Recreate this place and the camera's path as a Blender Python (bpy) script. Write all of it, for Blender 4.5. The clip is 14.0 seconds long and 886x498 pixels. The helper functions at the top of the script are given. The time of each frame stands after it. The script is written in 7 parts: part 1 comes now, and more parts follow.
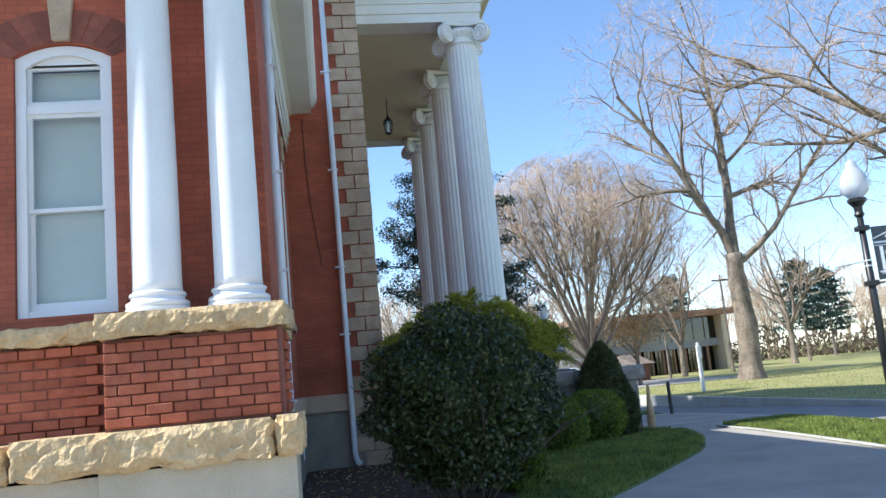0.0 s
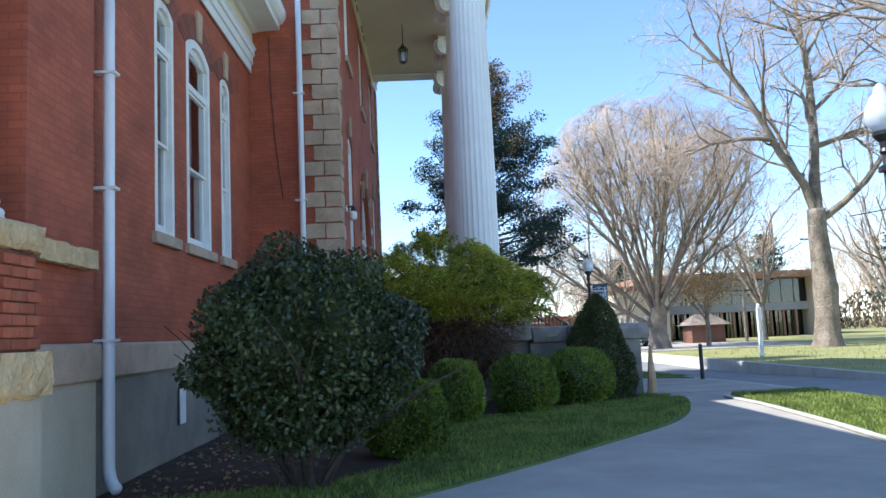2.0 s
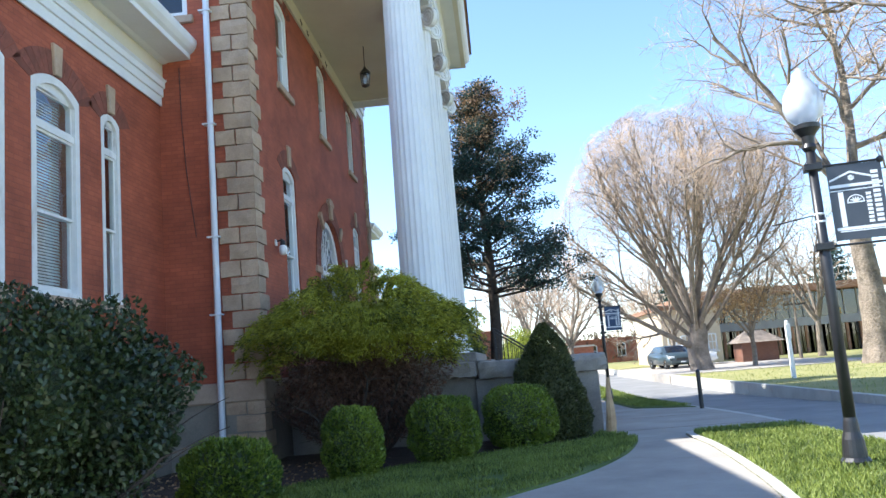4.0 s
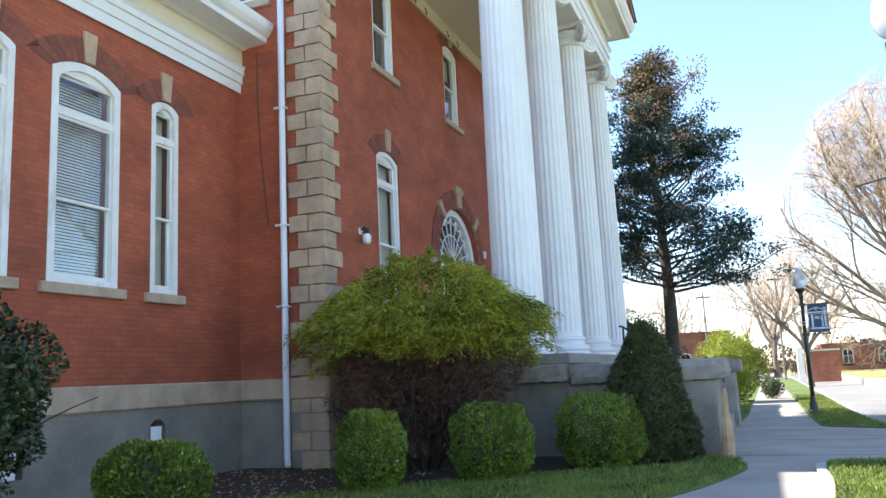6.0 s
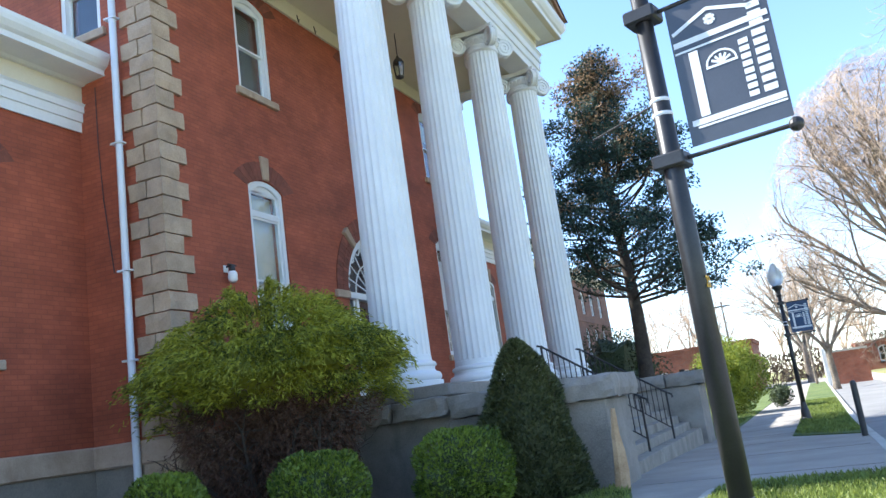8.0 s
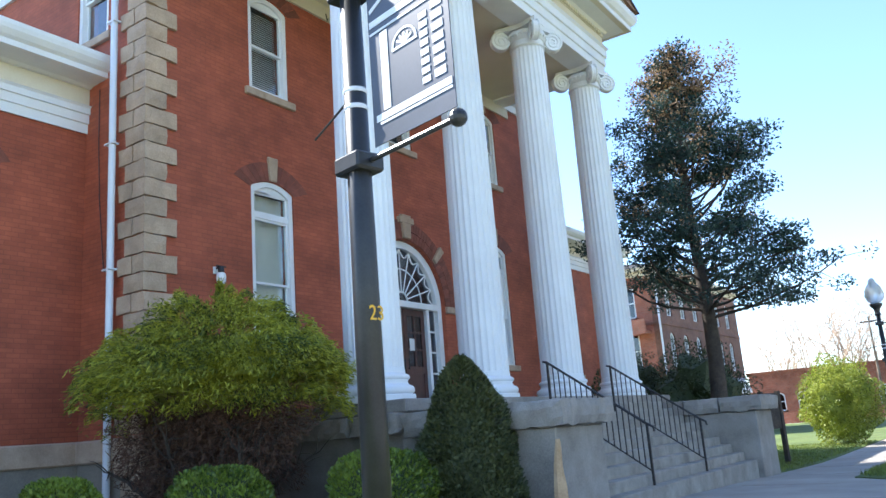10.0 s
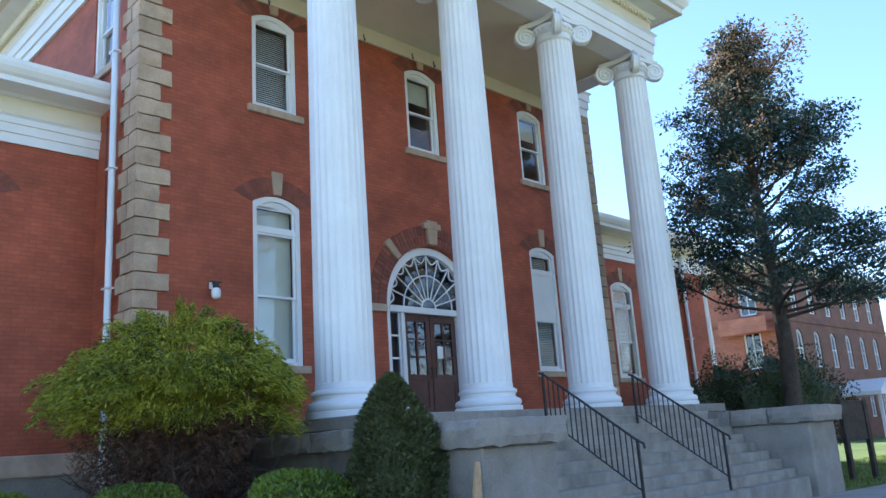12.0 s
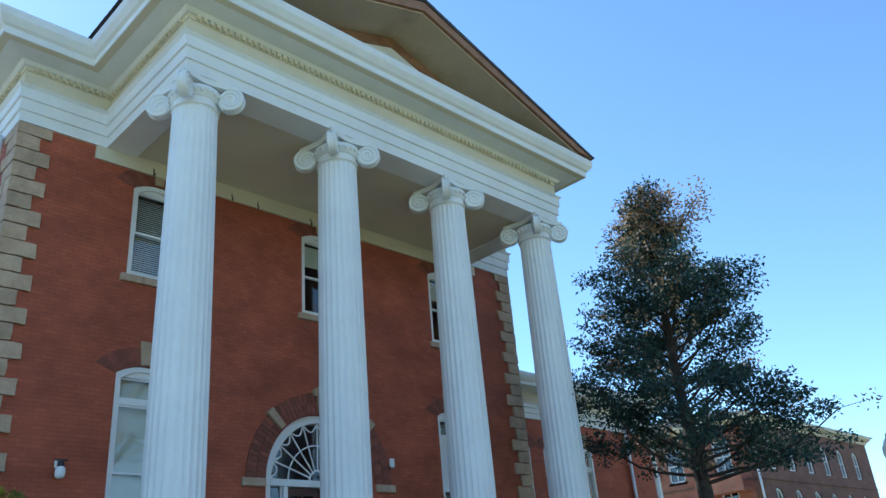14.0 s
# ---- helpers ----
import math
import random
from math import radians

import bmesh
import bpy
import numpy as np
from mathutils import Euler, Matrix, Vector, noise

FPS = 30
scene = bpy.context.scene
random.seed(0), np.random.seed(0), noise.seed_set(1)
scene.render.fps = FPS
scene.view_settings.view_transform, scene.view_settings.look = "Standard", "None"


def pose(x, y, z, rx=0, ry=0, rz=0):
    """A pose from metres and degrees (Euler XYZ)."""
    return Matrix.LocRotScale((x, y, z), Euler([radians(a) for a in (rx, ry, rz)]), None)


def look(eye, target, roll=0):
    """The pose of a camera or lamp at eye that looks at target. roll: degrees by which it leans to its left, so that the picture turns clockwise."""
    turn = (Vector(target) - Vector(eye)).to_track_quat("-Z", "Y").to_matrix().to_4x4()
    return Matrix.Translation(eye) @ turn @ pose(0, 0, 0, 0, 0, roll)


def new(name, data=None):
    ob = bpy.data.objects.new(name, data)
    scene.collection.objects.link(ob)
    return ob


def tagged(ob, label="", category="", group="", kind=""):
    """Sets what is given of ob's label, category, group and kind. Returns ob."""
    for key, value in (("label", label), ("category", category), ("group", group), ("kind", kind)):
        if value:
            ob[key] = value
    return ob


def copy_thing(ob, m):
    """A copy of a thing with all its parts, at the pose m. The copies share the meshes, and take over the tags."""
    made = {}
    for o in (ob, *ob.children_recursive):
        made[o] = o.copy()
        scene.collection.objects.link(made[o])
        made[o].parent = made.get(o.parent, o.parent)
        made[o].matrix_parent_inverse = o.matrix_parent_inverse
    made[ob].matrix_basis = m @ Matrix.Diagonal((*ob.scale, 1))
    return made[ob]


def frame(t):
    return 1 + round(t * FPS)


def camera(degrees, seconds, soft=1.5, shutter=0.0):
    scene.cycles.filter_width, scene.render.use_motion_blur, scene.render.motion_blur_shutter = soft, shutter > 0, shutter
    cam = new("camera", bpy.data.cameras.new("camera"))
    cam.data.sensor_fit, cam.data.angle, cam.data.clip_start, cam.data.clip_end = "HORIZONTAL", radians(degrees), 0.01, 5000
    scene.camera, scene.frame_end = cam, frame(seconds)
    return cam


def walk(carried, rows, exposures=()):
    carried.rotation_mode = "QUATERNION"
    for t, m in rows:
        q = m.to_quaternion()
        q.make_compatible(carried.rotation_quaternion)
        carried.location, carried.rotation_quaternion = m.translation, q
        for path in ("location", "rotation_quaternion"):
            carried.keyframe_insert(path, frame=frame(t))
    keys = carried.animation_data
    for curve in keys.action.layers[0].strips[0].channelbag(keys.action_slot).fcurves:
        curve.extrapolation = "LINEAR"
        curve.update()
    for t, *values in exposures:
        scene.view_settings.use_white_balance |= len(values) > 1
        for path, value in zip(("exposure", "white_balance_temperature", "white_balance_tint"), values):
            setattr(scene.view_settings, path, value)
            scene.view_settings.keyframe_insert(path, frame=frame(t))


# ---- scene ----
cam = camera(58.0, 14.0)
PATH = [
    (0, (-0.103, 0.374, 1.613), (0.196, 2.325, 1.931), -5.5),
    (0.5, (0.599, 0.752, 1.584), (0.881, 2.714, 1.856), -7.0),
    (1, (1.308, 1.111, 1.56), (1.541, 3.079, 1.836), -7.3),
    (1.5, (1.966, 1.54, 1.507), (2.156, 3.523, 1.683), -5.1),
    (2, (2.575, 1.884, 1.441), (2.62, 3.872, 1.652), -2.5),
    (2.5, (3.277, 2.298, 1.438), (3.275, 4.293, 1.581), -4.7),
    (4.8, (6.223, 4.033, 1.558), (5.845, 5.968, 1.896), -2.3),
    (5, (6.493, 4.335, 1.54), (6.015, 6.253, 1.847), -1.7),
    (5.5, (7.156, 4.888, 1.465), (6.589, 6.785, 1.746), -0.4),
    (6, (7.69, 5.439, 1.411), (6.976, 7.281, 1.725), -2.7),
    (6.5, (8.165, 6.079, 1.305), (7.438, 7.903, 1.688), -3.0),
    (7, (8.644, 6.684, 1.27), (7.909, 8.483, 1.744), -5.9),
    (7.5, (9.072, 7.309, 1.195), (8.318, 9.108, 1.634), -4.8),
    (8, (9.572, 7.892, 1.207), (8.798, 9.69, 1.617), -8.0),
    (8.5, (10.055, 8.45, 1.201), (9.261, 10.239, 1.611), -6.8),
    (11, (12.384, 10.799, 1.186), (11.097, 12.266, 1.624), -3.1),
    (11.5, (12.835, 11.352, 1.244), (11.498, 12.779, 1.664), -2.6),
    (12, (13.323, 11.728, 1.267), (11.961, 13.115, 1.735), -3.9),
    (12.5, (13.729, 12.169, 1.345), (12.358, 13.527, 1.871), -5.4),
    (13, (14.226, 12.604, 1.349), (12.881, 13.96, 1.943), -5.0),
    (13.5, (14.558, 13.158, 1.42), (13.245, 14.489, 2.128), -4.6),
    (14, (14.902, 13.601, 1.418), (13.642, 14.916, 2.245), -5.0),
]
walk(cam, [(t, look(eye, target, roll)) for t, eye, target, roll in PATH],
     exposures=[(0.0, 1.06, 5850, 8), (1.2, 1.18, 5700, 8), (2.0, 1.3, 5700, 8), (2.5, 1.52, 5850, 9), (5.0, 1.7, 6000, 9), (5.5, 1.84, 6350, 9), (6.0, 1.9, 6450, 9), (6.5, 1.9, 6250, 9), (7.0, 1.62, 5900, 9), (8.0, 1.76, 5900, 9), (8.5, 1.82, 5950, 10), (11.0, 1.84, 5900, 9), (11.5, 1.76, 5850, 10), (12.0, 1.68, 5700, 9), (12.5, 1.46, 5650, 6), (13.0, 1.36, 5550, 3), (13.5, 1.44, 5600, 1), (14.0, 1.05, 5400, 0)])

# world, sun and sky: clear March day, sun from the west behind the hall
SUN_EL, SUN_AZ = 45.5, (-1.0, -0.045)          # height, and the horizontal way towards the sun
world = bpy.data.worlds.new("sky")
scene.world = world
world.use_nodes = True
wn = world.node_tree
wn.nodes.clear()
sky = wn.nodes.new("ShaderNodeTexSky")
sky.sky_type = "NISHITA"
sky.sun_disc = False
sky.sun_elevation = radians(SUN_EL)
sky.sun_rotation = math.atan2(SUN_AZ[0], SUN_AZ[1])
sky.air_density, sky.dust_density, sky.ozone_density = 0.85, 0.1, 1.6
bg = wn.nodes.new("ShaderNodeBackground")
bg.inputs["Strength"].default_value = 0.13
wo = wn.nodes.new("ShaderNodeOutputWorld")
wn.links.new(sky.outputs[0], bg.inputs[0])
wn.links.new(bg.outputs[0], wo.inputs[0])
sun_data = bpy.data.lights.new("sun", "SUN")
sun_data.energy, sun_data.angle, sun_data.color = 4.2, radians(0.53), (1.0, 0.93, 0.82)
sun = new("sun", sun_data)
sv = Vector((SUN_AZ[0], SUN_AZ[1], 0)).normalized() * math.cos(radians(SUN_EL)) + Vector((0, 0, math.sin(radians(SUN_EL))))
sun.matrix_basis = look(sv * 60, (0, 0, 0))


# ---------------- materials ----------------
def surface(name, dark, light, scale=3.0, fine=60.0, rough=0.7, bump=0.2, depth=0.01, spots=None, spot_amount=0.45, vary=0.0, metal=0.0, coat=0.0):
    """A surface whose colour wanders between two tones at a coarse and a fine scale, with relief and optional stains."""
    m = bpy.data.materials.new(name)
    m.use_nodes = True
    nt = m.node_tree
    b = nt.nodes["Principled BSDF"]
    tc = nt.nodes.new("ShaderNodeTexCoord")
    geo = nt.nodes.new("ShaderNodeNewGeometry")
    n1 = nt.nodes.new("ShaderNodeTexNoise")
    n1.inputs["Scale"].default_value, n1.inputs["Detail"].default_value, n1.inputs["Roughness"].default_value = scale, 6, 0.62
    n2 = nt.nodes.new("ShaderNodeTexNoise")
    n2.inputs["Scale"].default_value, n2.inputs["Detail"].default_value = fine, 4
    for n in (n1, n2):
        nt.links.new(geo.outputs["Position"], n.inputs["Vector"])
    mixv = nt.nodes.new("ShaderNodeMath")
    mixv.operation = "MULTIPLY_ADD"
    nt.links.new(n2.outputs[0], mixv.inputs[0])
    mixv.inputs[1].default_value = 0.45
    nt.links.new(n1.outputs[0], mixv.inputs[2])
    ramp = nt.nodes.new("ShaderNodeValToRGB")
    ramp.color_ramp.elements[0].position, ramp.color_ramp.elements[1].position = 0.5, 0.95
    ramp.color_ramp.elements[0].color, ramp.color_ramp.elements[1].color = (*dark, 1), (*light, 1)
    nt.links.new(mixv.outputs[0], ramp.inputs[0])
    col = ramp.outputs[0]
    if spots:
        n3 = nt.nodes.new("ShaderNodeTexNoise")
        n3.inputs["Scale"].default_value, n3.inputs["Detail"].default_value, n3.inputs["Roughness"].default_value = scale * 0.7, 9, 0.7
        mp = nt.nodes.new("ShaderNodeMapping")
        mp.inputs["Location"].default_value = (7.3, 2.1, 5.7)
        mp.inputs["Scale"].default_value = (1, 1, 0.35)
        nt.links.new(geo.outputs["Position"], mp.inputs[0])
        nt.links.new(mp.outputs[0], n3.inputs["Vector"])
        r3 = nt.nodes.new("ShaderNodeValToRGB")
        r3.color_ramp.elements[0].position, r3.color_ramp.elements[1].position = 0.55, 0.75
        r3.color_ramp.elements[0].color, r3.color_ramp.elements[1].color = (0, 0, 0, 1), (spot_amount,) * 3 + (1,)
        nt.links.new(n3.outputs[0], r3.inputs[0])
        mx = nt.nodes.new("ShaderNodeMix")
        mx.data_type = "RGBA"
        nt.links.new(r3.outputs[0], mx.inputs[0])
        nt.links.new(col, mx.inputs[6])
        mx.inputs[7].default_value = (*spots, 1)
        col = mx.outputs[2]
    if vary:
        oi = nt.nodes.new("ShaderNodeObjectInfo")
        ad = nt.nodes.new("ShaderNodeMath")
        ad.operation = "ADD"
        nt.links.new(oi.outputs["Random"], ad.inputs[0])
        nt.links.new(geo.outputs["Random Per Island"], ad.inputs[1])
        fr = nt.nodes.new("ShaderNodeMath")
        fr.operation = "FRACT"
        nt.links.new(ad.outputs[0], fr.inputs[0])
        mr = nt.nodes.new("ShaderNodeMapRange")
        mr.inputs[3].default_value, mr.inputs[4].default_value = 1 - vary, 1 + vary
        nt.links.new(fr.outputs[0], mr.inputs[0])
        hs = nt.nodes.new("ShaderNodeHueSaturation")
        nt.links.new(mr.outputs[0], hs.inputs["Value"])
        nt.links.new(col, hs.inputs["Color"])
        col = hs.outputs[0]
    nt.links.new(col, b.inputs["Base Color"])
    b.inputs["Roughness"].default_value = rough
    b.inputs["Metallic"].default_value = metal
    b.inputs["Coat Weight"].default_value = coat
    if bump:
        bp = nt.nodes.new("ShaderNodeBump")
        bp.inputs["Strength"].default_value, bp.inputs["Distance"].default_value = bump, depth
        nt.links.new(mixv.outputs[0], bp.inputs["Height"])
        nt.links.new(bp.outputs[0], b.inputs["Normal"])
    return m


def brick_surface(name, tones, mortar, width=0.215, course=0.0755, joint=0.009, bump=0.5):
    """Coursed brickwork on axis-parallel walls: bricks of wandering tone, recessed joints, weather stains."""
    m = bpy.data.materials.new(name)
    m.use_nodes = True
    nt = m.node_tree
    b = nt.nodes["Principled BSDF"]
    geo = nt.nodes.new("ShaderNodeNewGeometry")
    sep = nt.nodes.new("ShaderNodeSeparateXYZ")
    nt.links.new(geo.outputs["Position"], sep.inputs[0])
    ad = nt.nodes.new("ShaderNodeMath")
    nt.links.new(sep.outputs[0], ad.inputs[0])
    nt.links.new(sep.outputs[1], ad.inputs[1])
    cb = nt.nodes.new("ShaderNodeCombineXYZ")
    nt.links.new(ad.outputs[0], cb.inputs[0])
    nt.links.new(sep.outputs[2], cb.inputs[1])
    bt = nt.nodes.new("ShaderNodeTexBrick")
    bt.inputs["Scale"].default_value = 1.0
    bt.inputs["Brick Width"].default_value, bt.inputs["Row Height"].default_value = width, course
    bt.inputs["Mortar Size"].default_value, bt.inputs["Mortar Smooth"].default_value = joint, 0.3
    bt.inputs["Color1"].default_value, bt.inputs["Color2"].default_value = (*tones[0], 1), (*tones[1], 1)
    bt.inputs["Mortar"].default_value = (*mortar, 1)
    nt.links.new(cb.outputs[0], bt.inputs["Vector"])
    n1 = nt.nodes.new("ShaderNodeTexNoise")
    n1.inputs["Scale"].default_value, n1.inputs["Detail"].default_value, n1.inputs["Roughness"].default_value = 0.9, 9, 0.68
    mp = nt.nodes.new("ShaderNodeMapping")
    mp.inputs["Scale"].default_value = (1.0, 1.0, 1.6)
    nt.links.new(geo.outputs["Position"], mp.inputs[0])
    nt.links.new(mp.outputs[0], n1.inputs["Vector"])
    mr = nt.nodes.new("ShaderNodeMapRange")
    mr.inputs[1].default_value, mr.inputs[2].default_value, mr.inputs[3].default_value, mr.inputs[4].default_value = 0.3, 0.75, 0.62, 1.30
    nt.links.new(n1.outputs[0], mr.inputs[0])
    hs = nt.nodes.new("ShaderNodeHueSaturation")
    nt.links.new(bt.outputs["Color"], hs.inputs["Color"])
    nt.links.new(mr.outputs[0], hs.inputs["Value"])
    nt.links.new(hs.outputs[0], b.inputs["Base Color"])
    b.inputs["Roughness"].default_value = 0.75
    n2 = nt.nodes.new("ShaderNodeTexNoise")
    n2.inputs["Scale"].default_value, n2.inputs["Detail"].default_value = 45, 3
    nt.links.new(geo.outputs["Position"], n2.inputs["Vector"])
    hh = nt.nodes.new("ShaderNodeMath")
    hh.operation = "MULTIPLY_ADD"
    nt.links.new(bt.outputs["Fac"], hh.inputs[0])
    hh.inputs[1].default_value = -1.0
    nt.links.new(n2.outputs[0], hh.inputs[2])
    bp = nt.nodes.new("ShaderNodeBump")
    bp.inputs["Strength"].default_value, bp.inputs["Distance"].default_value = bump, 0.006
    nt.links.new(hh.outputs[0], bp.inputs["Height"])
    nt.links.new(bp.outputs[0], b.inputs["Normal"])
    return m


def glass_surface(name, tint=(0.9, 0.95, 0.97), gloss=0.75):
    """A window pane: part see-through, part mirror, more so at a slant."""
    m = bpy.data.materials.new(name)
    m.use_nodes = True
    nt = m.node_tree
    nt.nodes.clear()
    out = nt.nodes.new("ShaderNodeOutputMaterial")
    tr = nt.nodes.new("ShaderNodeBsdfTransparent")
    tr.inputs[0].default_value = (*tint, 1)
    gl = nt.nodes.new("ShaderNodeBsdfGlossy")
    gl.inputs["Roughness"].default_value = 0.015
    geo = nt.nodes.new("ShaderNodeNewGeometry")
    nz = nt.nodes.new("ShaderNodeTexNoise")
    nz.inputs["Scale"].default_value = 1.7
    nt.links.new(geo.outputs["Position"], nz.inputs["Vector"])
    bp = nt.nodes.new("ShaderNodeBump")
    bp.inputs["Strength"].default_value, bp.inputs["Distance"].default_value = 0.15, 0.02
    nt.links.new(nz.outputs[0], bp.inputs["Height"])
    nt.links.new(bp.outputs[0], gl.inputs["Normal"])
    lw = nt.nodes.new("ShaderNodeLayerWeight")
    lw.inputs[0].default_value = 0.5
    pw = nt.nodes.new("ShaderNodeMath")
    pw.operation = "POWER"
    nt.links.new(lw.outputs["Facing"], pw.inputs[0])
    pw.inputs[1].default_value = 2.6
    fr = nt.nodes.new("ShaderNodeMath")
    fr.operation = "MULTIPLY_ADD"
    nt.links.new(pw.outputs[0], fr.inputs[0])
    fr.inputs[1].default_value, fr.inputs[2].default_value = gloss, 0.10
    mx = nt.nodes.new("ShaderNodeMixShader")
    nt.links.new(fr.outputs[0], mx.inputs[0])
    nt.links.new(tr.outputs[0], mx.inputs[1])
    nt.links.new(gl.outputs[0], mx.inputs[2])
    nt.links.new(mx.outputs[0], out.inputs[0])
    return m


def leaf_surface(name, dark, light, rough=0.5, back=0.25):
    """Leaves: each its own tone, some light shining through."""
    m = bpy.data.materials.new(name)
    m.use_nodes = True
    nt = m.node_tree
    b = nt.nodes["Principled BSDF"]
    geo = nt.nodes.new("ShaderNodeNewGeometry")
    nz = nt.nodes.new("ShaderNodeTexNoise")
    nz.inputs["Scale"].default_value = 1.4
    nt.links.new(geo.outputs["Position"], nz.inputs["Vector"])
    md = nt.nodes.new("ShaderNodeMath")
    md.operation = "MULTIPLY_ADD"
    nt.links.new(geo.outputs["Random Per Island"], md.inputs[0])
    md.inputs[1].default_value = 0.6
    nt.links.new(nz.outputs[0], md.inputs[2])
    rp = nt.nodes.new("ShaderNodeValToRGB")
    rp.color_ramp.elements[0].position, rp.color_ramp.elements[1].position = 0.45, 1.05
    rp.color_ramp.elements[0].color, rp.color_ramp.elements[1].color = (*dark, 1), (*light, 1)
    nt.links.new(md.outputs[0], rp.inputs[0])
    nt.links.new(rp.outputs[0], b.inputs["Base Color"])
    b.inputs["Roughness"].default_value = rough
    tl = nt.nodes.new("ShaderNodeBsdfTranslucent")
    nt.links.new(rp.outputs[0], tl.inputs[0])
    mx = nt.nodes.new("ShaderNodeMixShader")
    mx.inputs[0].default_value = back
    out = nt.nodes["Material Output"]
    nt.links.new(b.outputs[0], mx.inputs[1])
    nt.links.new(tl.outputs[0], mx.inputs[2])
    nt.links.new(mx.outputs[0], out.inputs[0])
    return m


BRICK = brick_surface("red_brick", ((0.40, 0.100, 0.046), (0.335, 0.080, 0.038)), (0.295, 0.074, 0.038), bump=0.28)
# brown is the dormitory brick with its shade painted in; orange its sunlit tone
BRICK_SHADE_BROWN = brick_surface("shade_brown_brick", ((0.20, 0.082, 0.046), (0.15, 0.058, 0.034)), (0.18, 0.11, 0.08))
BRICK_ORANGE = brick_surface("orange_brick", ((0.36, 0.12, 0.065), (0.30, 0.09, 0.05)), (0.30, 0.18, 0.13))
BRICK_PIECE = surface("brick_piece", (0.27, 0.066, 0.032), (0.42, 0.118, 0.056), 8, 90, 0.78, 0.5, 0.005, spots=(0.42, 0.25, 0.17), spot_amount=0.3, vary=0.2)
MORTAR = surface("mortar", (0.14, 0.05, 0.035), (0.26, 0.11, 0.08), 6, 120, 0.9, 0.3, 0.003)
ARCH_BRICK = surface("arch_brick", (0.15, 0.05, 0.032), (0.26, 0.08, 0.05), 9, 80, 0.8, 0.3, 0.004, vary=0.2)
QUOIN = surface("quoin_stone", (0.35, 0.25, 0.17), (0.54, 0.40, 0.28), 2.2, 38, 0.85, 0.9, 0.02, spots=(0.2, 0.16, 0.13), vary=0.09)
YELLOW_STONE = surface("yellow_sandstone", (0.44, 0.30, 0.14), (0.68, 0.51, 0.29), 5, 26, 0.85, 1.0, 0.06, spots=(0.26, 0.18, 0.10), vary=0.08)
TRIM_STONE = surface("trim_stone", (0.36, 0.26, 0.185), (0.52, 0.395, 0.29), 3, 40, 0.8, 0.5, 0.012, spots=(0.22, 0.13, 0.085), spot_amount=0.75)
# one stucco in two tones: sunlight painted in as cream, shade as grey
STUCCO_SUNLIT = surface("sunlit_cream_stucco", (0.40, 0.35, 0.26), (0.54, 0.48, 0.37), 1.2, 45, 0.9, 0.4, 0.008, spots=(0.28, 0.24, 0.18), spot_amount=0.5)
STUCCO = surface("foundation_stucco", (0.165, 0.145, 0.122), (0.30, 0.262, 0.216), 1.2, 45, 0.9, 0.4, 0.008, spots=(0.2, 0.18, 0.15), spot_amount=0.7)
GRANITE = surface("porch_granite", (0.185, 0.165, 0.145), (0.35, 0.315, 0.275), 1.6, 55, 0.85, 0.8, 0.016, spots=(0.11, 0.10, 0.09), spot_amount=0.85, vary=0.08)
CONCRETE_STEP = surface("step_concrete", (0.19, 0.17, 0.145), (0.38, 0.345, 0.295), 2.2, 60, 0.9, 0.5, 0.01, spots=(0.11, 0.10, 0.085), spot_amount=0.8)
WHITE = surface("white_paint", (0.72, 0.73, 0.74), (0.82, 0.83, 0.83), 1.1, 40, 0.55, 0.12, 0.003, spots=(0.58, 0.57, 0.53), spot_amount=0.35)
WHITE_WORN = surface("worn_white_paint", (0.70, 0.69, 0.66), (0.82, 0.81, 0.79), 4, 60, 0.6, 0.3, 0.004, spots=(0.36, 0.31, 0.26), spot_amount=0.75)
CREAM = surface("cream_paint", (0.62, 0.565, 0.44), (0.70, 0.645, 0.515), 0.8, 30, 0.6, 0.1, 0.003, spots=(0.56, 0.49, 0.36), spot_amount=0.3)
GUTTER = surface("gutter_metal", (0.66, 0.68, 0.72), (0.74, 0.76, 0.80), 2, 40, 0.4, 0.05, 0.002, spots=(0.45, 0.44, 0.42), spot_amount=0.3)
RAKE_WOOD = surface("bare_rake_wood", (0.20, 0.10, 0.055), (0.36, 0.20, 0.12), 3, 50, 0.75, 0.4, 0.006)
ROOF = surface("dark_roof_shingle", (0.035, 0.033, 0.035), (0.08, 0.075, 0.075), 2, 30, 0.9, 0.6, 0.01)
DOOR_WOOD = surface("dark_red_door_wood", (0.05, 0.018, 0.014), (0.11, 0.04, 0.03), 5, 60, 0.4, 0.15, 0.003)
BLACK = surface("black_paint", (0.012, 0.012, 0.014), (0.03, 0.03, 0.032), 5, 90, 0.38, 0.1, 0.002)
IRON = surface("rusty_black_iron", (0.014, 0.013, 0.013), (0.04, 0.032, 0.028), 9, 90, 0.5, 0.2, 0.002)
GLASS = glass_surface("window_glass")
GLASS_DARK = glass_surface("dark_glass", (0.35, 0.4, 0.45))
BLIND = surface("blind_slat", (0.60, 0.60, 0.54), (0.72, 0.72, 0.66), 2, 30, 0.6, 0.0)
CURTAIN = surface("pale_roller_shade", (0.52, 0.52, 0.42), (0.64, 0.63, 0.52), 1.5, 60, 0.8, 0.1, 0.002)
# indoor dimness is put into this dark colour, so windows look dark
ROOM = surface("darkened_room_plaster", (0.10, 0.09, 0.08), (0.16, 0.15, 0.13), 1, 20, 0.9, 0.0)
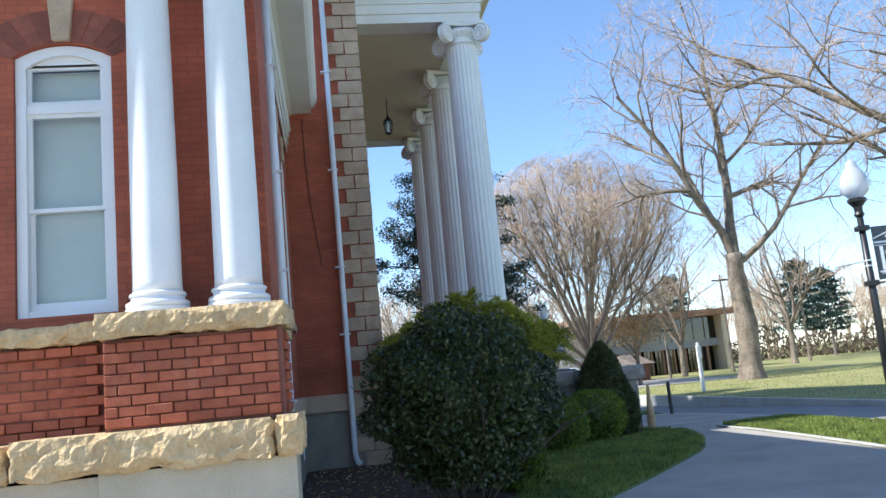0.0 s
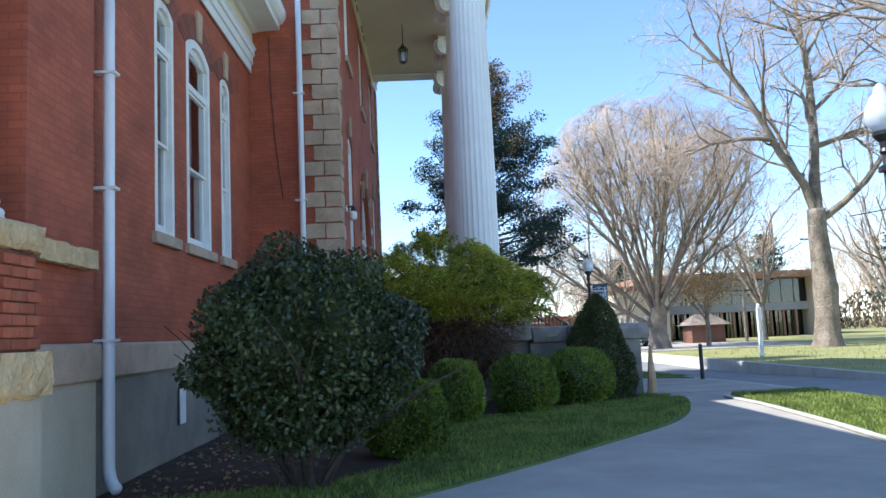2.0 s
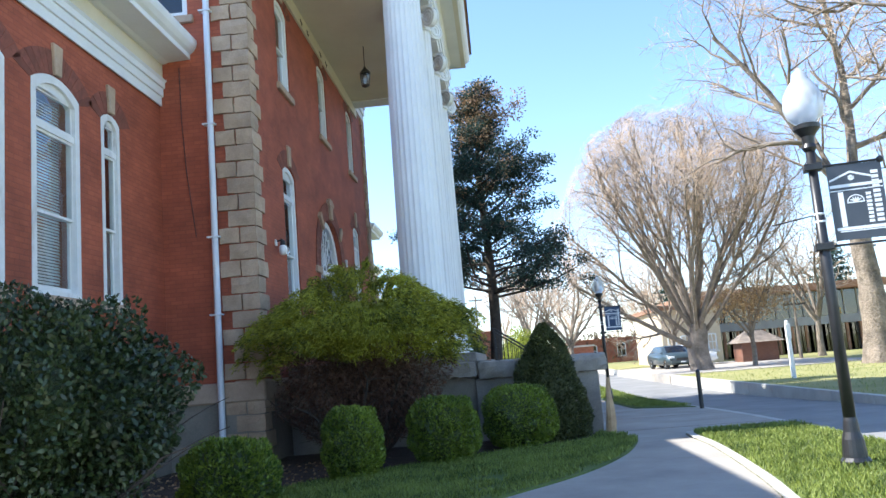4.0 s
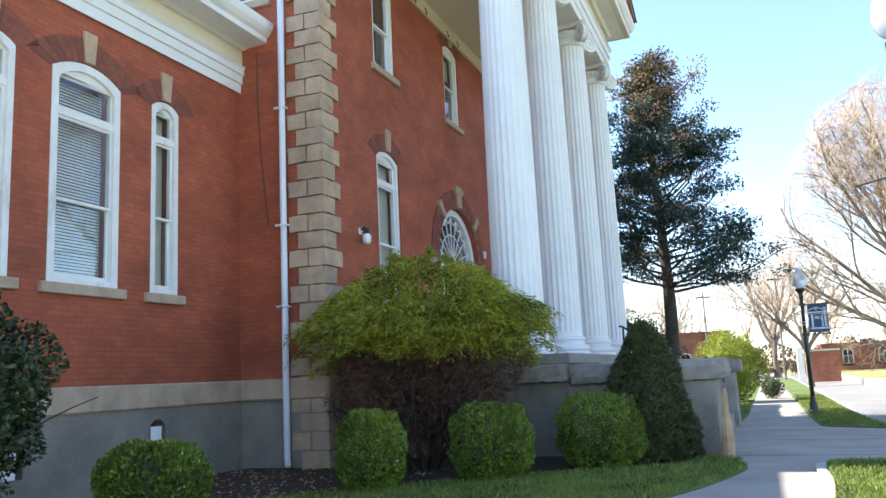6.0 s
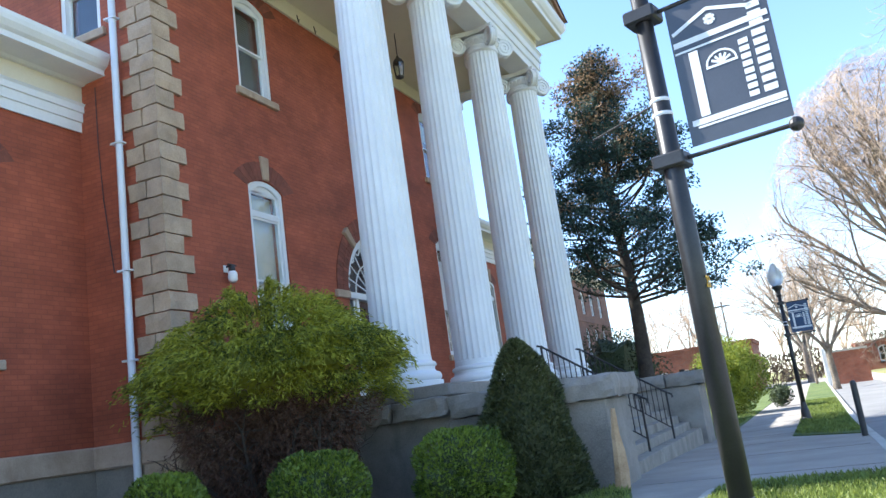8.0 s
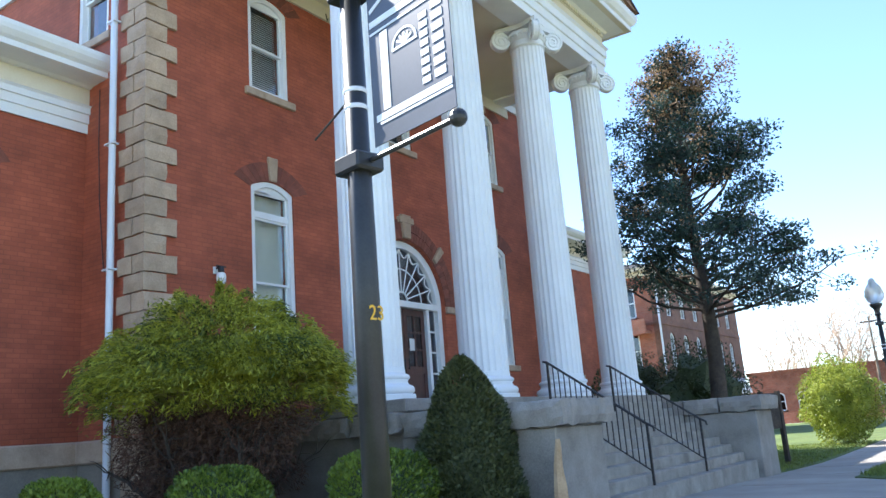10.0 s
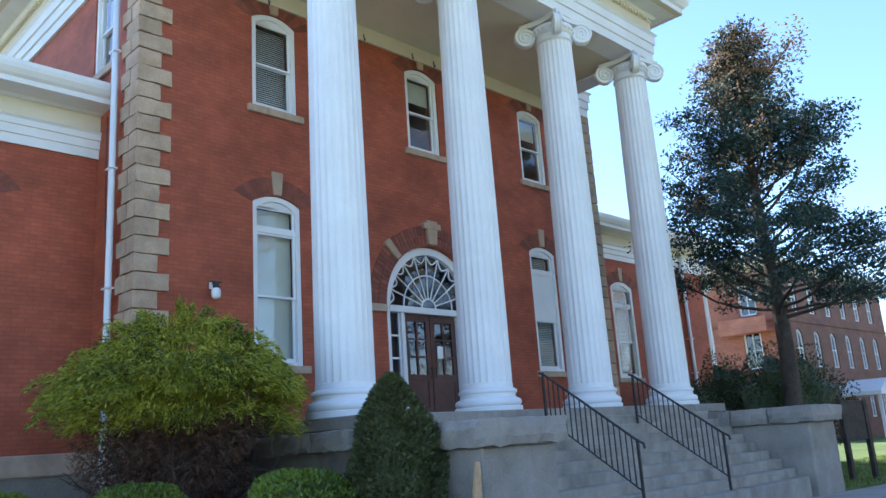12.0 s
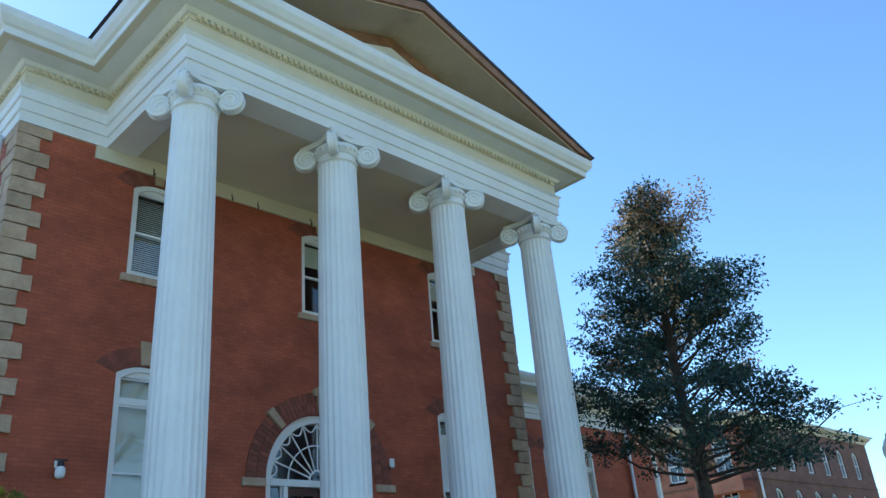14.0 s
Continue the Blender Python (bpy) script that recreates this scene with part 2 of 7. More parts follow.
ASPHALT = surface("road_asphalt", (0.17, 0.168, 0.165), (0.27, 0.265, 0.255), 0.8, 90, 0.9, 0.5, 0.006, spots=(0.13, 0.13, 0.125))
PAVING = surface("concrete_pavement", (0.28, 0.25, 0.215), (0.42, 0.38, 0.33), 0.7, 110, 0.9, 0.35, 0.004, spots=(0.20, 0.19, 0.17), spot_amount=0.55, vary=0.05)
KERB = surface("kerb_concrete", (0.40, 0.38, 0.34), (0.55, 0.53, 0.48), 1.5, 70, 0.9, 0.4, 0.006, spots=(0.24, 0.22, 0.19))
LAWN = surface("lawn_soil", (0.05, 0.085, 0.015), (0.15, 0.19, 0.045), 0.6, 40, 0.95, 0.6, 0.03, spots=(0.17, 0.13, 0.06), spot_amount=0.55)
LAWN_FAR = surface("dry_spring_lawn", (0.16, 0.17, 0.045), (0.34, 0.31, 0.12), 0.25, 25, 0.95, 0.5, 0.03, spots=(0.34, 0.27, 0.14), spot_amount=0.6)
MULCH = surface("bare_mulch", (0.024, 0.016, 0.011), (0.08, 0.051, 0.034), 4, 60, 0.95, 0.8, 0.03)
BARK = surface("grey_bark", (0.13, 0.105, 0.085), (0.32, 0.26, 0.21), 2.2, 14, 0.95, 0.9, 0.05)
BARK_PALE = surface("pale_bark", (0.11, 0.088, 0.068), (0.34, 0.275, 0.21), 1.6, 11, 0.95, 1.0, 0.12, spots=(0.08, 0.065, 0.05), spot_amount=0.6)
BARK_DARK = surface("dark_bark", (0.028, 0.022, 0.018), (0.085, 0.065, 0.05), 3, 20, 0.95, 0.9, 0.03)
TWIG = surface("reddish_twigs", (0.38, 0.27, 0.185), (0.54, 0.42, 0.31), 1.5, 9, 0.9, 0.0)
STAKE_WOOD = surface("weathered_stake_wood", (0.30, 0.18, 0.09), (0.52, 0.36, 0.21), 5, 50, 0.85, 0.5, 0.01)
GRASS = leaf_surface("grass_blades", (0.06, 0.095, 0.014), (0.26, 0.31, 0.06), 0.6, 0.3)
HOLLY = leaf_surface("holly_leaves", (0.010, 0.020, 0.006), (0.048, 0.070, 0.019), 0.38, 0.12)
BOXWOOD = leaf_surface("boxwood_leaves", (0.045, 0.085, 0.010), (0.22, 0.29, 0.035), 0.45, 0.25)
CYPRESS = leaf_surface("golden_cypress_sprays", (0.028, 0.058, 0.009), (0.40, 0.39, 0.03), 0.6, 0.25)
SPRUCE = leaf_surface("olive_spruce_needles", (0.024, 0.034, 0.011), (0.105, 0.118, 0.038), 0.6, 0.15)
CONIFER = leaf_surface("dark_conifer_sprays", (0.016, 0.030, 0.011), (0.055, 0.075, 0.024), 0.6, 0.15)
CEDAR = leaf_surface("cedar_sprays", (0.011, 0.034, 0.030), (0.038, 0.075, 0.056), 0.6, 0.2)
CEDAR_RUST = leaf_surface("cedar_rust_sprays", (0.14, 0.10, 0.05), (0.42, 0.27, 0.15), 0.7, 0.2)
DEAD_SPRAY = leaf_surface("dead_brown_sprays", (0.035, 0.018, 0.012), (0.15, 0.075, 0.045), 0.8, 0.1)
DEAD_HEDGE = leaf_surface("winter_thicket", (0.055, 0.042, 0.028), (0.15, 0.115, 0.075), 0.9, 0.2)
TAN_LEAF = leaf_surface("dry_tan_leaves", (0.28, 0.17, 0.08), (0.52, 0.37, 0.20), 0.8, 0.35)
YELLOW_BUSH = leaf_surface("yellow_green_leaves", (0.09, 0.13, 0.015), (0.36, 0.40, 0.05), 0.5, 0.35)


# ---------------- mesh helpers ----------------
def finish(name, bm, material, smooth=False):
    me = bpy.data.meshes.new(name)
    bmesh.ops.recalc_face_normals(bm, faces=bm.faces)
    bm.to_mesh(me)
    bm.free()
    if material:
        me.materials.append(material)
    if smooth:
        for p in me.polygons:
            p.use_smooth = True
    return me


def part(name, bm, material, parent=None, label="", smooth=False, m=None):
    """One bmesh (or mesh) as one object under a thing or a part."""
    me = bm if isinstance(bm, bpy.types.Mesh) else finish(name, bm, material, smooth)
    ob = new(name, me)
    if parent:
        ob.parent = parent
    if m is not None:
        ob.matrix_basis = m
    if label:
        ob["label"] = label
    return ob


def thing(name, m, label, category, group="", kind=""):
    ob = new(name)
    ob.empty_display_size = 0.1
    ob.matrix_basis = m
    return tagged(ob, label, category, group, kind)


def struct(name, bm, material, label, category="", smooth=False):
    return tagged(part(name, bm, material, smooth=smooth), label, category or name.split("_")[0], kind="structure")


def box(bm, x0, x1, y0, y1, z0, z1, bevel=0.0):
    v = [bm.verts.new(p) for p in ((x0, y0, z0), (x1, y0, z0), (x1, y1, z0), (x0, y1, z0), (x0, y0, z1), (x1, y0, z1), (x1, y1, z1), (x0, y1, z1))]
    f = [bm.faces.new([v[i] for i in q]) for q in ((3, 2, 1, 0), (4, 5, 6, 7), (0, 1, 5, 4), (1, 2, 6, 5), (2, 3, 7, 6), (3, 0, 4, 7))]
    if bevel:
        es = list({e for fc in f for e in fc.edges})
        bmesh.ops.bevel(bm, geom=es, offset=bevel, segments=1, affect="EDGES")
    return bm


def boxes(*specs, bevel=0.0):
    bm = bmesh.new()
    for s in specs:
        box(bm, *s, bevel=bevel)
    return bm


def pane(x0, x1, y, z0, z1):
    bm = bmesh.new()
    bm.faces.new([bm.verts.new(p) for p in ((x0, y, z0), (x1, y, z0), (x1, y, z1), (x0, y, z1))])
    return bm


def rough_box(x0, x1, y0, y1, z0, z1, cut=0.12, amount=0.02, seed=0, keep_top=False):
    """A hewn stone: subdivided block with a broken, uneven face."""
    bm = bmesh.new()
    nx, ny, nz = (max(1, round((b - a) / cut)) for a, b in ((x0, x1), (y0, y1), (z0, z1)))
    grid = {}

    def vert(i, j, k):
        key = (i, j, k)
        if key not in grid:
            p = Vector((x0 + (x1 - x0) * i / nx, y0 + (y1 - y0) * j / ny, z0 + (z1 - z0) * k / nz))
            d = noise.noise_vector(p * 7 + Vector((seed, seed * 2, 3))) * amount + noise.noise_vector(p * 19 + Vector((seed, 1, 3))) * amount * 0.5
            edge = sum(1 for a, n in ((i, nx), (j, ny), (k, nz)) if a in (0, n))
            c = Vector(((x0 + x1) / 2, (y0 + y1) / 2, (z0 + z1) / 2))
            if edge >= 2:
                q = p + (c - p).normalized() * amount * 0.9
                p = Vector((q.x, q.y, q.z))
            p += d
            if keep_top and k == nz:
                p.z = z1
            grid[key] = bm.verts.new(p)
        return grid[key]

    for i in range(nx):
        for j in range(ny):
            for k, flip in ((0, 1), (nz, 0)):
                q = [vert(i, j, k), vert(i + 1, j, k), vert(i + 1, j + 1, k), vert(i, j + 1, k)]
                bm.faces.new(q[::-1] if flip else q)
    for i in range(nx):
        for k in range(nz):
            for j in (0, ny):
                bm.faces.new([vert(i, j, k), vert(i + 1, j, k), vert(i + 1, j, k + 1), vert(i, j, k + 1)])
    for j in range(ny):
        for k in range(nz):
            for i in (0, nx):
                bm.faces.new([vert(i, j, k), vert(i, j + 1, k), vert(i, j + 1, k + 1), vert(i, j, k + 1)])
    return bm


def lathe(bm, profile, segs=32, cx=0.0, cy=0.0, flute=None):
    """Turn (radius, z) pairs about a vertical axis. flute(angle, z) scales the radius."""
    rings = []
    for r, z in profile:
        rings.append([bm.verts.new((cx + r * (flute(2 * math.pi * i / segs, z) if flute else 1) * math.cos(2 * math.pi * i / segs),
                                    cy + r * (flute(2 * math.pi * i / segs, z) if flute else 1) * math.sin(2 * math.pi * i / segs), z)) for i in range(segs)])
    for a, b in zip(rings, rings[1:]):
        for i in range(segs):
            bm.faces.new((a[i], a[(i + 1) % segs], b[(i + 1) % segs], b[i]))
    bm.faces.new(rings[0][::-1])
    bm.faces.new(rings[-1])
    return bm


def rod(bm, a, b, r, segs=8, r2=None):
    a, b = Vector(a), Vector(b)
    d = (b - a).normalized()
    u = d.orthogonal().normalized()
    w = d.cross(u)
    rings = [[bm.verts.new(p + (u * math.cos(2 * math.pi * i / segs) + w * math.sin(2 * math.pi * i / segs)) * rr) for i in range(segs)]
             for p, rr in ((a, r), (b, r if r2 is None else r2))]
    for i in range(segs):
        bm.faces.new((rings[0][i], rings[0][(i + 1) % segs], rings[1][(i + 1) % segs], rings[1][i]))
    bm.faces.new(rings[0][::-1])
    bm.faces.new(rings[1])
    return bm


def tube(bm, pts, r, segs=10):
    pts = [Vector(p) for p in pts]
    rings = []
    u = None
    for i, p in enumerate(pts):
        d = (pts[min(i + 1, len(pts) - 1)] - pts[max(i - 1, 0)]).normalized()
        u = d.orthogonal().normalized() if u is None else (u - d * u.dot(d)).normalized()
        w = d.cross(u)
        rings.append([bm.verts.new(p + (u * math.cos(2 * math.pi * k / segs) + w * math.sin(2 * math.pi * k / segs)) * r) for k in range(segs)])
    for a, b in zip(rings, rings[1:]):
        for k in range(segs):
            bm.faces.new((a[k], a[(k + 1) % segs], b[(k + 1) % segs], b[k]))
    bm.faces.new(rings[0][::-1])
    bm.faces.new(rings[-1])
    return bm


def ball(bm, c, r, seg=20, rings=12, sz=1.0):
    lathe(bm, [(max(0.002, r * math.sin(math.pi * i / rings)), c[2] - r * sz * math.cos(math.pi * i / rings)) for i in range(rings + 1)], seg, c[0], c[1])
    return bm


def sweep(bm, profile, path, closed_profile=True):
    """Carry a profile of (outward, z) along a plan path with mitred corners; outward is to the right of the way walked."""
    n = len(path)
    rows = []
    for i, p in enumerate(path):
        p = Vector((*p, 0))
        ns = []
        for a, b in ((i - 1, i), (i, i + 1)):
            if 0 <= a and b < n:
                d = (Vector((*path[b], 0)) - Vector((*path[a], 0))).normalized()
                ns.append(Vector((d.y, -d.x, 0)))
        nn = sum(ns, Vector()).normalized()
        k = 1 / max(0.3, nn.dot(ns[0]))
        rows.append([bm.verts.new(p + nn * k * o + Vector((0, 0, z))) for o, z in profile])
    m = len(profile)
    for a, b in zip(rows, rows[1:]):
        for j in range(m if closed_profile else m - 1):
            bm.faces.new((a[j], b[j], b[(j + 1) % m], a[(j + 1) % m]))
    if closed_profile:
        bm.faces.new(rows[0])
        bm.faces.new(rows[-1][::-1])
    return bm


def arc_top(w, spring, rise, n=12, inset=0.0):
    """Points of a segmental (or round) arch over a width w, left to right."""
    h = w / 2
    if rise >= h - 1e-4:
        r, cz, half = h, spring, math.pi / 2
    else:
        r = (h * h + rise * rise) / (2 * rise)
        cz = spring + rise - r
        half = math.asin(h / r)
    return [((r - inset) * math.sin(-half + 2 * half * i / n), cz + (r - inset) * math.cos(-half + 2 * half * i / n)) for i in range(n + 1)]


def wall_mesh(u0, u1, z0, z1, thick, openings):
    """A wall slab in local x (along) and z, outer face at y = 0, inner at y = thick. openings: (centre, width, sill, crown, rise)."""
    bm = bmesh.new()
    us = sorted({u0, u1, *[c - w / 2 for c, w, *_ in openings], *[c + w / 2 for c, w, *_ in openings]})
    for a, b in zip(us, us[1:]):
        mid = (a + b) / 2
        holes = sorted((s, t) for c, w, s, t, r in openings if c - w / 2 < mid < c + w / 2)
        z = z0
        for s, t in holes:
            if s > z:
                box(bm, a, b, 0, thick, z, s)
            z = t
        if z < z1:
            box(bm, a, b, 0, thick, z, z1)
    for c, w, s, t, r in openings:
        if r <= 0:
            continue
        pts = arc_top(w, t - r, r, 16)
        for (xa, za), (xb, zb) in zip(pts, pts[1:]):
            f0 = [bm.verts.new((c + x, 0, z)) for x, z in ((xa, za), (xb, zb), (xb, t), (xa, t))]
            f1 = [bm.verts.new((c + x, thick, z)) for x, z in ((xa, za), (xb, zb), (xb, t), (xa, t))]
            if (t - za) + (t - zb) < 1e-5:
                continue
            bm.faces.new(f0)
            bm.faces.new(f1[::-1])
            bm.faces.new((f0[0], f1[0], f1[1], f0[1]))
    bmesh.ops.remove_doubles(bm, verts=bm.verts, dist=1e-5)
    return bm


def ring_arch(w, spring, rise, width, y0, y1, n=16, legs_to=None):
    """An arched band of a given width inside an opening: head and, down to legs_to, its jambs."""
    bm = bmesh.new()
    outer = arc_top(w, spring, rise, n)
    inner = [(x * (w - 2 * width) / w, z - width) for x, z in outer]
    if legs_to is not None:
        outer = [(-w / 2, legs_to), *outer, (w / 2, legs_to)]
        inner = [(-w / 2 + width, legs_to), *inner, (w / 2 - width, legs_to)]
    f = [[bm.verts.new((x, y, z)) for x, z in pts] for y in (y0, y1) for pts in (outer, inner)]
    o0, i0, o1, i1 = f
    for k in range(len(outer) - 1):
        bm.faces.new((o0[k], o0[k + 1], i0[k + 1], i0[k]))
        bm.faces.new((o1[k + 1], o1[k], i1[k], i1[k + 1]))
        bm.faces.new((i0[k], i0[k + 1], i1[k + 1], i1[k]))
        bm.faces.new((o0[k + 1], o0[k], o1[k], o1[k + 1]))
    bm.faces.new((o0[0], i0[0], i1[0], o1[0]))
    bm.faces.new((i0[-1], o0[-1], o1[-1], i1[-1]))
    return bm


def raw_mesh(name, verts, faces, material, smooth=False):
    me = bpy.data.meshes.new(name)
    me.from_pydata(verts, [], faces)
    me.materials.append(material)
    if smooth:
        me.polygons.foreach_set("use_smooth", [True] * len(me.polygons))
    me.update()
    return me


EAST = lambda x: pose(x, 0, 0, 0, 0, 90)        # local x -> north, local -y -> east
SOUTH = lambda y: pose(0, y, 0)                  # local x -> east, local -y -> south


# ---------------- windows ----------------
WINDOW_COUNT = [0]


def window(m, w, z0, z1, rise=0.16, transom=0.0, meet=0.5, shade="blind", shade_drop=1.0, worn=False, sill=True, key=True, arch=True, label="", fill_upper=False, proud=0.02):
    """A double-hung sash window under a segmental brick arch; m carries local x = 0 to its middle in the wall's face."""
    WINDOW_COUNT[0] += 1
    paint = WHITE_WORN if worn else WHITE
    top = thing("window_%d" % WINDOW_COUNT[0], m, label or "white-painted double-hung sash window under a segmental brick arch", "window", kind="structure")
    spring = z1 - rise
    seat = pose(0, -proud, 0)
    fr = ring_arch(w - 0.01, spring, rise - 0.01, 0.115 if w > 1.1 else 0.095, 0.05, 0.20, legs_to=z0)
    box(fr, -w / 2 + 0.005, w / 2 - 0.005, 0.06, 0.20, z0, z0 + 0.07)
    part("window_frame", fr, paint, top, m=seat)
    iw, hz = w / 2 - 0.09, spring - 0.02
    # head board that fills the arch
    hb = bmesh.new()
    pts = [(x * (2 * iw + 0.02) / w, z - 0.07) for x, z in arc_top(w, spring, rise, 14)]
    a = [hb.verts.new((x, 0.10, z)) for x, z in pts] + [hb.verts.new((iw + 0.01, 0.10, hz - 0.03)), hb.verts.new((-iw - 0.01, 0.10, hz - 0.03))]
    fc = hb.faces.new(a)
    ex = bmesh.ops.extrude_face_region(hb, geom=[fc])
    bmesh.ops.translate(hb, verts=[v for v in ex["geom"] if isinstance(v, bmesh.types.BMVert)], vec=(0, 0.04, 0))
    part("head_board", hb, paint, top, m=seat)
    low, high = z0 + 0.07, hz - 0.03
    if transom:
        tz = high - transom
        part("transom_bar", boxes((-iw, iw, 0.075, 0.19, tz - 0.09, tz)), paint, top, m=seat)
        ts = boxes((-iw, -iw + 0.045, 0.11, 0.15, tz, high), (iw - 0.045, iw, 0.11, 0.15, tz, high), (-iw + 0.045, iw - 0.045, 0.11, 0.15, tz, tz + 0.045), (-iw + 0.045, iw - 0.045, 0.11, 0.15, high - 0.045, high))
        t_sash = part("transom_sash", ts, paint, top, m=seat)
        part("pane", pane(-iw + 0.04, iw - 0.04, 0.13, tz + 0.04, high - 0.04), GLASS, t_sash)
        high = tz - 0.09
    mz = low + (high - low) * meet
    for nm, za, zb, y in (("upper_sash", mz - 0.02, high, 0.10), ("lower_sash", low, mz + 0.02, 0.145)):
        st = 0.05
        sb = boxes((-iw, -iw + st, y, y + 0.04, za, zb), (iw - st, iw, y, y + 0.04, za, zb), (-iw + st, iw - st, y, y + 0.04, za, za + (0.04 if nm == "upper_sash" else 0.075)), (-iw + st, iw - st, y, y + 0.04, zb - 0.04, zb))
        s = part(nm, sb, paint, top, m=seat)
        if fill_upper and nm == "upper_sash":
            part("filler_panel", boxes((-iw + 0.045, iw - 0.045, y + 0.012, y + 0.03, za + 0.03, zb - 0.03)), WHITE, s, "white-painted blank panel")
        else:
            part("pane", pane(-iw + 0.045, iw - 0.045, y + 0.02, za + 0.03, zb - 0.03), GLASS, s)
    zt, zb = hz - 0.05, hz - 0.05 - (hz - 0.05 - low) * shade_drop
    if shade == "blind":
        bl = bmesh.new()
        nsl = int((zt - zb) / 0.045)
        for k in range(nsl):
            z = zt - (k + 0.5) * 0.045
            v = [bl.verts.new(p) for p in ((-iw, 0.26, z - 0.018), (iw, 0.26, z - 0.018), (iw, 0.285, z + 0.018), (-iw, 0.285, z + 0.018))]
            bl.faces.new(v)
        part("venetian_blind", bl, BLIND, top, "pale venetian blind behind the glass")
    elif shade == "shade":
        part("roller_shade", boxes((-iw, iw, 0.25, 0.26, zb, zt)), CURTAIN, top, "pale roller shade behind the glass")
    if sill:
        sl = boxes((-w / 2 - 0.12, w / 2 + 0.12, -0.075, 0.06, z0 - 0.15, z0 - 0.004), bevel=0.012)
        part("window_sill", sl, TRIM_STONE, top, "light tan stone sill")
    if arch:
        ab = bmesh.new()
        n = max(7, int(w / 0.095))
        hgt = 0.36
        h = w / 2
        r = (h * h + rise * rise) / (2 * rise)
        cz = spring + rise - r
        half = math.asin(h / r) * 1.06
        for k in range(n):
            a0, a1 = (-half + 2 * half * (k + e) / n for e in (0.025, 0.975))
            q = []
            for aa, rr in ((a0, r + 0.004), (a1, r + 0.004), (a1, r + hgt), (a0, r + hgt)):
                sc = 1 + (0.25 if rr > r + 0.1 else 0)
                q.append((rr * math.sin(aa * (sc if rr > r + 0.1 else 1)), cz + rr * math.cos(aa * (sc if rr > r + 0.1 else 1))))
            f = [ab.verts.new((x, y, z)) for y in (-0.006, 0.03) for x, z in q]
            for idx in ((0, 1, 2, 3), (4, 7, 6, 5), (0, 4, 5, 1), (1, 5, 6, 2), (2, 6, 7, 3), (3, 7, 4, 0)):
                ab.faces.new([f[i] for i in idx])
        part("brick_arch", ab, ARCH_BRICK, top, "dark brick flat arch over the window")
    if key:
        kb = bmesh.new()
        q = ((-0.085, z1 + 0.01), (0.085, z1 + 0.01), (0.125, z1 + 0.47), (-0.125, z1 + 0.47))
        f = [kb.verts.new((x, y, z)) for y in (-0.05, 0.03) for x, z in q]
        for idx in ((0, 1, 2, 3), (4, 7, 6, 5), (0, 4, 5, 1), (1, 5, 6, 2), (2, 6, 7, 3), (3, 7, 4, 0)):
            kb.faces.new([f[i] for i in idx])
        bmesh.ops.bevel(kb, geom=list(kb.edges), offset=0.012, segments=1, affect="EDGES")
        part("keystone", kb, QUOIN, top, "tapered tan keystone")
    return top


# ---------------- the hall: main block, wings, portico ----------------
FX, MY0, MY1, MXW = 0.95, 17.2, 30.7, -14.0        # main block: east face, south face, north face, west end
MID = (MY0 + MY1) / 2
WX, WY0, WY1 = -0.74, 8.3, 39.5                      # wings: east face, south end, north end
TOP = 10.31                                          # top of the main walls
FLOOR = 1.70                                         # porch floor
WTOP = 6.69                                          # top of the wing walls
MAINW = {"a": MID - 4.03, "b": MID, "c": MID + 4.03}
up_open = [(y, 1.02, 7.76, 9.82, 0.17) for y in MAINW.values()]
low_open = [(MAINW["a"], 1.06, 2.80, 6.01, 0.17), (MAINW["c"], 1.06, 2.80, 6.01, 0.17)]
door_open = [(MID, 2.80, FLOOR, 5.52, 1.40)]
BASE_TOP, BAND_TOP = 1.14, 1.50

south_up = [(-0.62, 0.95, 8.42, 10.2, 0.0)]
struct("wall_main_east", wall_mesh(MY0, MY1, BAND_TOP, TOP, 0.42, up_open + low_open + door_open), BRICK, "red-painted brick front wall of the hall, shaded").matrix_basis = EAST(FX)
struct("wall_main_south", wall_mesh(MXW, FX - 0.42, WTOP - 2, TOP, 0.4, south_up), BRICK, "red brick side wall of the hall above the wing").matrix_basis = SOUTH(MY0)
struct("wall_main_south_low", wall_mesh(WX - 0.6, FX - 0.42, BAND_TOP, WTOP - 2, 0.4, []), BRICK, "red brick return wall beside the wing").matrix_basis = SOUTH(MY0)
struct("wall_main_north", boxes((MXW, FX - 0.42, MY1 - 0.4, MY1, BAND_TOP, TOP)), BRICK, "red brick north wall of the hall")
struct("wall_main_west", boxes((MXW - 0.4, MXW, MY0, MY1, 0, TOP)), BRICK, "red brick rear wall of the hall")
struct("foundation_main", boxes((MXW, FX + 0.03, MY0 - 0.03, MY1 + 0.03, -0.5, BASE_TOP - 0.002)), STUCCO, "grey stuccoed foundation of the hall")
struct("water_table_main", boxes((MXW, FX + 0.10, MY0 - 0.10, MY1 + 0.10, BASE_TOP, BAND_TOP - 0.002), bevel=0.03), TRIM_STONE, "pale stone water-table band")
# unseen ceiling, floor and partition, added to close off dark rooms
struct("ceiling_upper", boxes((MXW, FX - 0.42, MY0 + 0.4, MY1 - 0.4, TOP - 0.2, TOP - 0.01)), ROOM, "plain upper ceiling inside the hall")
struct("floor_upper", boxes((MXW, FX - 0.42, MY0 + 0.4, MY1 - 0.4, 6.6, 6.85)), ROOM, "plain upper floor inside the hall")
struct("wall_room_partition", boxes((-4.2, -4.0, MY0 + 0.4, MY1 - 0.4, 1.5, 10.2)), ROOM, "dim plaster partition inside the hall")

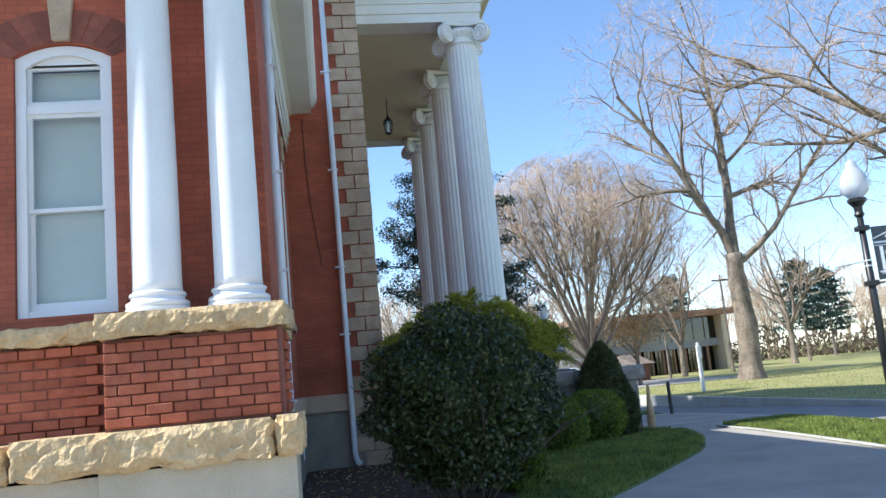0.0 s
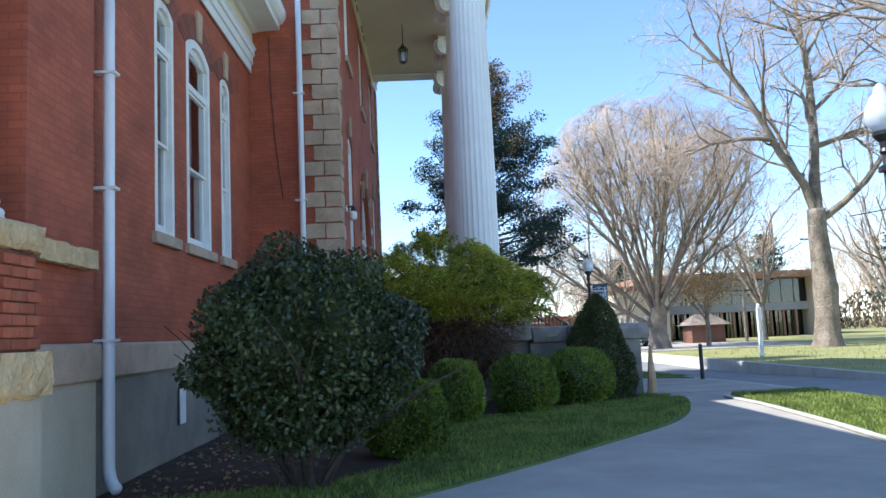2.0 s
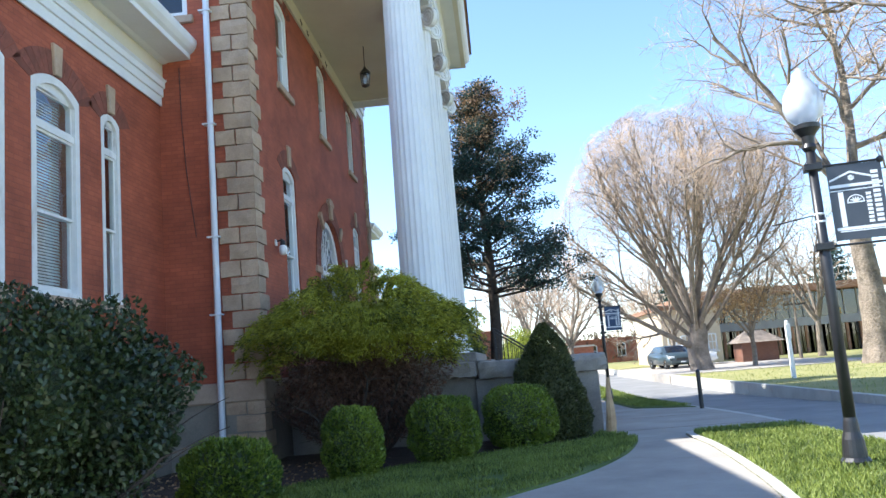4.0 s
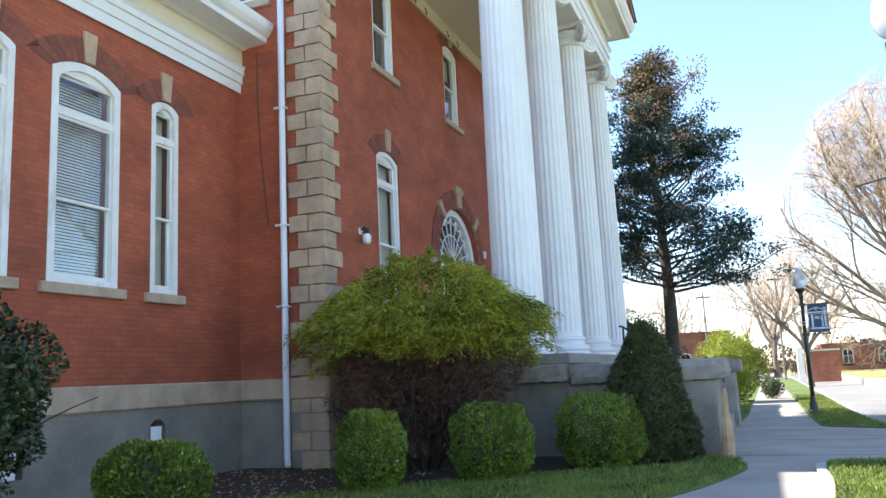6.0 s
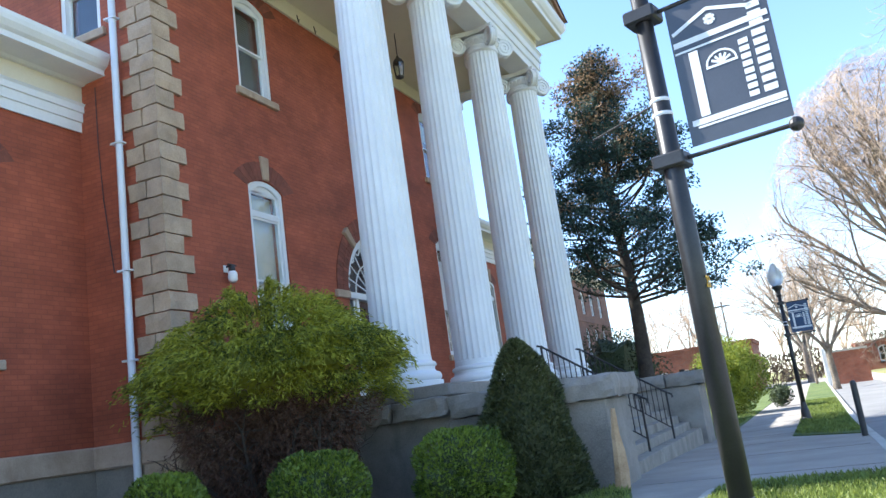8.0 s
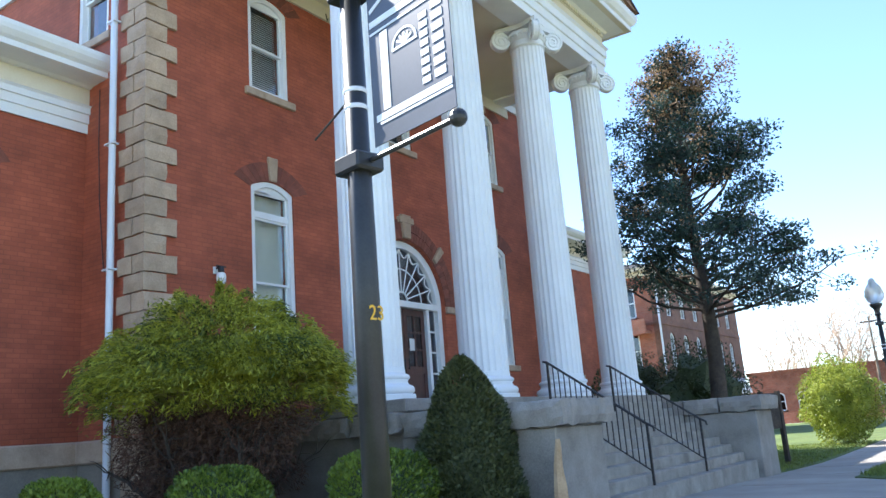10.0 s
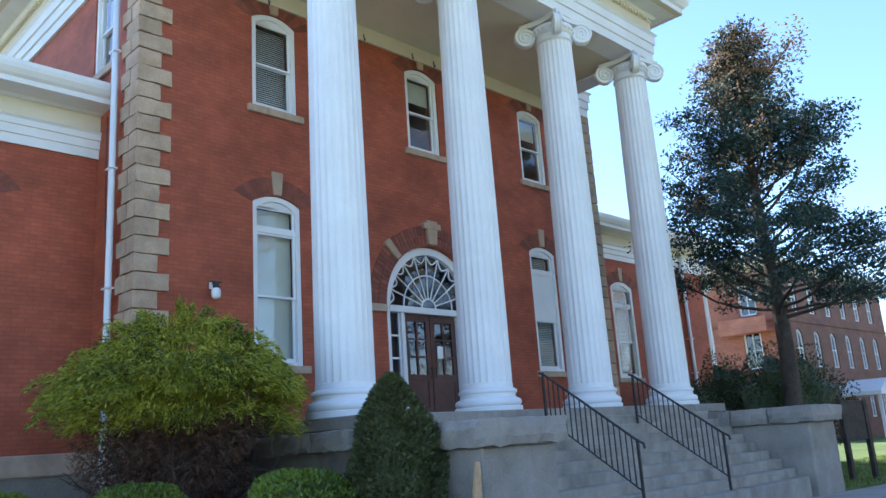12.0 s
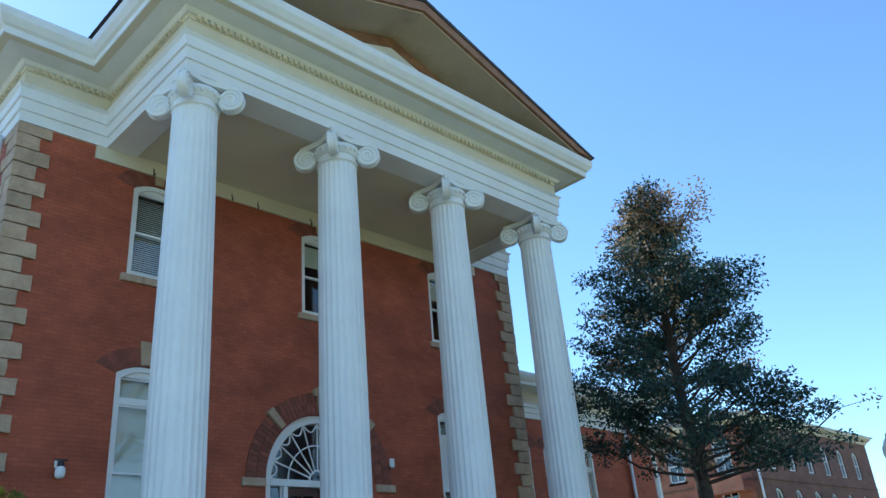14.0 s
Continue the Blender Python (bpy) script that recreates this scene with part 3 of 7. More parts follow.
# wings, south and north
wing_win = [(12.10, 0.76, 2.85, 5.95, 0.13), (13.67, 1.24, 2.85, 5.98, 0.20), (15.25, 0.62, 2.85, 5.92, 0.13)]
mirror = lambda y: 2 * MID - y
vents = [(12.6, 0.34, 0.42, 0.98, 0.17), (15.1, 0.34, 0.42, 0.98, 0.17)]
s_win = [(-2.51, 0.92, 2.53, 5.25, 0.14)]


def wing(name, flip):
    fy = mirror if flip else (lambda y: y)
    a, b = sorted((fy(9.6), fy(MY0)))
    ops = [(fy(c), w, s, t, r) for c, w, s, t, r in wing_win]
    struct("wall_wing_%s_east" % name, wall_mesh(a, b, BAND_TOP, WTOP + 0.6, 0.42, ops), BRICK, "red-painted brick wall of the one-storey wing").matrix_basis = EAST(WX)
    struct("foundation_wing_%s" % name, wall_mesh(a, b, -0.5, BASE_TOP - 0.002, 0.5, [(fy(c), w, s, t, r) for c, w, s, t, r in vents]), STUCCO, "stained grey stucco foundation of the wing").matrix_basis = EAST(WX + 0.04)
    struct("water_table_wing_%s" % name, boxes((WX - 0.4, WX + 0.09, a, b, BASE_TOP, BAND_TOP - 0.002), bevel=0.025), TRIM_STONE, "pale stone water-table band with flaking paint")
    # end block with the columns
    c, d = sorted((fy(WY0), fy(9.6)))
    bx = WX + 0.12
    struct("wall_end_%s_east" % name, wall_mesh(c, d, BAND_TOP, WTOP + 0.6, 0.42, []), BRICK, "red brick end bay of the wing").matrix_basis = EAST(bx)
    if not flip:
        struct("wall_end_south", wall_mesh(-9.0, bx - 0.42, BAND_TOP, WTOP + 0.6, 0.42, s_win), BRICK, "red brick south wall of the wing end, raked by the sun").matrix_basis = SOUTH(WY0)
    else:
        struct("wall_end_north", boxes((-9.0, bx - 0.42, d - 0.42, d, 0, WTOP + 0.6)), BRICK, "red brick north wall of the wing end")
    struct("wall_wing_%s_west" % name, boxes((-9.4, -9.0, *sorted((fy(WY0), fy(MY0))), 0, WTOP + 0.6)), BRICK, "red brick rear wall of the wing")
    # added unseen partition, floor and ceiling, dark in colour behind the wing windows
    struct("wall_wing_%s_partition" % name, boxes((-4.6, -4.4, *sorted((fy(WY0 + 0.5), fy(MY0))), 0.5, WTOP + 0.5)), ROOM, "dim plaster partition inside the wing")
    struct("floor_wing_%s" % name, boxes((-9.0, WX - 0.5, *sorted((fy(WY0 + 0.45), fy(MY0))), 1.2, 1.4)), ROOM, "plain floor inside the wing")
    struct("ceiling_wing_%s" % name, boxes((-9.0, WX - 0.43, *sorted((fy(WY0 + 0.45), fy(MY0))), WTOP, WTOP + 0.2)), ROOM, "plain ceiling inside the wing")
    struct("foundation_end_%s" % name, boxes((-9.0, bx + 0.03, c - 0.02, d, -0.5, BASE_TOP - 0.003)), STUCCO_SUNLIT, "stucco foundation of the wing end, sunlight put into its cream tone")
    struct("water_table_end_%s" % name, boxes((-9.0, bx + 0.07, c - 0.05, d, BASE_TOP, BAND_TOP - 0.003), bevel=0.02), TRIM_STONE, "pale stone band on the wing end")
    # entablature and flat roof
    path = [(-9.3, WY0), (bx, WY0), (bx, 9.6), (WX, 9.6), (WX, MY0)]
    if flip:
        path = [(x, mirror(y)) for x, y in path][::-1]
    bm = bmesh.new()
    sweep(bm, [(0.02, 6.69), (0.05, 6.69), (0.05, 6.86), (0.085, 6.865), (0.085, 7.02), (0.12, 7.025), (0.12, 7.13), (0.16, 7.17), (0.02, 7.17)], path)
    struct("architrave_wing_%s" % name, bm, WHITE, "white-painted stepped architrave boards of the wing", "trim")
    bm = bmesh.new()
    sweep(bm, [(0.02, 7.174), (0.08, 7.174), (0.08, 7.50), (0.02, 7.50)], path)
    struct("frieze_wing_%s" % name, bm, CREAM, "cream-painted frieze of the wing", "trim")
    bm = bmesh.new()
    sweep(bm, [(-0.3, 7.504), (0.14, 7.504), (0.20, 7.53), (0.62, 7.545), (0.62, 7.64), (0.68, 7.68), (0.74, 7.76), (0.76, 7.83), (0.76, 7.90), (-0.3, 7.99)], path)
    struct("cornice_wing_%s" % name, bm, WHITE, "white-painted cornice with cream soffit along the wing", "trim")
    bm = bmesh.new()
    xa, xb, ya, yb = -9.6, WX + 0.3, *sorted((fy(WY0 - 0.3), fy(MY0)))
    v = [bm.verts.new(p) for p in ((xa, ya, 8.0), (xb, ya, 8.0), (xb, yb, 8.0), (xa, yb, 8.0), (-5.0, (ya + yb) / 2 - 2.5, 8.9), (-5.0, (ya + yb) / 2 + 2.5, 8.9))]
    for q in ((0, 1, 4), (1, 2, 5, 4), (2, 3, 5), (3, 0, 4, 5), (3, 2, 1, 0)):
        bm.faces.new([v[i] for i in q])
    struct("roof_wing_%s" % name, bm, ROOF, "low dark roof of the wing")


wing("south", False)
wing("north", True)

# main entablature runs round the block and out over the portico
PX, PY0, PY1 = 4.14, MID - 5.12, MID + 5.12
ring = [(MXW, MY0), (FX, MY0), (FX, PY0), (PX, PY0), (PX, PY1), (FX, PY1), (FX, MY1), (MXW, MY1)]
bm = bmesh.new()
sweep(bm, [(-0.55, 10.31), (0.06, 10.31), (0.06, 10.53), (0.10, 10.54), (0.10, 10.77), (0.14, 10.78), (0.14, 10.99), (0.20, 11.05), (-0.55, 11.05)], ring)
struct("architrave_main", bm, WHITE, "white-painted stepped architrave of the hall and portico", "trim")
bm = bmesh.new()
sweep(bm, [(-0.5, 11.054), (0.09, 11.054), (0.09, 11.39), (-0.5, 11.39)], ring)
struct("frieze_main", bm, CREAM, "cream-painted frieze of the hall and portico", "trim")
bm = bmesh.new()
sweep(bm, [(-0.5, 11.49), (0.16, 11.49), (0.22, 11.55), (0.72, 11.59), (0.72, 11.73), (0.78, 11.77), (0.86, 11.89), (0.88, 11.99), (0.88, 12.05), (-0.5, 12.11)], ring)
struct("cornice_main", bm, WHITE, "white-painted main cornice, cream underneath", "trim")
bm = bmesh.new()
sweep(bm, [(0.17, 11.565), (0.70, 11.582), (0.70, 11.587), (0.17, 11.572)], ring)
struct("soffit_main", bm, CREAM, "cream-painted underside of the main cornice", "trim")
# dentils
bm = bmesh.new()
sweep(bm, [(-0.3, 11.393), (0.11, 11.393), (0.11, 11.488), (-0.3, 11.488)], ring)
struct("dentil_bed", bm, CREAM, "cream band behind the dentils", "trim")
bm = bmesh.new()
for (xa, ya), (xb, yb) in zip(ring, ring[1:]):
    dx, dy = xb - xa, yb - ya
    ln = math.hypot(dx, dy)
    dx, dy = dx / ln, dy / ln
    ox, oy = dy, -dx
    for k in range(int(ln / 0.13)):
        s = 0.07 + k * 0.13
        px, py = xa + dx * s + ox * 0.14, ya + dy * s + oy * 0.14
        ex, ey = abs(dx) * 0.036 + abs(ox) * 0.028, abs(dy) * 0.036 + abs(oy) * 0.028
        box(bm, px - ex, px + ex, py - ey, py + ey, 11.4, 11.482)
tagged(struct("dentils", bm, CREAM, "row of small cream dentil blocks under the cornice", "trim"), kind="stuff")
# porch ceiling and the cream board on the wall below it
struct("ceiling_porch", boxes((FX, PX - 0.4, PY0 + 0.4, PY1 - 0.4, 10.36, 10.42)), CREAM, "flat cream-painted porch ceiling")
struct("trim_wall_board", boxes((FX + 0.002, FX + 0.055, PY0 - 0.25, PY1 + 0.25, 10.02, 10.305), (FX + 0.002, FX + 0.055, PY0 + 0.4, PY1 - 0.4, 10.305, 10.358)), CREAM, "cream board along the wall under the porch ceiling")

# roof: hipped main roof and the portico's gable
bm = bmesh.new()
e = 0.80
v = [bm.verts.new(p) for p in ((MXW, MY0 - e, 12.09), (FX + e, MY0 - e, 12.09), (FX + e, MY1 + e, 12.09), (MXW, MY1 + e, 12.09), (-9, MID, 15.2), (-5.5, MID, 15.2))]
for q in ((0, 1, 5, 4), (1, 2, 5), (2, 3, 4, 5), (3, 0, 4), (3, 2, 1, 0)):
    bm.faces.new([v[i] for i in q])
struct("roof_main", bm, ROOF, "dark hipped roof of the hall")
GA, GH, GX = PY1 - MID + 0.86, 1.98, PX + 0.90       # half width, rise and front of the gable
bm = bmesh.new()
f = []
for x in (GX + 0.06, -5.0):
    f.append([bm.verts.new((x, MID + sy, z)) for sy, z in ((-GA - 0.06, 12.13), (0, 12.13 + GH + 0.10), (GA + 0.06, 12.13), (GA - 0.15, 12.13), (0, 12.13 + GH - 0.0), (-GA + 0.15, 12.13))])
for k in range(6):
    bm.faces.new((f[0][k], f[0][(k + 1) % 6], f[1][(k + 1) % 6], f[1][k]))
bm.faces.new(f[0])
bm.faces.new(f[1][::-1])
struct("roof_portico", bm, ROOF, "dark shingled gable roof of the portico")
# raking boards: bare wood fascia, grey-brown soffit, white tympanum set back
for nm, s in (("rake_fascia_south", -1), ("rake_fascia_north", 1)):
    bm = bmesh.new()
    q = [(s * (GA - 0.02), 12.115), (0, 12.115 + GH), (0, 12.115 + GH - 0.24), (s * (GA - 0.62), 12.115)]
    f0 = [bm.verts.new((GX + 0.03, MID + y, z)) for y, z in q]
    f1 = [bm.verts.new((GX - 0.05, MID + y, z)) for y, z in q]
    bm.faces.new(f0), bm.faces.new(f1[::-1])
    for k in range(4):
        bm.faces.new((f0[k], f0[(k + 1) % 4], f1[(k + 1) % 4], f1[k]))
    struct(nm, bm, RAKE_WOOD, "bare weathered raking board of the pediment", "trim")
SOFFIT_RAKE = surface("rake_soffit", (0.44, 0.36, 0.28), (0.56, 0.47, 0.38), 1.2, 30, 0.8, 0.2, 0.004, spots=(0.2, 0.13, 0.09))
for nm, s in (("rake_soffit_south", -1), ("rake_soffit_north", 1)):
    bm = bmesh.new()
    q = [(s * (GA - 0.55), 12.115), (0, 12.115 + GH - 0.22), (0, 12.115 + GH - 0.28), (s * (GA - 0.75), 12.115)]
    f0 = [bm.verts.new((GX - 0.055, MID + y, z)) for y, z in q]
    f1 = [bm.verts.new((PX - 0.30, MID + y, z)) for y, z in q]
    bm.faces.new(f0), bm.faces.new(f1[::-1])
    for k in range(4):
        bm.faces.new((f0[k], f0[(k + 1) % 4], f1[(k + 1) % 4], f1[k]))
    struct(nm, bm, SOFFIT_RAKE, "stained boarded soffit of the raking cornice", "trim")
    bm = bmesh.new()
    q = [(s * (GA - 0.75), 12.12), (0, 12.115 + GH - 0.285), (0, 12.115 + GH - 0.55), (s * (GA - 1.55), 12.12)]
    f0 = [bm.verts.new((PX - 0.22, MID + y, z)) for y, z in q]
    f1 = [bm.verts.new((PX - 0.30, MID + y, z)) for y, z in q]
    bm.faces.new(f0), bm.faces.new(f1[::-1])
    for k in range(4):
        bm.faces.new((f0[k], f0[(k + 1) % 4], f1[(k + 1) % 4], f1[k]))
    struct(nm.replace("soffit", "trim"), bm, RAKE_WOOD, "brown inner moulding round the tympanum", "trim")
bm = bmesh.new()
q = [(-(GA - 0.9), 12.115), (GA - 0.9, 12.115), (0, 12.115 + GH - 0.33)]
f0 = [bm.verts.new((PX - 0.25, MID + y, z)) for y, z in q]
f1 = [bm.verts.new((PX - 0.40, MID + y, z)) for y, z in q]
bm.faces.new(f0), bm.faces.new(f1[::-1])
for k in range(3):
    bm.faces.new((f0[k], f0[(k + 1) % 3], f1[(k + 1) % 3], f1[k]))
struct("tympanum", bm, WHITE_WORN, "flaking white boarded tympanum of the pediment", "pediment")
struct("flashing_pediment", boxes((PX - 0.2, PX + 0.80, PY0 + 0.0, PY1 - 0.0, 12.06, 12.113)), ROOF, "dark metal flashing on top of the cornice", "roof")

# ---------------- porch and steps ----------------
FW = (MID - 5.42, MID - 3.95)                        # south flank wall, north one mirrored
SX1 = 7.05
struct("floor_porch", boxes((FX + 0.10, 4.72, MID - 5.30, MID + 5.30, FLOOR - 0.18, FLOOR), bevel=0.015), GRANITE, "grey stone slab floor of the porch")
struct("foundation_porch", boxes((FX + 0.10, 4.66, MID - 5.22, MID + 5.22, -0.5, FLOOR - 0.182)), GRANITE, "smooth grey stone wall under the porch")


def coping(name, xs, y0, y1, z0, z1, seed):
    for k, (a, b) in enumerate(zip(xs, xs[1:])):
        part("coping_stone", rough_box(a + 0.006, b - 0.006, y0, y1, z0, z1, 0.11, 0.034, seed + k), GRANITE, name)


NRISE, TREAD = 10, 0.236
for nm, s in (("south", -1), ("north", 1)):
    ya, yb = sorted((MID + s * 5.42, MID + s * 3.95))
    fw = thing("stair_flank_wall", pose(0, 0, 0), "smooth grey stone flank wall beside the porch steps", "wall", "stair flank walls", "structure")
    part("body", boxes((4.665, SX1 - 0.06, ya + 0.06, yb - 0.06, -0.5, 1.17), bevel=0.02), GRANITE, fw)
    coping(fw, (4.73, 5.45, 6.25, SX1 + 0.12), ya - 0.06, yb + 0.06, 1.18, 1.49, 5 if s > 0 else 11)
    cs = thing("porch_coping", pose(0, 0, 0), "rough-faced grey coping stones under the porch slab", "coping", kind="structure")
    coping(cs, (FX + 0.14, 1.9, 2.9, 3.8, 4.72), MID + s * 5.38 - 0.10, MID + s * 5.38 + 0.10, 1.22, FLOOR - 0.19, 17 if s > 0 else 23)
st = thing("porch_steps", pose(0, 0, 0), "flight of worn pale concrete steps up to the porch", "steps", kind="structure")
for k in range(NRISE - 1):
    z1 = FLOOR * (NRISE - 1 - k) / NRISE
    x1 = 4.73 + TREAD * (k + 1)
    bm = boxes((x1 - TREAD - 0.02, x1 + 0.02, MID - 3.955, MID + 3.955, -0.5 if k == NRISE - 2 else z1 - FLOOR / NRISE - 0.02, z1 - 0.001 * k), bevel=0.012)
    part("step", bm, CONCRETE_STEP, st)


# ---------------- ground ----------------
def fall(x, y):
    """How far the ground west of the far lawn lies under the level of the start."""
    t = min(1.0, max(0.0, (y - 17.0) / 18.0))
    return -0.32 * t * t * (3 - 2 * t) if x < 13.8 else 0.0


def drape(bm):
    """Cut a flat sheet across and let it follow the fall of the ground."""
    for k in range(12):
        bmesh.ops.bisect_plane(bm, geom=[*bm.verts, *bm.edges, *bm.faces], plane_co=(0, 16.5 + 1.7 * k, 0), plane_no=(0, 1, 0))
    for v in bm.verts:
        v.co.z += fall(v.co.x - 0.1, v.co.y)
    return bm


def sheet(name, pts, z, material, label, thick=0.0):
    bm = bmesh.new()
    vs = [bm.verts.new((x, y, z)) for x, y in pts]
    f = bm.faces.new(vs)
    if thick:
        ex = bmesh.ops.extrude_face_region(bm, geom=[f])
        bmesh.ops.translate(bm, verts=[v for v in ex["geom"] if isinstance(v, bmesh.types.BMVert)], vec=(0, 0, -thick))
    return struct(name, drape(bm) if name not in ("ground", "lawn_far", "parking_apron") else bm, material, label)


def smooth_line(pts, n=6):
    out = []
    p = [pts[0], *pts, pts[-1]]
    for i in range(1, len(p) - 2):
        for k in range(n):
            t = k / n
            out.append(tuple(0.5 * ((2 * p[i][j]) + (-p[i - 1][j] + p[i + 1][j]) * t + (2 * p[i - 1][j] - 5 * p[i][j] + 4 * p[i + 1][j] - p[i + 2][j]) * t * t
                                    + (-p[i - 1][j] + 3 * p[i][j] - 3 * p[i + 1][j] + p[i + 2][j]) * t ** 3) for j in (0, 1)))
    return out + [pts[-1]]


KX0, KX1 = 10.35, 13.75                              # the drive's two kerbs
sheet("ground", [(-1500, -1500), (1500, -1500), (1500, 1500), (-1500, 1500)], -0.62, LAWN_FAR, "grass ground reaching to the horizon")
sheet("road", [(KX0, -60), (KX1, -60), (KX1, 120), (KX0, 120)], -0.13, ASPHALT, "grey asphalt campus drive, half shaded")
sheet("pavement", [(-14, -30), (KX0 - 0.15, -30), (KX0 - 0.15, 120), (-14, 120)], -0.004, PAVING, "grey concrete pavement with joints", 0.15)
sheet("lawn_far", [(KX1 + 0.15, -60), (120, -60), (120, 140), (KX1 + 0.15, 140)], -0.02, LAWN_FAR, "sunlit lawn across the drive", 0.7)
sheet("parking_apron", [(13.7, 45.5), (25, 45.5), (25, 64.5), (13.7, 64.5)], 0.004, PAVING, "sunlit pale parking apron across the drive", 0.5)
lawn_edge = smooth_line([(-0.4, 7.35), (1.0, 7.95), (1.95, 8.75), (3.37, 10.3), (5.1, 12.4), (6.15, 13.8), (6.85, 15.25), (7.25, 16.6), (7.36, 17.4), (7.15, 18.3), (6.9, 18.6)])
sheet("lawn_building", [(-0.4, 7.35), *lawn_edge[1:], (4.3, 18.6), (1.0, 18.6), (-0.8, 17.0)], 0.02, LAWN, "shaded grass bed along the hall", 0.05)
strip = smooth_line([(7.20, -12), (7.28, 4.0), (7.55, 9.5), (7.92, 12.5), (8.18, 15.5), (8.20, 17.1), (8.35, 17.6), (9.2, 17.75), (10.2, 17.75)])
sheet("lawn_strip", [*strip, (KX0 - 0.16, 17.75), (KX0 - 0.16, -12)], 0.015, LAWN, "sunlit grass strip beside the drive", 0.05)
strip_n = [(10.19, 25.1), (10.19, 90), (8.9, 90), (8.85, 60), (8.85, 26.8)]
sheet("lawn_strip_north", strip_n, 0.015, LAWN, "grass strip beside the drive further along", 0.05)
lawn_n = [(6.9, 29.35), (7.1, 34), (7.3, 60), (7.3, 90), (-6, 90), (-6, 41), (-0.6, 40.0), (-0.7, 30.7), (1.0, 30.7), (1.0, 29.35)]
sheet("lawn_north", lawn_n, 0.015, LAWN, "grass in front of the north wing", 0.05)
bm = bmesh.new()
sweep(bm, [(0.0, -0.1), (0.12, -0.1), (0.12, 0.028), (0.0, 0.034)], strip[:-6])
struct("kerb_strip", bm, KERB, "pale concrete edging of the grass strip", "kerb")
for nm, x in (("kerb_west", KX0 - 0.155), ("kerb_east", KX1 - 0.005)):
    bm = bmesh.new()
    for k in range(60):
        y = -30 + k * 2.4
        box(bm, x, x + 0.155, y + 0.004, y + 2.396, -0.15 if x < 12 else -0.6, 0.0 if x < 12 else 0.005, bevel=0.012)
    if x < 12:
        for v in bm.verts:
            v.co.z += fall(v.co.x, v.co.y)
    struct(nm, bm, KERB, "pale concrete kerb of the drive", "kerb")
# pavement joints: fine recessed strips
bm = bmesh.new()
for k in range(14):
    y = 18.9 + k * 3.2
    box(bm, 7.2, 10.1 if y < 25 else 8.83, y, y + 0.012, -0.02, -0.001)
for x0, y0, x1, y1 in ((2.2, 6.2, 8.2, 8.9), (4.7, 11.9, 8.0, 9.3), (6.9, 15.0, 8.3, 14.2), (5.5, 3.5, 7.4, 8.0)):
    d = Vector((x1 - x0, y1 - y0, 0)).normalized() * 0.009
    w = Vector((-d.y, d.x, 0))
    vs = [bm.verts.new(p) for p in (Vector((x0, y0, -0.0035)) + w, Vector((x1, y1, -0.0035)) + w, Vector((x1, y1, -0.0035)) - w, Vector((x0, y0, -0.0035)) - w)]
    bm.faces.new(vs)
for v in bm.verts:
    v.co.z += fall(v.co.x, v.co.y)
struct("pavement_joints", bm, STUCCO, "dark joints between the pavement slabs", "pavement")
# mulch bed at the foot of the wing
bm = bmesh.new()
rng = random.Random(4)
pts = [(-0.66, 9.3), (0.4, 9.7), (1.5, 10.0), (2.2, 10.9), (1.9, 12.5), (2.0, 14.3), (3.3, 15.5), (4.6, 16.5), (5.7, 17.0), (6.5, 17.6), (6.8, 18.5), (1.0, 18.5), (0.9, 17.0), (-0.66, 17.0)]
f = bm.faces.new([bm.verts.new((x, y, 0.026)) for x, y in smooth_line(pts + [pts[0]], 4)[:-1]])
struct("mulch_bed", bm, MULCH, "dark bare earth and leaf litter under the shrubs", "ground")


# ---------------- windows of the hall ----------------
for k, y in MAINW.items():
    window(EAST(FX) @ pose(y, 0, 0), 1.02, 7.76, 9.82, 0.17, shade="blind" if k == "a" else "shade", shade_drop=1.0 if k == "a" else 0.3,
           label="white upper sash window with a half-drawn shade, set in shaded red brick")
window(EAST(FX) @ pose(MAINW["a"], 0, 0), 1.06, 2.80, 6.01, 0.17, 0.42, shade="shade", shade_drop=0.97, label="tall white sash window with a transom and pale shade, in red brick")
window(EAST(FX) @ pose(MAINW["c"], 0, 0), 1.06, 2.80, 6.01, 0.17, 0.42, shade="blind", fill_upper=True, label="tall white sash window whose upper sash is boarded white")
for flip in (False, True):
    fy = mirror if flip else (lambda y: y)
    for i, (c, w, s, t, r) in enumerate(wing_win):
        window(EAST(WX) @ pose(fy(c), 0, 0), w, s, t, r, 0.5 if w > 1 else 0.42, meet=0.48, shade="blind" if i < 2 else "shade", worn=True, proud=0.055,
               label="flaking white sash window with venetian blind in the red brick wing" if w > 1 else "narrow flaking white sash window in the red brick wing")
c, w, s, t, r = s_win[0]
window(SOUTH(WY0) @ pose(c, 0, 0), w, s, t, r, 0.42, shade="shade", sill=False, proud=0.0, label="white sash window with a drawn shade on the sunlit wing end")
c, w, s, t, r = south_up[0]
window(SOUTH(MY0) @ pose(c, 0, 0), w, s, t, 0.02, shade="shade", shade_drop=0.4, key=False, arch=False, label="white upper side window reflecting the sky")

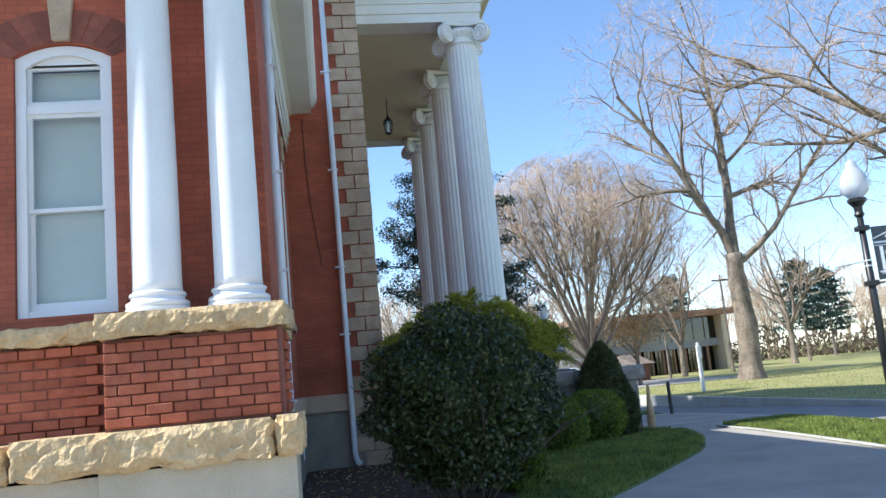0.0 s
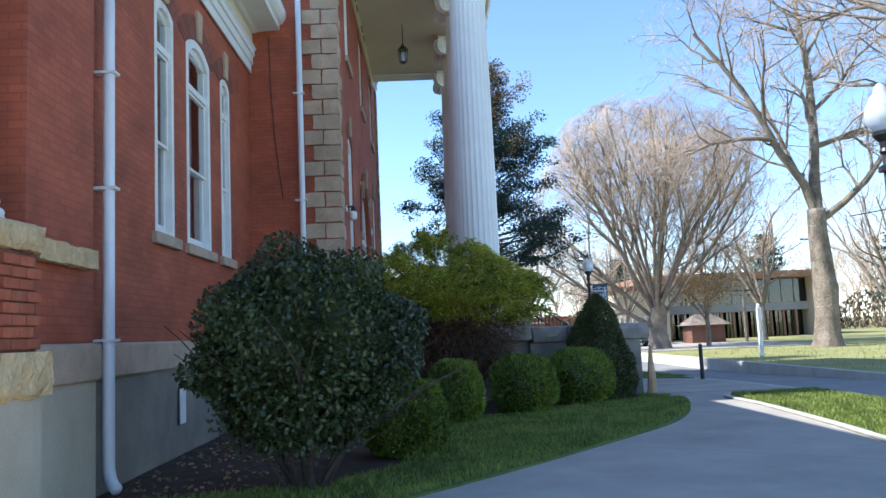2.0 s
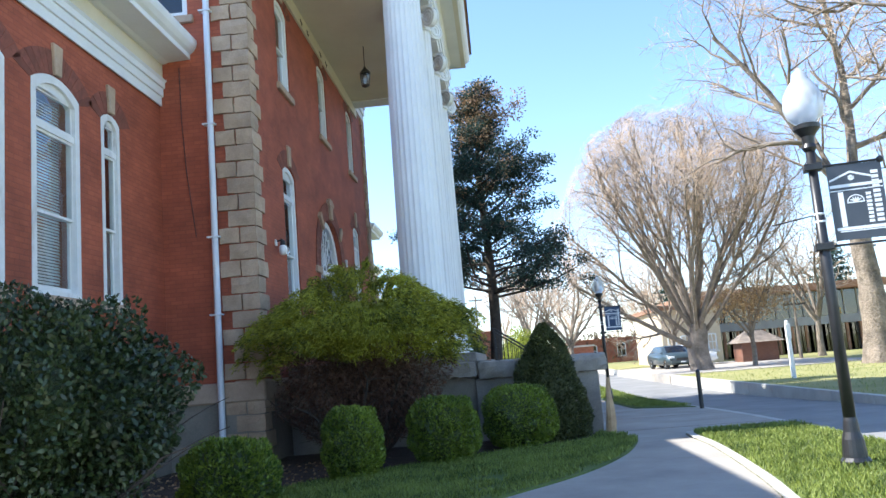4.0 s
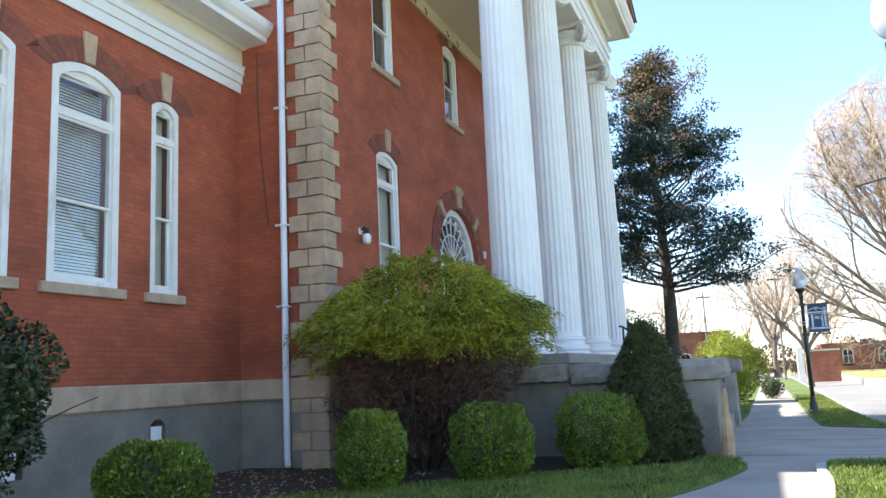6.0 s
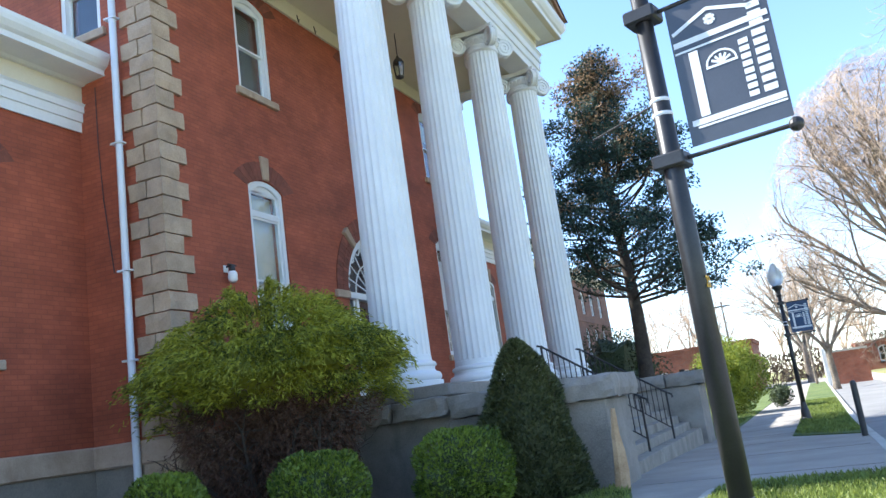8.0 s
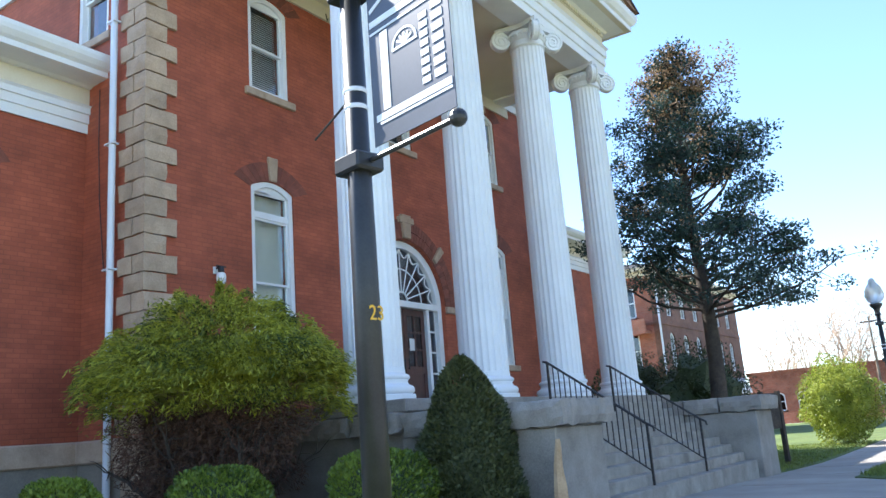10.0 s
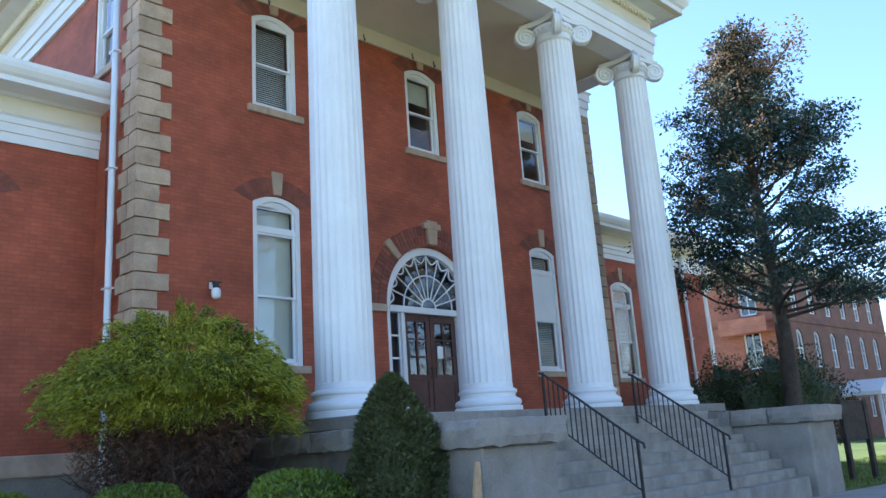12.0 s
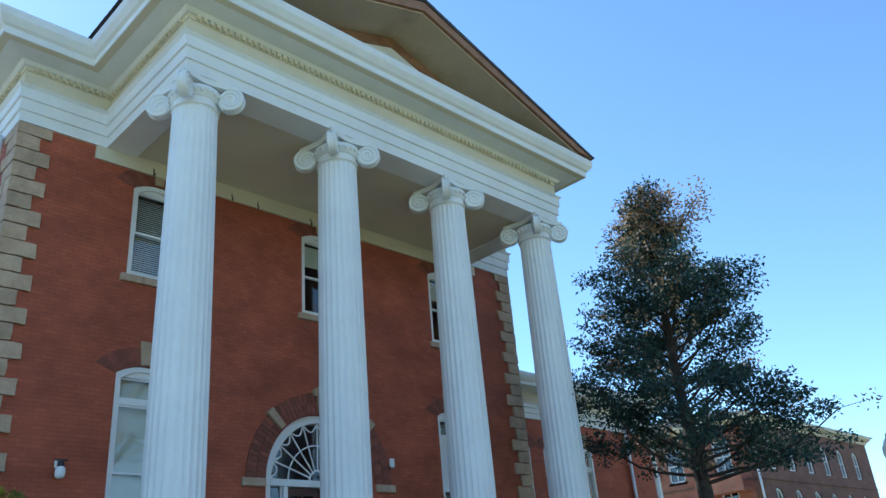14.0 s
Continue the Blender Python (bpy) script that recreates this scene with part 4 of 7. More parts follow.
# ---------------- quoins ----------------
def quoins(name, corner_x, corner_y, sy):
    q = thing(name, pose(0, 0, 0), "tan rusticated quoin stones up the corner of the hall", "quoins", kind="structure")
    k, z, h = 0, -0.305, 0.305
    while z < TOP - 0.05:
        zz = min(z + h, TOP - 0.005)
        long_e = k % 2 == 0
        le, ls = (0.56, 0.64) if long_e else (0.36, 0.46)
        x1, y1 = corner_x + 0.07, corner_y - sy * 0.07
        y2 = corner_y + sy * le
        x2 = corner_x - ls
        a, b = sorted((y1, y2))
        seed = k * 3 + (50 if sy < 0 else 0)
        if long_e:
            part("quoin_stone", rough_box(corner_x - 0.25, x1, a, b, z + 0.006, zz - 0.006, 0.16, 0.016, seed), QUOIN, q)
            c, d = sorted((y1, corner_y + sy * 0.2))
            part("quoin_stone", rough_box(x2, corner_x - 0.262, c, d, z + 0.006, zz - 0.006, 0.16, 0.016, seed + 1), QUOIN, q)
        else:
            part("quoin_stone", rough_box(x2, x1, *sorted((y1, corner_y + sy * le)), z + 0.006, zz - 0.006, 0.16, 0.016, seed), QUOIN, q)
        z, k = zz, k + 1
    return q


quoins("quoins_south", FX, MY0, 1)
quoins("quoins_north", FX, MY1, -1)


# ---------------- portico columns ----------------
COL_X, COL_YS = 3.75, [MID - 0.03 + 3.14 * k for k in (-1.5, -0.5, 0.5, 1.5)]


def fluted(a, z):
    k = (a * 24 / (2 * math.pi)) % 1.0
    return 1.0 if k < 0.16 else 1.0 - 0.035 * math.sin(math.pi * (k - 0.16) / 0.84) ** 0.7


def column_parts(top, z0, z1, r0, r1, flutes, segs):
    """Attic base, tapering shaft and Ionic capital with angled scrolls."""
    b = r0
    bm = lathe(bmesh.new(), [(0.02, z0), (b * 1.31, z0), (b * 1.33, z0 + 0.012), (b * 1.33, z0 + b * 0.22 - 0.012), (b * 1.31, z0 + b * 0.22), (0.02, z0 + b * 0.22)], 48)
    part("plinth", bm, WHITE, top)
    zb = z0 + b * 0.22
    prof = []
    for i in range(9):
        a = -math.pi / 2 + math.pi * i / 8
        prof.append((b * 1.17 + b * 0.13 * math.cos(a), zb + b * 0.15 + b * 0.15 * math.sin(a)))
    prof += [(b * 1.12, zb + b * 0.33), (b * 1.07, zb + b * 0.42), (b * 1.10, zb + b * 0.48)]
    for i in range(7):
        a = -math.pi / 2 + math.pi * i / 6
        prof.append((b * 1.08 + b * 0.08 * math.cos(a), zb + b * 0.57 + b * 0.09 * math.sin(a)))
    prof.append((b * 1.02, zb + b * 0.70))
    part("base", lathe(bmesh.new(), prof, 40), WHITE, top, smooth=True)
    zs, ze = zb + b * 0.70, z1 - r1 * 1.25
    prof = [(b * 1.02, zs), (b, zs + 0.08)]
    for i in range(9):
        t = i / 8
        prof.append(((r0 + (r1 - r0) * t ** 1.7), zs + 0.10 + (ze - zs - 0.18) * t))
    prof.append((r1 * 1.01, ze - 0.06))
    shaft = bmesh.new()
    if flutes:
        lathe(shaft, prof, segs, flute=lambda a, z: fluted(a, z) if zs + 0.09 < z < ze - 0.07 else 1.0)
    else:
        lathe(shaft, prof, segs)
    part("shaft", shaft, WHITE, top, "fluted white shaft" if flutes else "smooth white shaft", smooth=not flutes)
    cap = bmesh.new()
    r = r1
    lathe(cap, [(r * 1.0, ze - 0.06), (r * 1.08, ze - 0.04), (r * 1.08, ze + 0.0), (r * 1.0, ze + 0.02), (r * 1.0, ze + r * 0.30), (r * 1.06, ze + r * 0.33), (r * 1.24, ze + r * 0.62), (r * 1.15, ze + r * 0.85)], 40)
    # abacus with hollow sides
    n, zt = 10, z1 - r * 0.26
    ring_lo, ring_hi = [], []
    for side in range(4):
        a0 = math.pi / 4 + side * math.pi / 2
        p0, p1 = Vector((math.cos(a0), math.sin(a0), 0)) * r * 1.98, Vector((math.cos(a0 + math.pi / 2), math.sin(a0 + math.pi / 2), 0)) * r * 1.98
        for i in range(n):
            t = i / n
            p = p0.lerp(p1, t)
            p -= p.normalized() * r * 0.30 * math.sin(math.pi * t)
            ring_lo.append(cap.verts.new((p.x * 0.95, p.y * 0.95, zt)))
            ring_hi.append(cap.verts.new((p.x, p.y, z1)))
    m = len(ring_lo)
    for i in range(m):
        cap.faces.new((ring_lo[i], ring_lo[(i + 1) % m], ring_hi[(i + 1) % m], ring_hi[i]))
    cap.faces.new(ring_lo[::-1])
    cap.faces.new(ring_hi)
    capital = part("capital", cap, WHITE, top, "Ionic capital")
    vol = bmesh.new()
    R = r * 0.62
    pts = []
    for i in range(46):
        a = i / 45 * 2.4 * 2 * math.pi
        rr = R * (1 - i / 45 * 0.82)
        pts.append((rr * math.sin(a), 0, rr * math.cos(a)))
    pts = [(-r * 0.85, 0, R * 0.96), (-r * 0.35, 0, R * 1.0)] + pts
    for y in (-r * 0.17, r * 0.17):
        tube(vol, [(x, y, z) for x, _, z in pts], R * 0.115, 6)
    for y0, y1 in ((-r * 0.17, r * 0.17),):
        a = [[vol.verts.new((R * 0.93 * math.cos(2 * math.pi * i / 20), y, R * 0.93 * math.sin(2 * math.pi * i / 20))) for i in range(20)] for y in (y0, y1)]
        for i in range(20):
            vol.faces.new((a[0][i], a[0][(i + 1) % 20], a[1][(i + 1) % 20], a[1][i]))
        vol.faces.new(a[0][::-1])
        vol.faces.new(a[1])
    me = finish("scroll", vol, WHITE)
    for side in range(4):
        a = 45 + 90 * side
        part("scroll", me, None, capital, m=pose(r * 1.62 * math.cos(radians(a)), r * 1.62 * math.sin(radians(a)), zt - R * 0.90, 0, 0, a))
    eg = bmesh.new()
    for i in range(24):
        a = 2 * math.pi * i / 24
        ball(eg, (r * 1.2 * math.cos(a), r * 1.2 * math.sin(a), ze + r * 0.56), r * 0.085, 6, 5, 1.4)
    part("egg_moulding", eg, WHITE, capital)


first = None
for y in COL_YS:
    if first is None:
        first = thing("portico_column", pose(COL_X, y, 0), "tall white fluted Ionic column on the stone porch", "column", "portico columns", "structure")
        column_parts(first, FLOOR, 10.308, 0.45, 0.388, True, 96)
    else:
        copy_thing(first, pose(COL_X, y, 0))
small = None
for flip in (False, True):
    for x in (-1.60, -0.88):
        y = mirror(7.88) if flip else 7.88
        if small is None:
            small = thing("bay_column", pose(x, y, 0), "smooth white column on a rough sandstone ledge", "column", "columns of the wing ends", "structure")
            column_parts(small, 2.425, 6.40, 0.215, 0.185, False, 40)
        else:
            copy_thing(small, pose(x, y, 0))

# ---------------- wing-end pedestal ----------------
for flip in (False, True):
    fy = mirror if flip else (lambda y: y)
    nm = "north" if flip else "south"
    srt = lambda a, b: sorted((fy(a), fy(b)))
    struct("pedestal_core_" + nm, boxes((-2.00, -0.50, *srt(7.56, 8.24), 0, 2.20)), MORTAR, "brick pedestal under the wing-end columns", "pedestal")
    struct("pedestal_footing_" + nm, boxes((-2.05, -0.44, *srt(7.49, 8.22), 0, 1.10)), STUCCO_SUNLIT, "cream stucco footing of the pedestal", "pedestal")
    struct("bay_beam_" + nm, boxes((-2.1, -0.40, *srt(7.58, 8.27), 6.42, 6.95)), CREAM, "cream beam above the wing-end columns", "trim")
    ld = thing("stone_ledge", pose(0, 0, 0), "rough yellow sandstone ledge courses round the pedestal", "ledge", "sandstone ledges", "structure")
    part("ledge_stone", rough_box(-2.07, -0.43, *srt(7.43, 8.28), 2.215, 2.42, 0.05, 0.032, 3, True), YELLOW_STONE, ld)
    part("ledge_stone", rough_box(-0.62, -0.50, *srt(8.30, 9.45), 2.18, 2.36, 0.07, 0.012, 4), YELLOW_STONE, ld)
    part("ledge_stone", rough_box(-4.2, -2.09, *srt(7.93, 8.26), 2.235, 2.40, 0.05, 0.03, 5), YELLOW_STONE, ld)
    part("ledge_stone", rough_box(-0.60, -0.375, *srt(7.36, 8.3), 1.10, 1.44, 0.055, 0.04, 6, True), YELLOW_STONE, ld)
    part("ledge_stone", rough_box(-2.72, -0.61, *srt(7.36, 8.26), 1.10, 1.43, 0.055, 0.04, 7, True), YELLOW_STONE, ld)
    part("ledge_stone", rough_box(-4.6, -2.74, *srt(7.38, 8.26), 1.09, 1.40, 0.06, 0.04, 8, True), YELLOW_STONE, ld)
    struct("apron_wall_" + nm, boxes((-4.2, -2.0, *srt(8.05, 8.26), 1.1, 2.23)), MORTAR, "brick apron wall under the end window", "wall")
    struct("apron_plinth_" + nm, boxes((-4.2, -2.06, *srt(7.52, 8.2), 0, 1.08)), STUCCO_SUNLIT, "stucco footing of the wing end, sunlight put into its cream tone", "wall")


# ---------------- entrance ----------------
door = thing("door_1", EAST(FX) @ pose(MID, 0, 0), "dark red double door with glazed panels under a white fanlight", "door", kind="structure")
DW, SPR = 2.80, 4.12
part("door_frame", ring_arch(DW - 0.02, SPR, 1.39, 0.16, 0.10, 0.36, 28, legs_to=FLOOR), WHITE, door, "white arched door frame")
part("transom_bar", boxes((-1.24, 1.24, 0.08, 0.34, 4.00, 4.14), bevel=0.01), WHITE, door)
part("mullion", boxes((-0.90, -0.80, 0.12, 0.30, FLOOR, 4.0)), WHITE, door)
part("mullion", boxes((0.80, 0.90, 0.12, 0.30, FLOOR, 4.0)), WHITE, door)
for s in (-1, 1):
    sl = bmesh.new()
    a, b = sorted((s * 0.90, s * 1.22))
    for z in (2.55, 3.03, 3.51):
        box(sl, a, b, 0.18, 0.22, z - 0.02, z + 0.02)
    box(sl, a, b, 0.17, 0.24, FLOOR, 2.10)
    box(sl, a, a + 0.04, 0.18, 0.22, 2.1, 4.0)
    box(sl, b - 0.04, b, 0.18, 0.22, 2.1, 4.0)
    side = part("sidelight", sl, WHITE, door)
    part("pane", pane(a, b, 0.2, 2.1, 4.0), GLASS_DARK, side)
    lx0, lx1 = sorted((s * 0.01, s * 0.79))
    lf = bmesh.new()
    for q in ((lx0, lx0 + 0.12), (lx1 - 0.12, lx1)):
        box(lf, *q, 0.20, 0.25, FLOOR + 0.02, 3.98)
    for q in ((FLOOR + 0.02, 2.0), (2.55, 2.70), (3.84, 3.98)):
        box(lf, lx0 + 0.12, lx1 - 0.12, 0.20, 0.25, *q)
    box(lf, lx0 + 0.12, lx1 - 0.12, 0.215, 0.24, 2.0, 2.55)
    mx = (lx0 + lx1) / 2
    box(lf, mx - 0.025, mx + 0.025, 0.20, 0.25, 2.70, 3.84)
    for z in (3.08, 3.46):
        box(lf, lx0 + 0.12, mx - 0.025, 0.205, 0.245, z - 0.02, z + 0.02)
        box(lf, mx + 0.025, lx1 - 0.12, 0.205, 0.245, z - 0.02, z + 0.02)
    leaf = part("door_leaf", lf, DOOR_WOOD, door, "dark red panelled door leaf")
    part("pane", pane(lx0 + 0.12, lx1 - 0.12, 0.224, 2.70, 3.84), GLASS_DARK, leaf)
    hd = rod(bmesh.new(), (s * 0.075, 0.15, 2.62), (s * 0.075, 0.15, 2.86), 0.012)
    rod(hd, (s * 0.075, 0.15, 2.65), (s * 0.075, 0.205, 2.65), 0.01)
    rod(hd, (s * 0.075, 0.15, 2.83), (s * 0.075, 0.205, 2.83), 0.01)
    part("handle", hd, IRON, leaf)
part("notice", boxes((0.18, 0.36, 0.192, 0.198, 3.05, 3.32)), WHITE, door, "white paper notice on the door")
# fanlight: spokes, a small hub and scalloped garlands
fan = bmesh.new()
RF, ZF = 1.22, 4.15
for i in range(1, 10):
    a = math.pi * i / 10
    rod(fan, (0.20 * math.cos(a), 0.20, ZF + 0.20 * math.sin(a)), (RF * math.cos(a), 0.20, ZF + RF * math.sin(a)), 0.017, 6)
tube(fan, [(0.74 * math.cos(math.pi * k / 30), 0.20, ZF + 0.74 * math.sin(math.pi * k / 30)) for k in range(31)], 0.017, 6)
for i in range(10):
    pts = []
    for k in range(9):
        t = k / 8
        a = math.pi * (i + t) / 10
        r = 1.20 - 0.17 * math.sin(math.pi * t)
        pts.append((r * math.cos(a), 0.20, ZF + r * math.sin(a)))
    tube(fan, pts, 0.019, 6)
tube(fan, [(0.21 * math.cos(math.pi * k / 12), 0.20, ZF + 0.21 * math.sin(math.pi * k / 12)) for k in range(13)], 0.025, 6)
fl = part("fanlight", fan, WHITE, door, "white webbed fanlight tracery")
pf = bmesh.new()
pv = [pf.verts.new((1.24 * math.cos(math.pi * k / 24), 0.215, ZF - 0.01 + 1.24 * math.sin(math.pi * k / 24))) for k in range(25)]
pf.faces.new(pv)
part("pane", pf, GLASS_DARK, fl)
# brick arch rings, keystone, springers and imposts
da = thing("door_arch", EAST(FX) @ pose(MID, 0, 0), "dark brick arch with tan keystone round the entrance", "arch", kind="structure")
ab = bmesh.new()
for rr0, rr1, n in ((1.41, 1.63, 46), (1.64, 1.86, 52)):
    for i in range(n):
        a0, a1 = (math.pi * (i + e) / n for e in (0.04, 0.96))
        f = [ab.verts.new((r * math.cos(a), y, SPR + r * math.sin(a))) for y in (-0.025, 0.05) for r, a in ((rr0, a0), (rr1, a0), (rr1, a1), (rr0, a1))]
        for idx in ((0, 1, 2, 3), (4, 7, 6, 5), (0, 4, 5, 1), (1, 5, 6, 2), (2, 6, 7, 3), (3, 7, 4, 0)):
            ab.faces.new([f[k] for k in idx])
part("brick_ring", ab, ARCH_BRICK, da)
for ang, r0, r1, wd in ((90, 1.43, 1.98, 0.16), (135, 1.45, 1.92, 0.085), (45, 1.45, 1.92, 0.085)):
    kb = bmesh.new()
    f = [kb.verts.new((x, y, z)) for y in (-0.09, 0.05) for x, z in ((-wd * 0.8, r0), (wd * 0.8, r0), (wd * 1.1, r1), (-wd * 1.1, r1))]
    for idx in ((0, 1, 2, 3), (4, 7, 6, 5), (0, 4, 5, 1), (1, 5, 6, 2), (2, 6, 7, 3), (3, 7, 4, 0)):
        kb.faces.new([f[k] for k in idx])
    if ang == 90:
        box(kb, -0.26, 0.26, -0.10, 0.05, r1 - 0.20, r1 - 0.06)
    bmesh.ops.bevel(kb, geom=list(kb.edges), offset=0.012, segments=1, affect="EDGES")
    part("keystone" if ang == 90 else "springer", kb, QUOIN, da, m=pose(0, 0, SPR, 0, 90 - ang, 0))
for s in (-1, 1):
    a, b = sorted((s * 1.42, s * 1.95))
    part("impost", boxes((a, b, -0.07, 0.05, SPR - 0.17, SPR - 0.01), bevel=0.012), TRIM_STONE, da)


# ---------------- plants ----------------
def leaves(name, centres, normals, length, width, material, rng, droop=0.0, spread=0.9, parent=None, label="", kind=""):
    """Many small leaves as folded four-cornered blades, at given places, leaning round given directions."""
    n = len(centres)
    d = normals + rng.normal(0, spread, (n, 3))
    d[:, 2] -= droop
    d /= np.linalg.norm(d, axis=1)[:, None] + 1e-9
    r = rng.normal(0, 1, (n, 3))
    s = np.cross(d, r)
    s /= np.linalg.norm(s, axis=1)[:, None] + 1e-9
    ln = (length * rng.uniform(0.6, 1.3, n))[:, None]
    wd = (width * rng.uniform(0.7, 1.25, n))[:, None]
    v = np.empty((n, 4, 3))
    v[:, 0] = centres - d * ln * 0.5
    v[:, 1] = centres + s * wd * 0.5
    v[:, 2] = centres + d * ln * 0.5
    v[:, 3] = centres - s * wd * 0.5
    me = bpy.data.meshes.new(name)
    me.vertices.add(n * 4)
    me.vertices.foreach_set("co", v.reshape(-1))
    me.loops.add(n * 4)
    me.loops.foreach_set("vertex_index", np.arange(n * 4, dtype=np.int32))
    me.polygons.add(n)
    me.polygons.foreach_set("loop_start", np.arange(0, n * 4, 4, dtype=np.int32))
    me.polygons.foreach_set("loop_total", np.full(n, 4, dtype=np.int32))
    me.materials.append(material)
    me.update(calc_edges=True)
    me.validate()
    ob = part(name, me, None, parent, label)
    if kind:
        ob["kind"] = kind
    return ob


def blob_points(n, c, r, rng, shell=0.35, lump=0.18, freq=2.2, flat_bottom=None):
    """Points in the outer shell of a lumpy ellipsoid, with outward directions."""
    d = rng.normal(0, 1, (n, 3))
    d /= np.linalg.norm(d, axis=1)[:, None]
    k = 1 - shell * rng.random(n) ** 1.6
    lum = np.array([1 + lump * noise.noise(Vector((q[0] * freq + c[0], q[1] * freq + c[1], q[2] * freq))) * 1.6 for q in d])
    p = d * (k * lum)[:, None] * np.array(r) + np.array(c)
    nn = d / np.array(r)
    nn /= np.linalg.norm(nn, axis=1)[:, None]
    if flat_bottom is not None:
        keep = p[:, 2] > flat_bottom
        p, nn = p[keep], nn[keep]
    return p, nn


# solid lump added inside a bush to stop views through the leaves
def core(name, c, r, material, parent, lump=0.15, freq=2.2, k=0.72):
    bm = bmesh.new()
    bmesh.ops.create_icosphere(bm, subdivisions=3, radius=1.0)
    for v in bm.verts:
        d = v.co.normalized()
        f = k * (1 + lump * noise.noise(Vector((d.x * freq + c[0], d.y * freq + c[1], d.z * freq))) * 1.6)
        v.co = Vector((d.x * r[0] * f + c[0], d.y * r[1] * f + c[1], d.z * r[2] * f + c[2]))
    return part(name, bm, material, parent)


def branch_tube(V, F, pts, r0, r1, segs):
    base = len(V)
    n = len(pts)
    u = None
    for i, p in enumerate(pts):
        d = (pts[min(i + 1, n - 1)] - pts[max(i - 1, 0)])
        d = d.normalized() if d.length > 1e-9 else Vector((0, 0, 1))
        u = d.orthogonal().normalized() if u is None else (u - d * u.dot(d)).normalized()
        w = d.cross(u)
        r = r0 + (r1 - r0) * i / (n - 1)
        for k in range(segs):
            a = 2 * math.pi * k / segs
            V.append(p + (u * math.cos(a) + w * math.sin(a)) * r)
    for i in range(n - 1):
        for k in range(segs):
            a, b = base + i * segs + k, base + i * segs + (k + 1) % segs
            F.append((a, b, b + segs, a + segs))


def wander(p, d, length, n, wob, lift, rng):
    pts = [p.copy()]
    step = length / n
    for _ in range(n):
        d = (d + Vector((rng.gauss(0, wob), rng.gauss(0, wob), rng.gauss(0, wob) + lift))).normalized()
        p = p + d * step
        pts.append(p.copy())
    return pts, d


def grow(V, F, T, TF, p, d, length, radius, level, spec, rng):
    """A limb and all that grows from it. spec[level] = (children, length ratio, spread, wobble, lift)."""
    kids, ratio, spread, wob, lift = spec[level]
    n = 6 if level < 2 else (4 if level < 3 else 3)
    pts, dd = wander(p, d, length, n, wob, lift, rng)
    last = level == len(spec) - 1
    tip = radius * (0.35 if not last else 0.4)
    if level >= len(spec) - 2:
        branch_tube(T, TF, pts, radius, tip, 3)
    else:
        branch_tube(V, F, pts, radius, tip, 8 if level == 0 else 6 if level == 1 else 5)
    if last:
        return
    for k in range(kids):
        t = 0.25 + 0.75 * (k + rng.random() * 0.8) / kids
        t = min(t, 0.999)
        i = int(t * n)
        f = t * n - i
        q = pts[i].lerp(pts[i + 1], f)
        ax = (pts[i + 1] - pts[i]).normalized()
        side = ax.orthogonal().normalized()
        side.rotate(Matrix.Rotation(k * 2.4 + rng.uniform(-0.5, 0.5), 3, ax))
        a = spread * rng.uniform(0.7, 1.25)
        nd = (ax * math.cos(a) + side * math.sin(a)).normalized()
        rr = radius * (1 - 0.65 * t) * rng.uniform(0.5, 0.72)
        grow(V, F, T, TF, q, nd, length * ratio * rng.uniform(0.7, 1.2), max(rr, spec_min), level + 1, spec, rng)


spec_min = 0.009


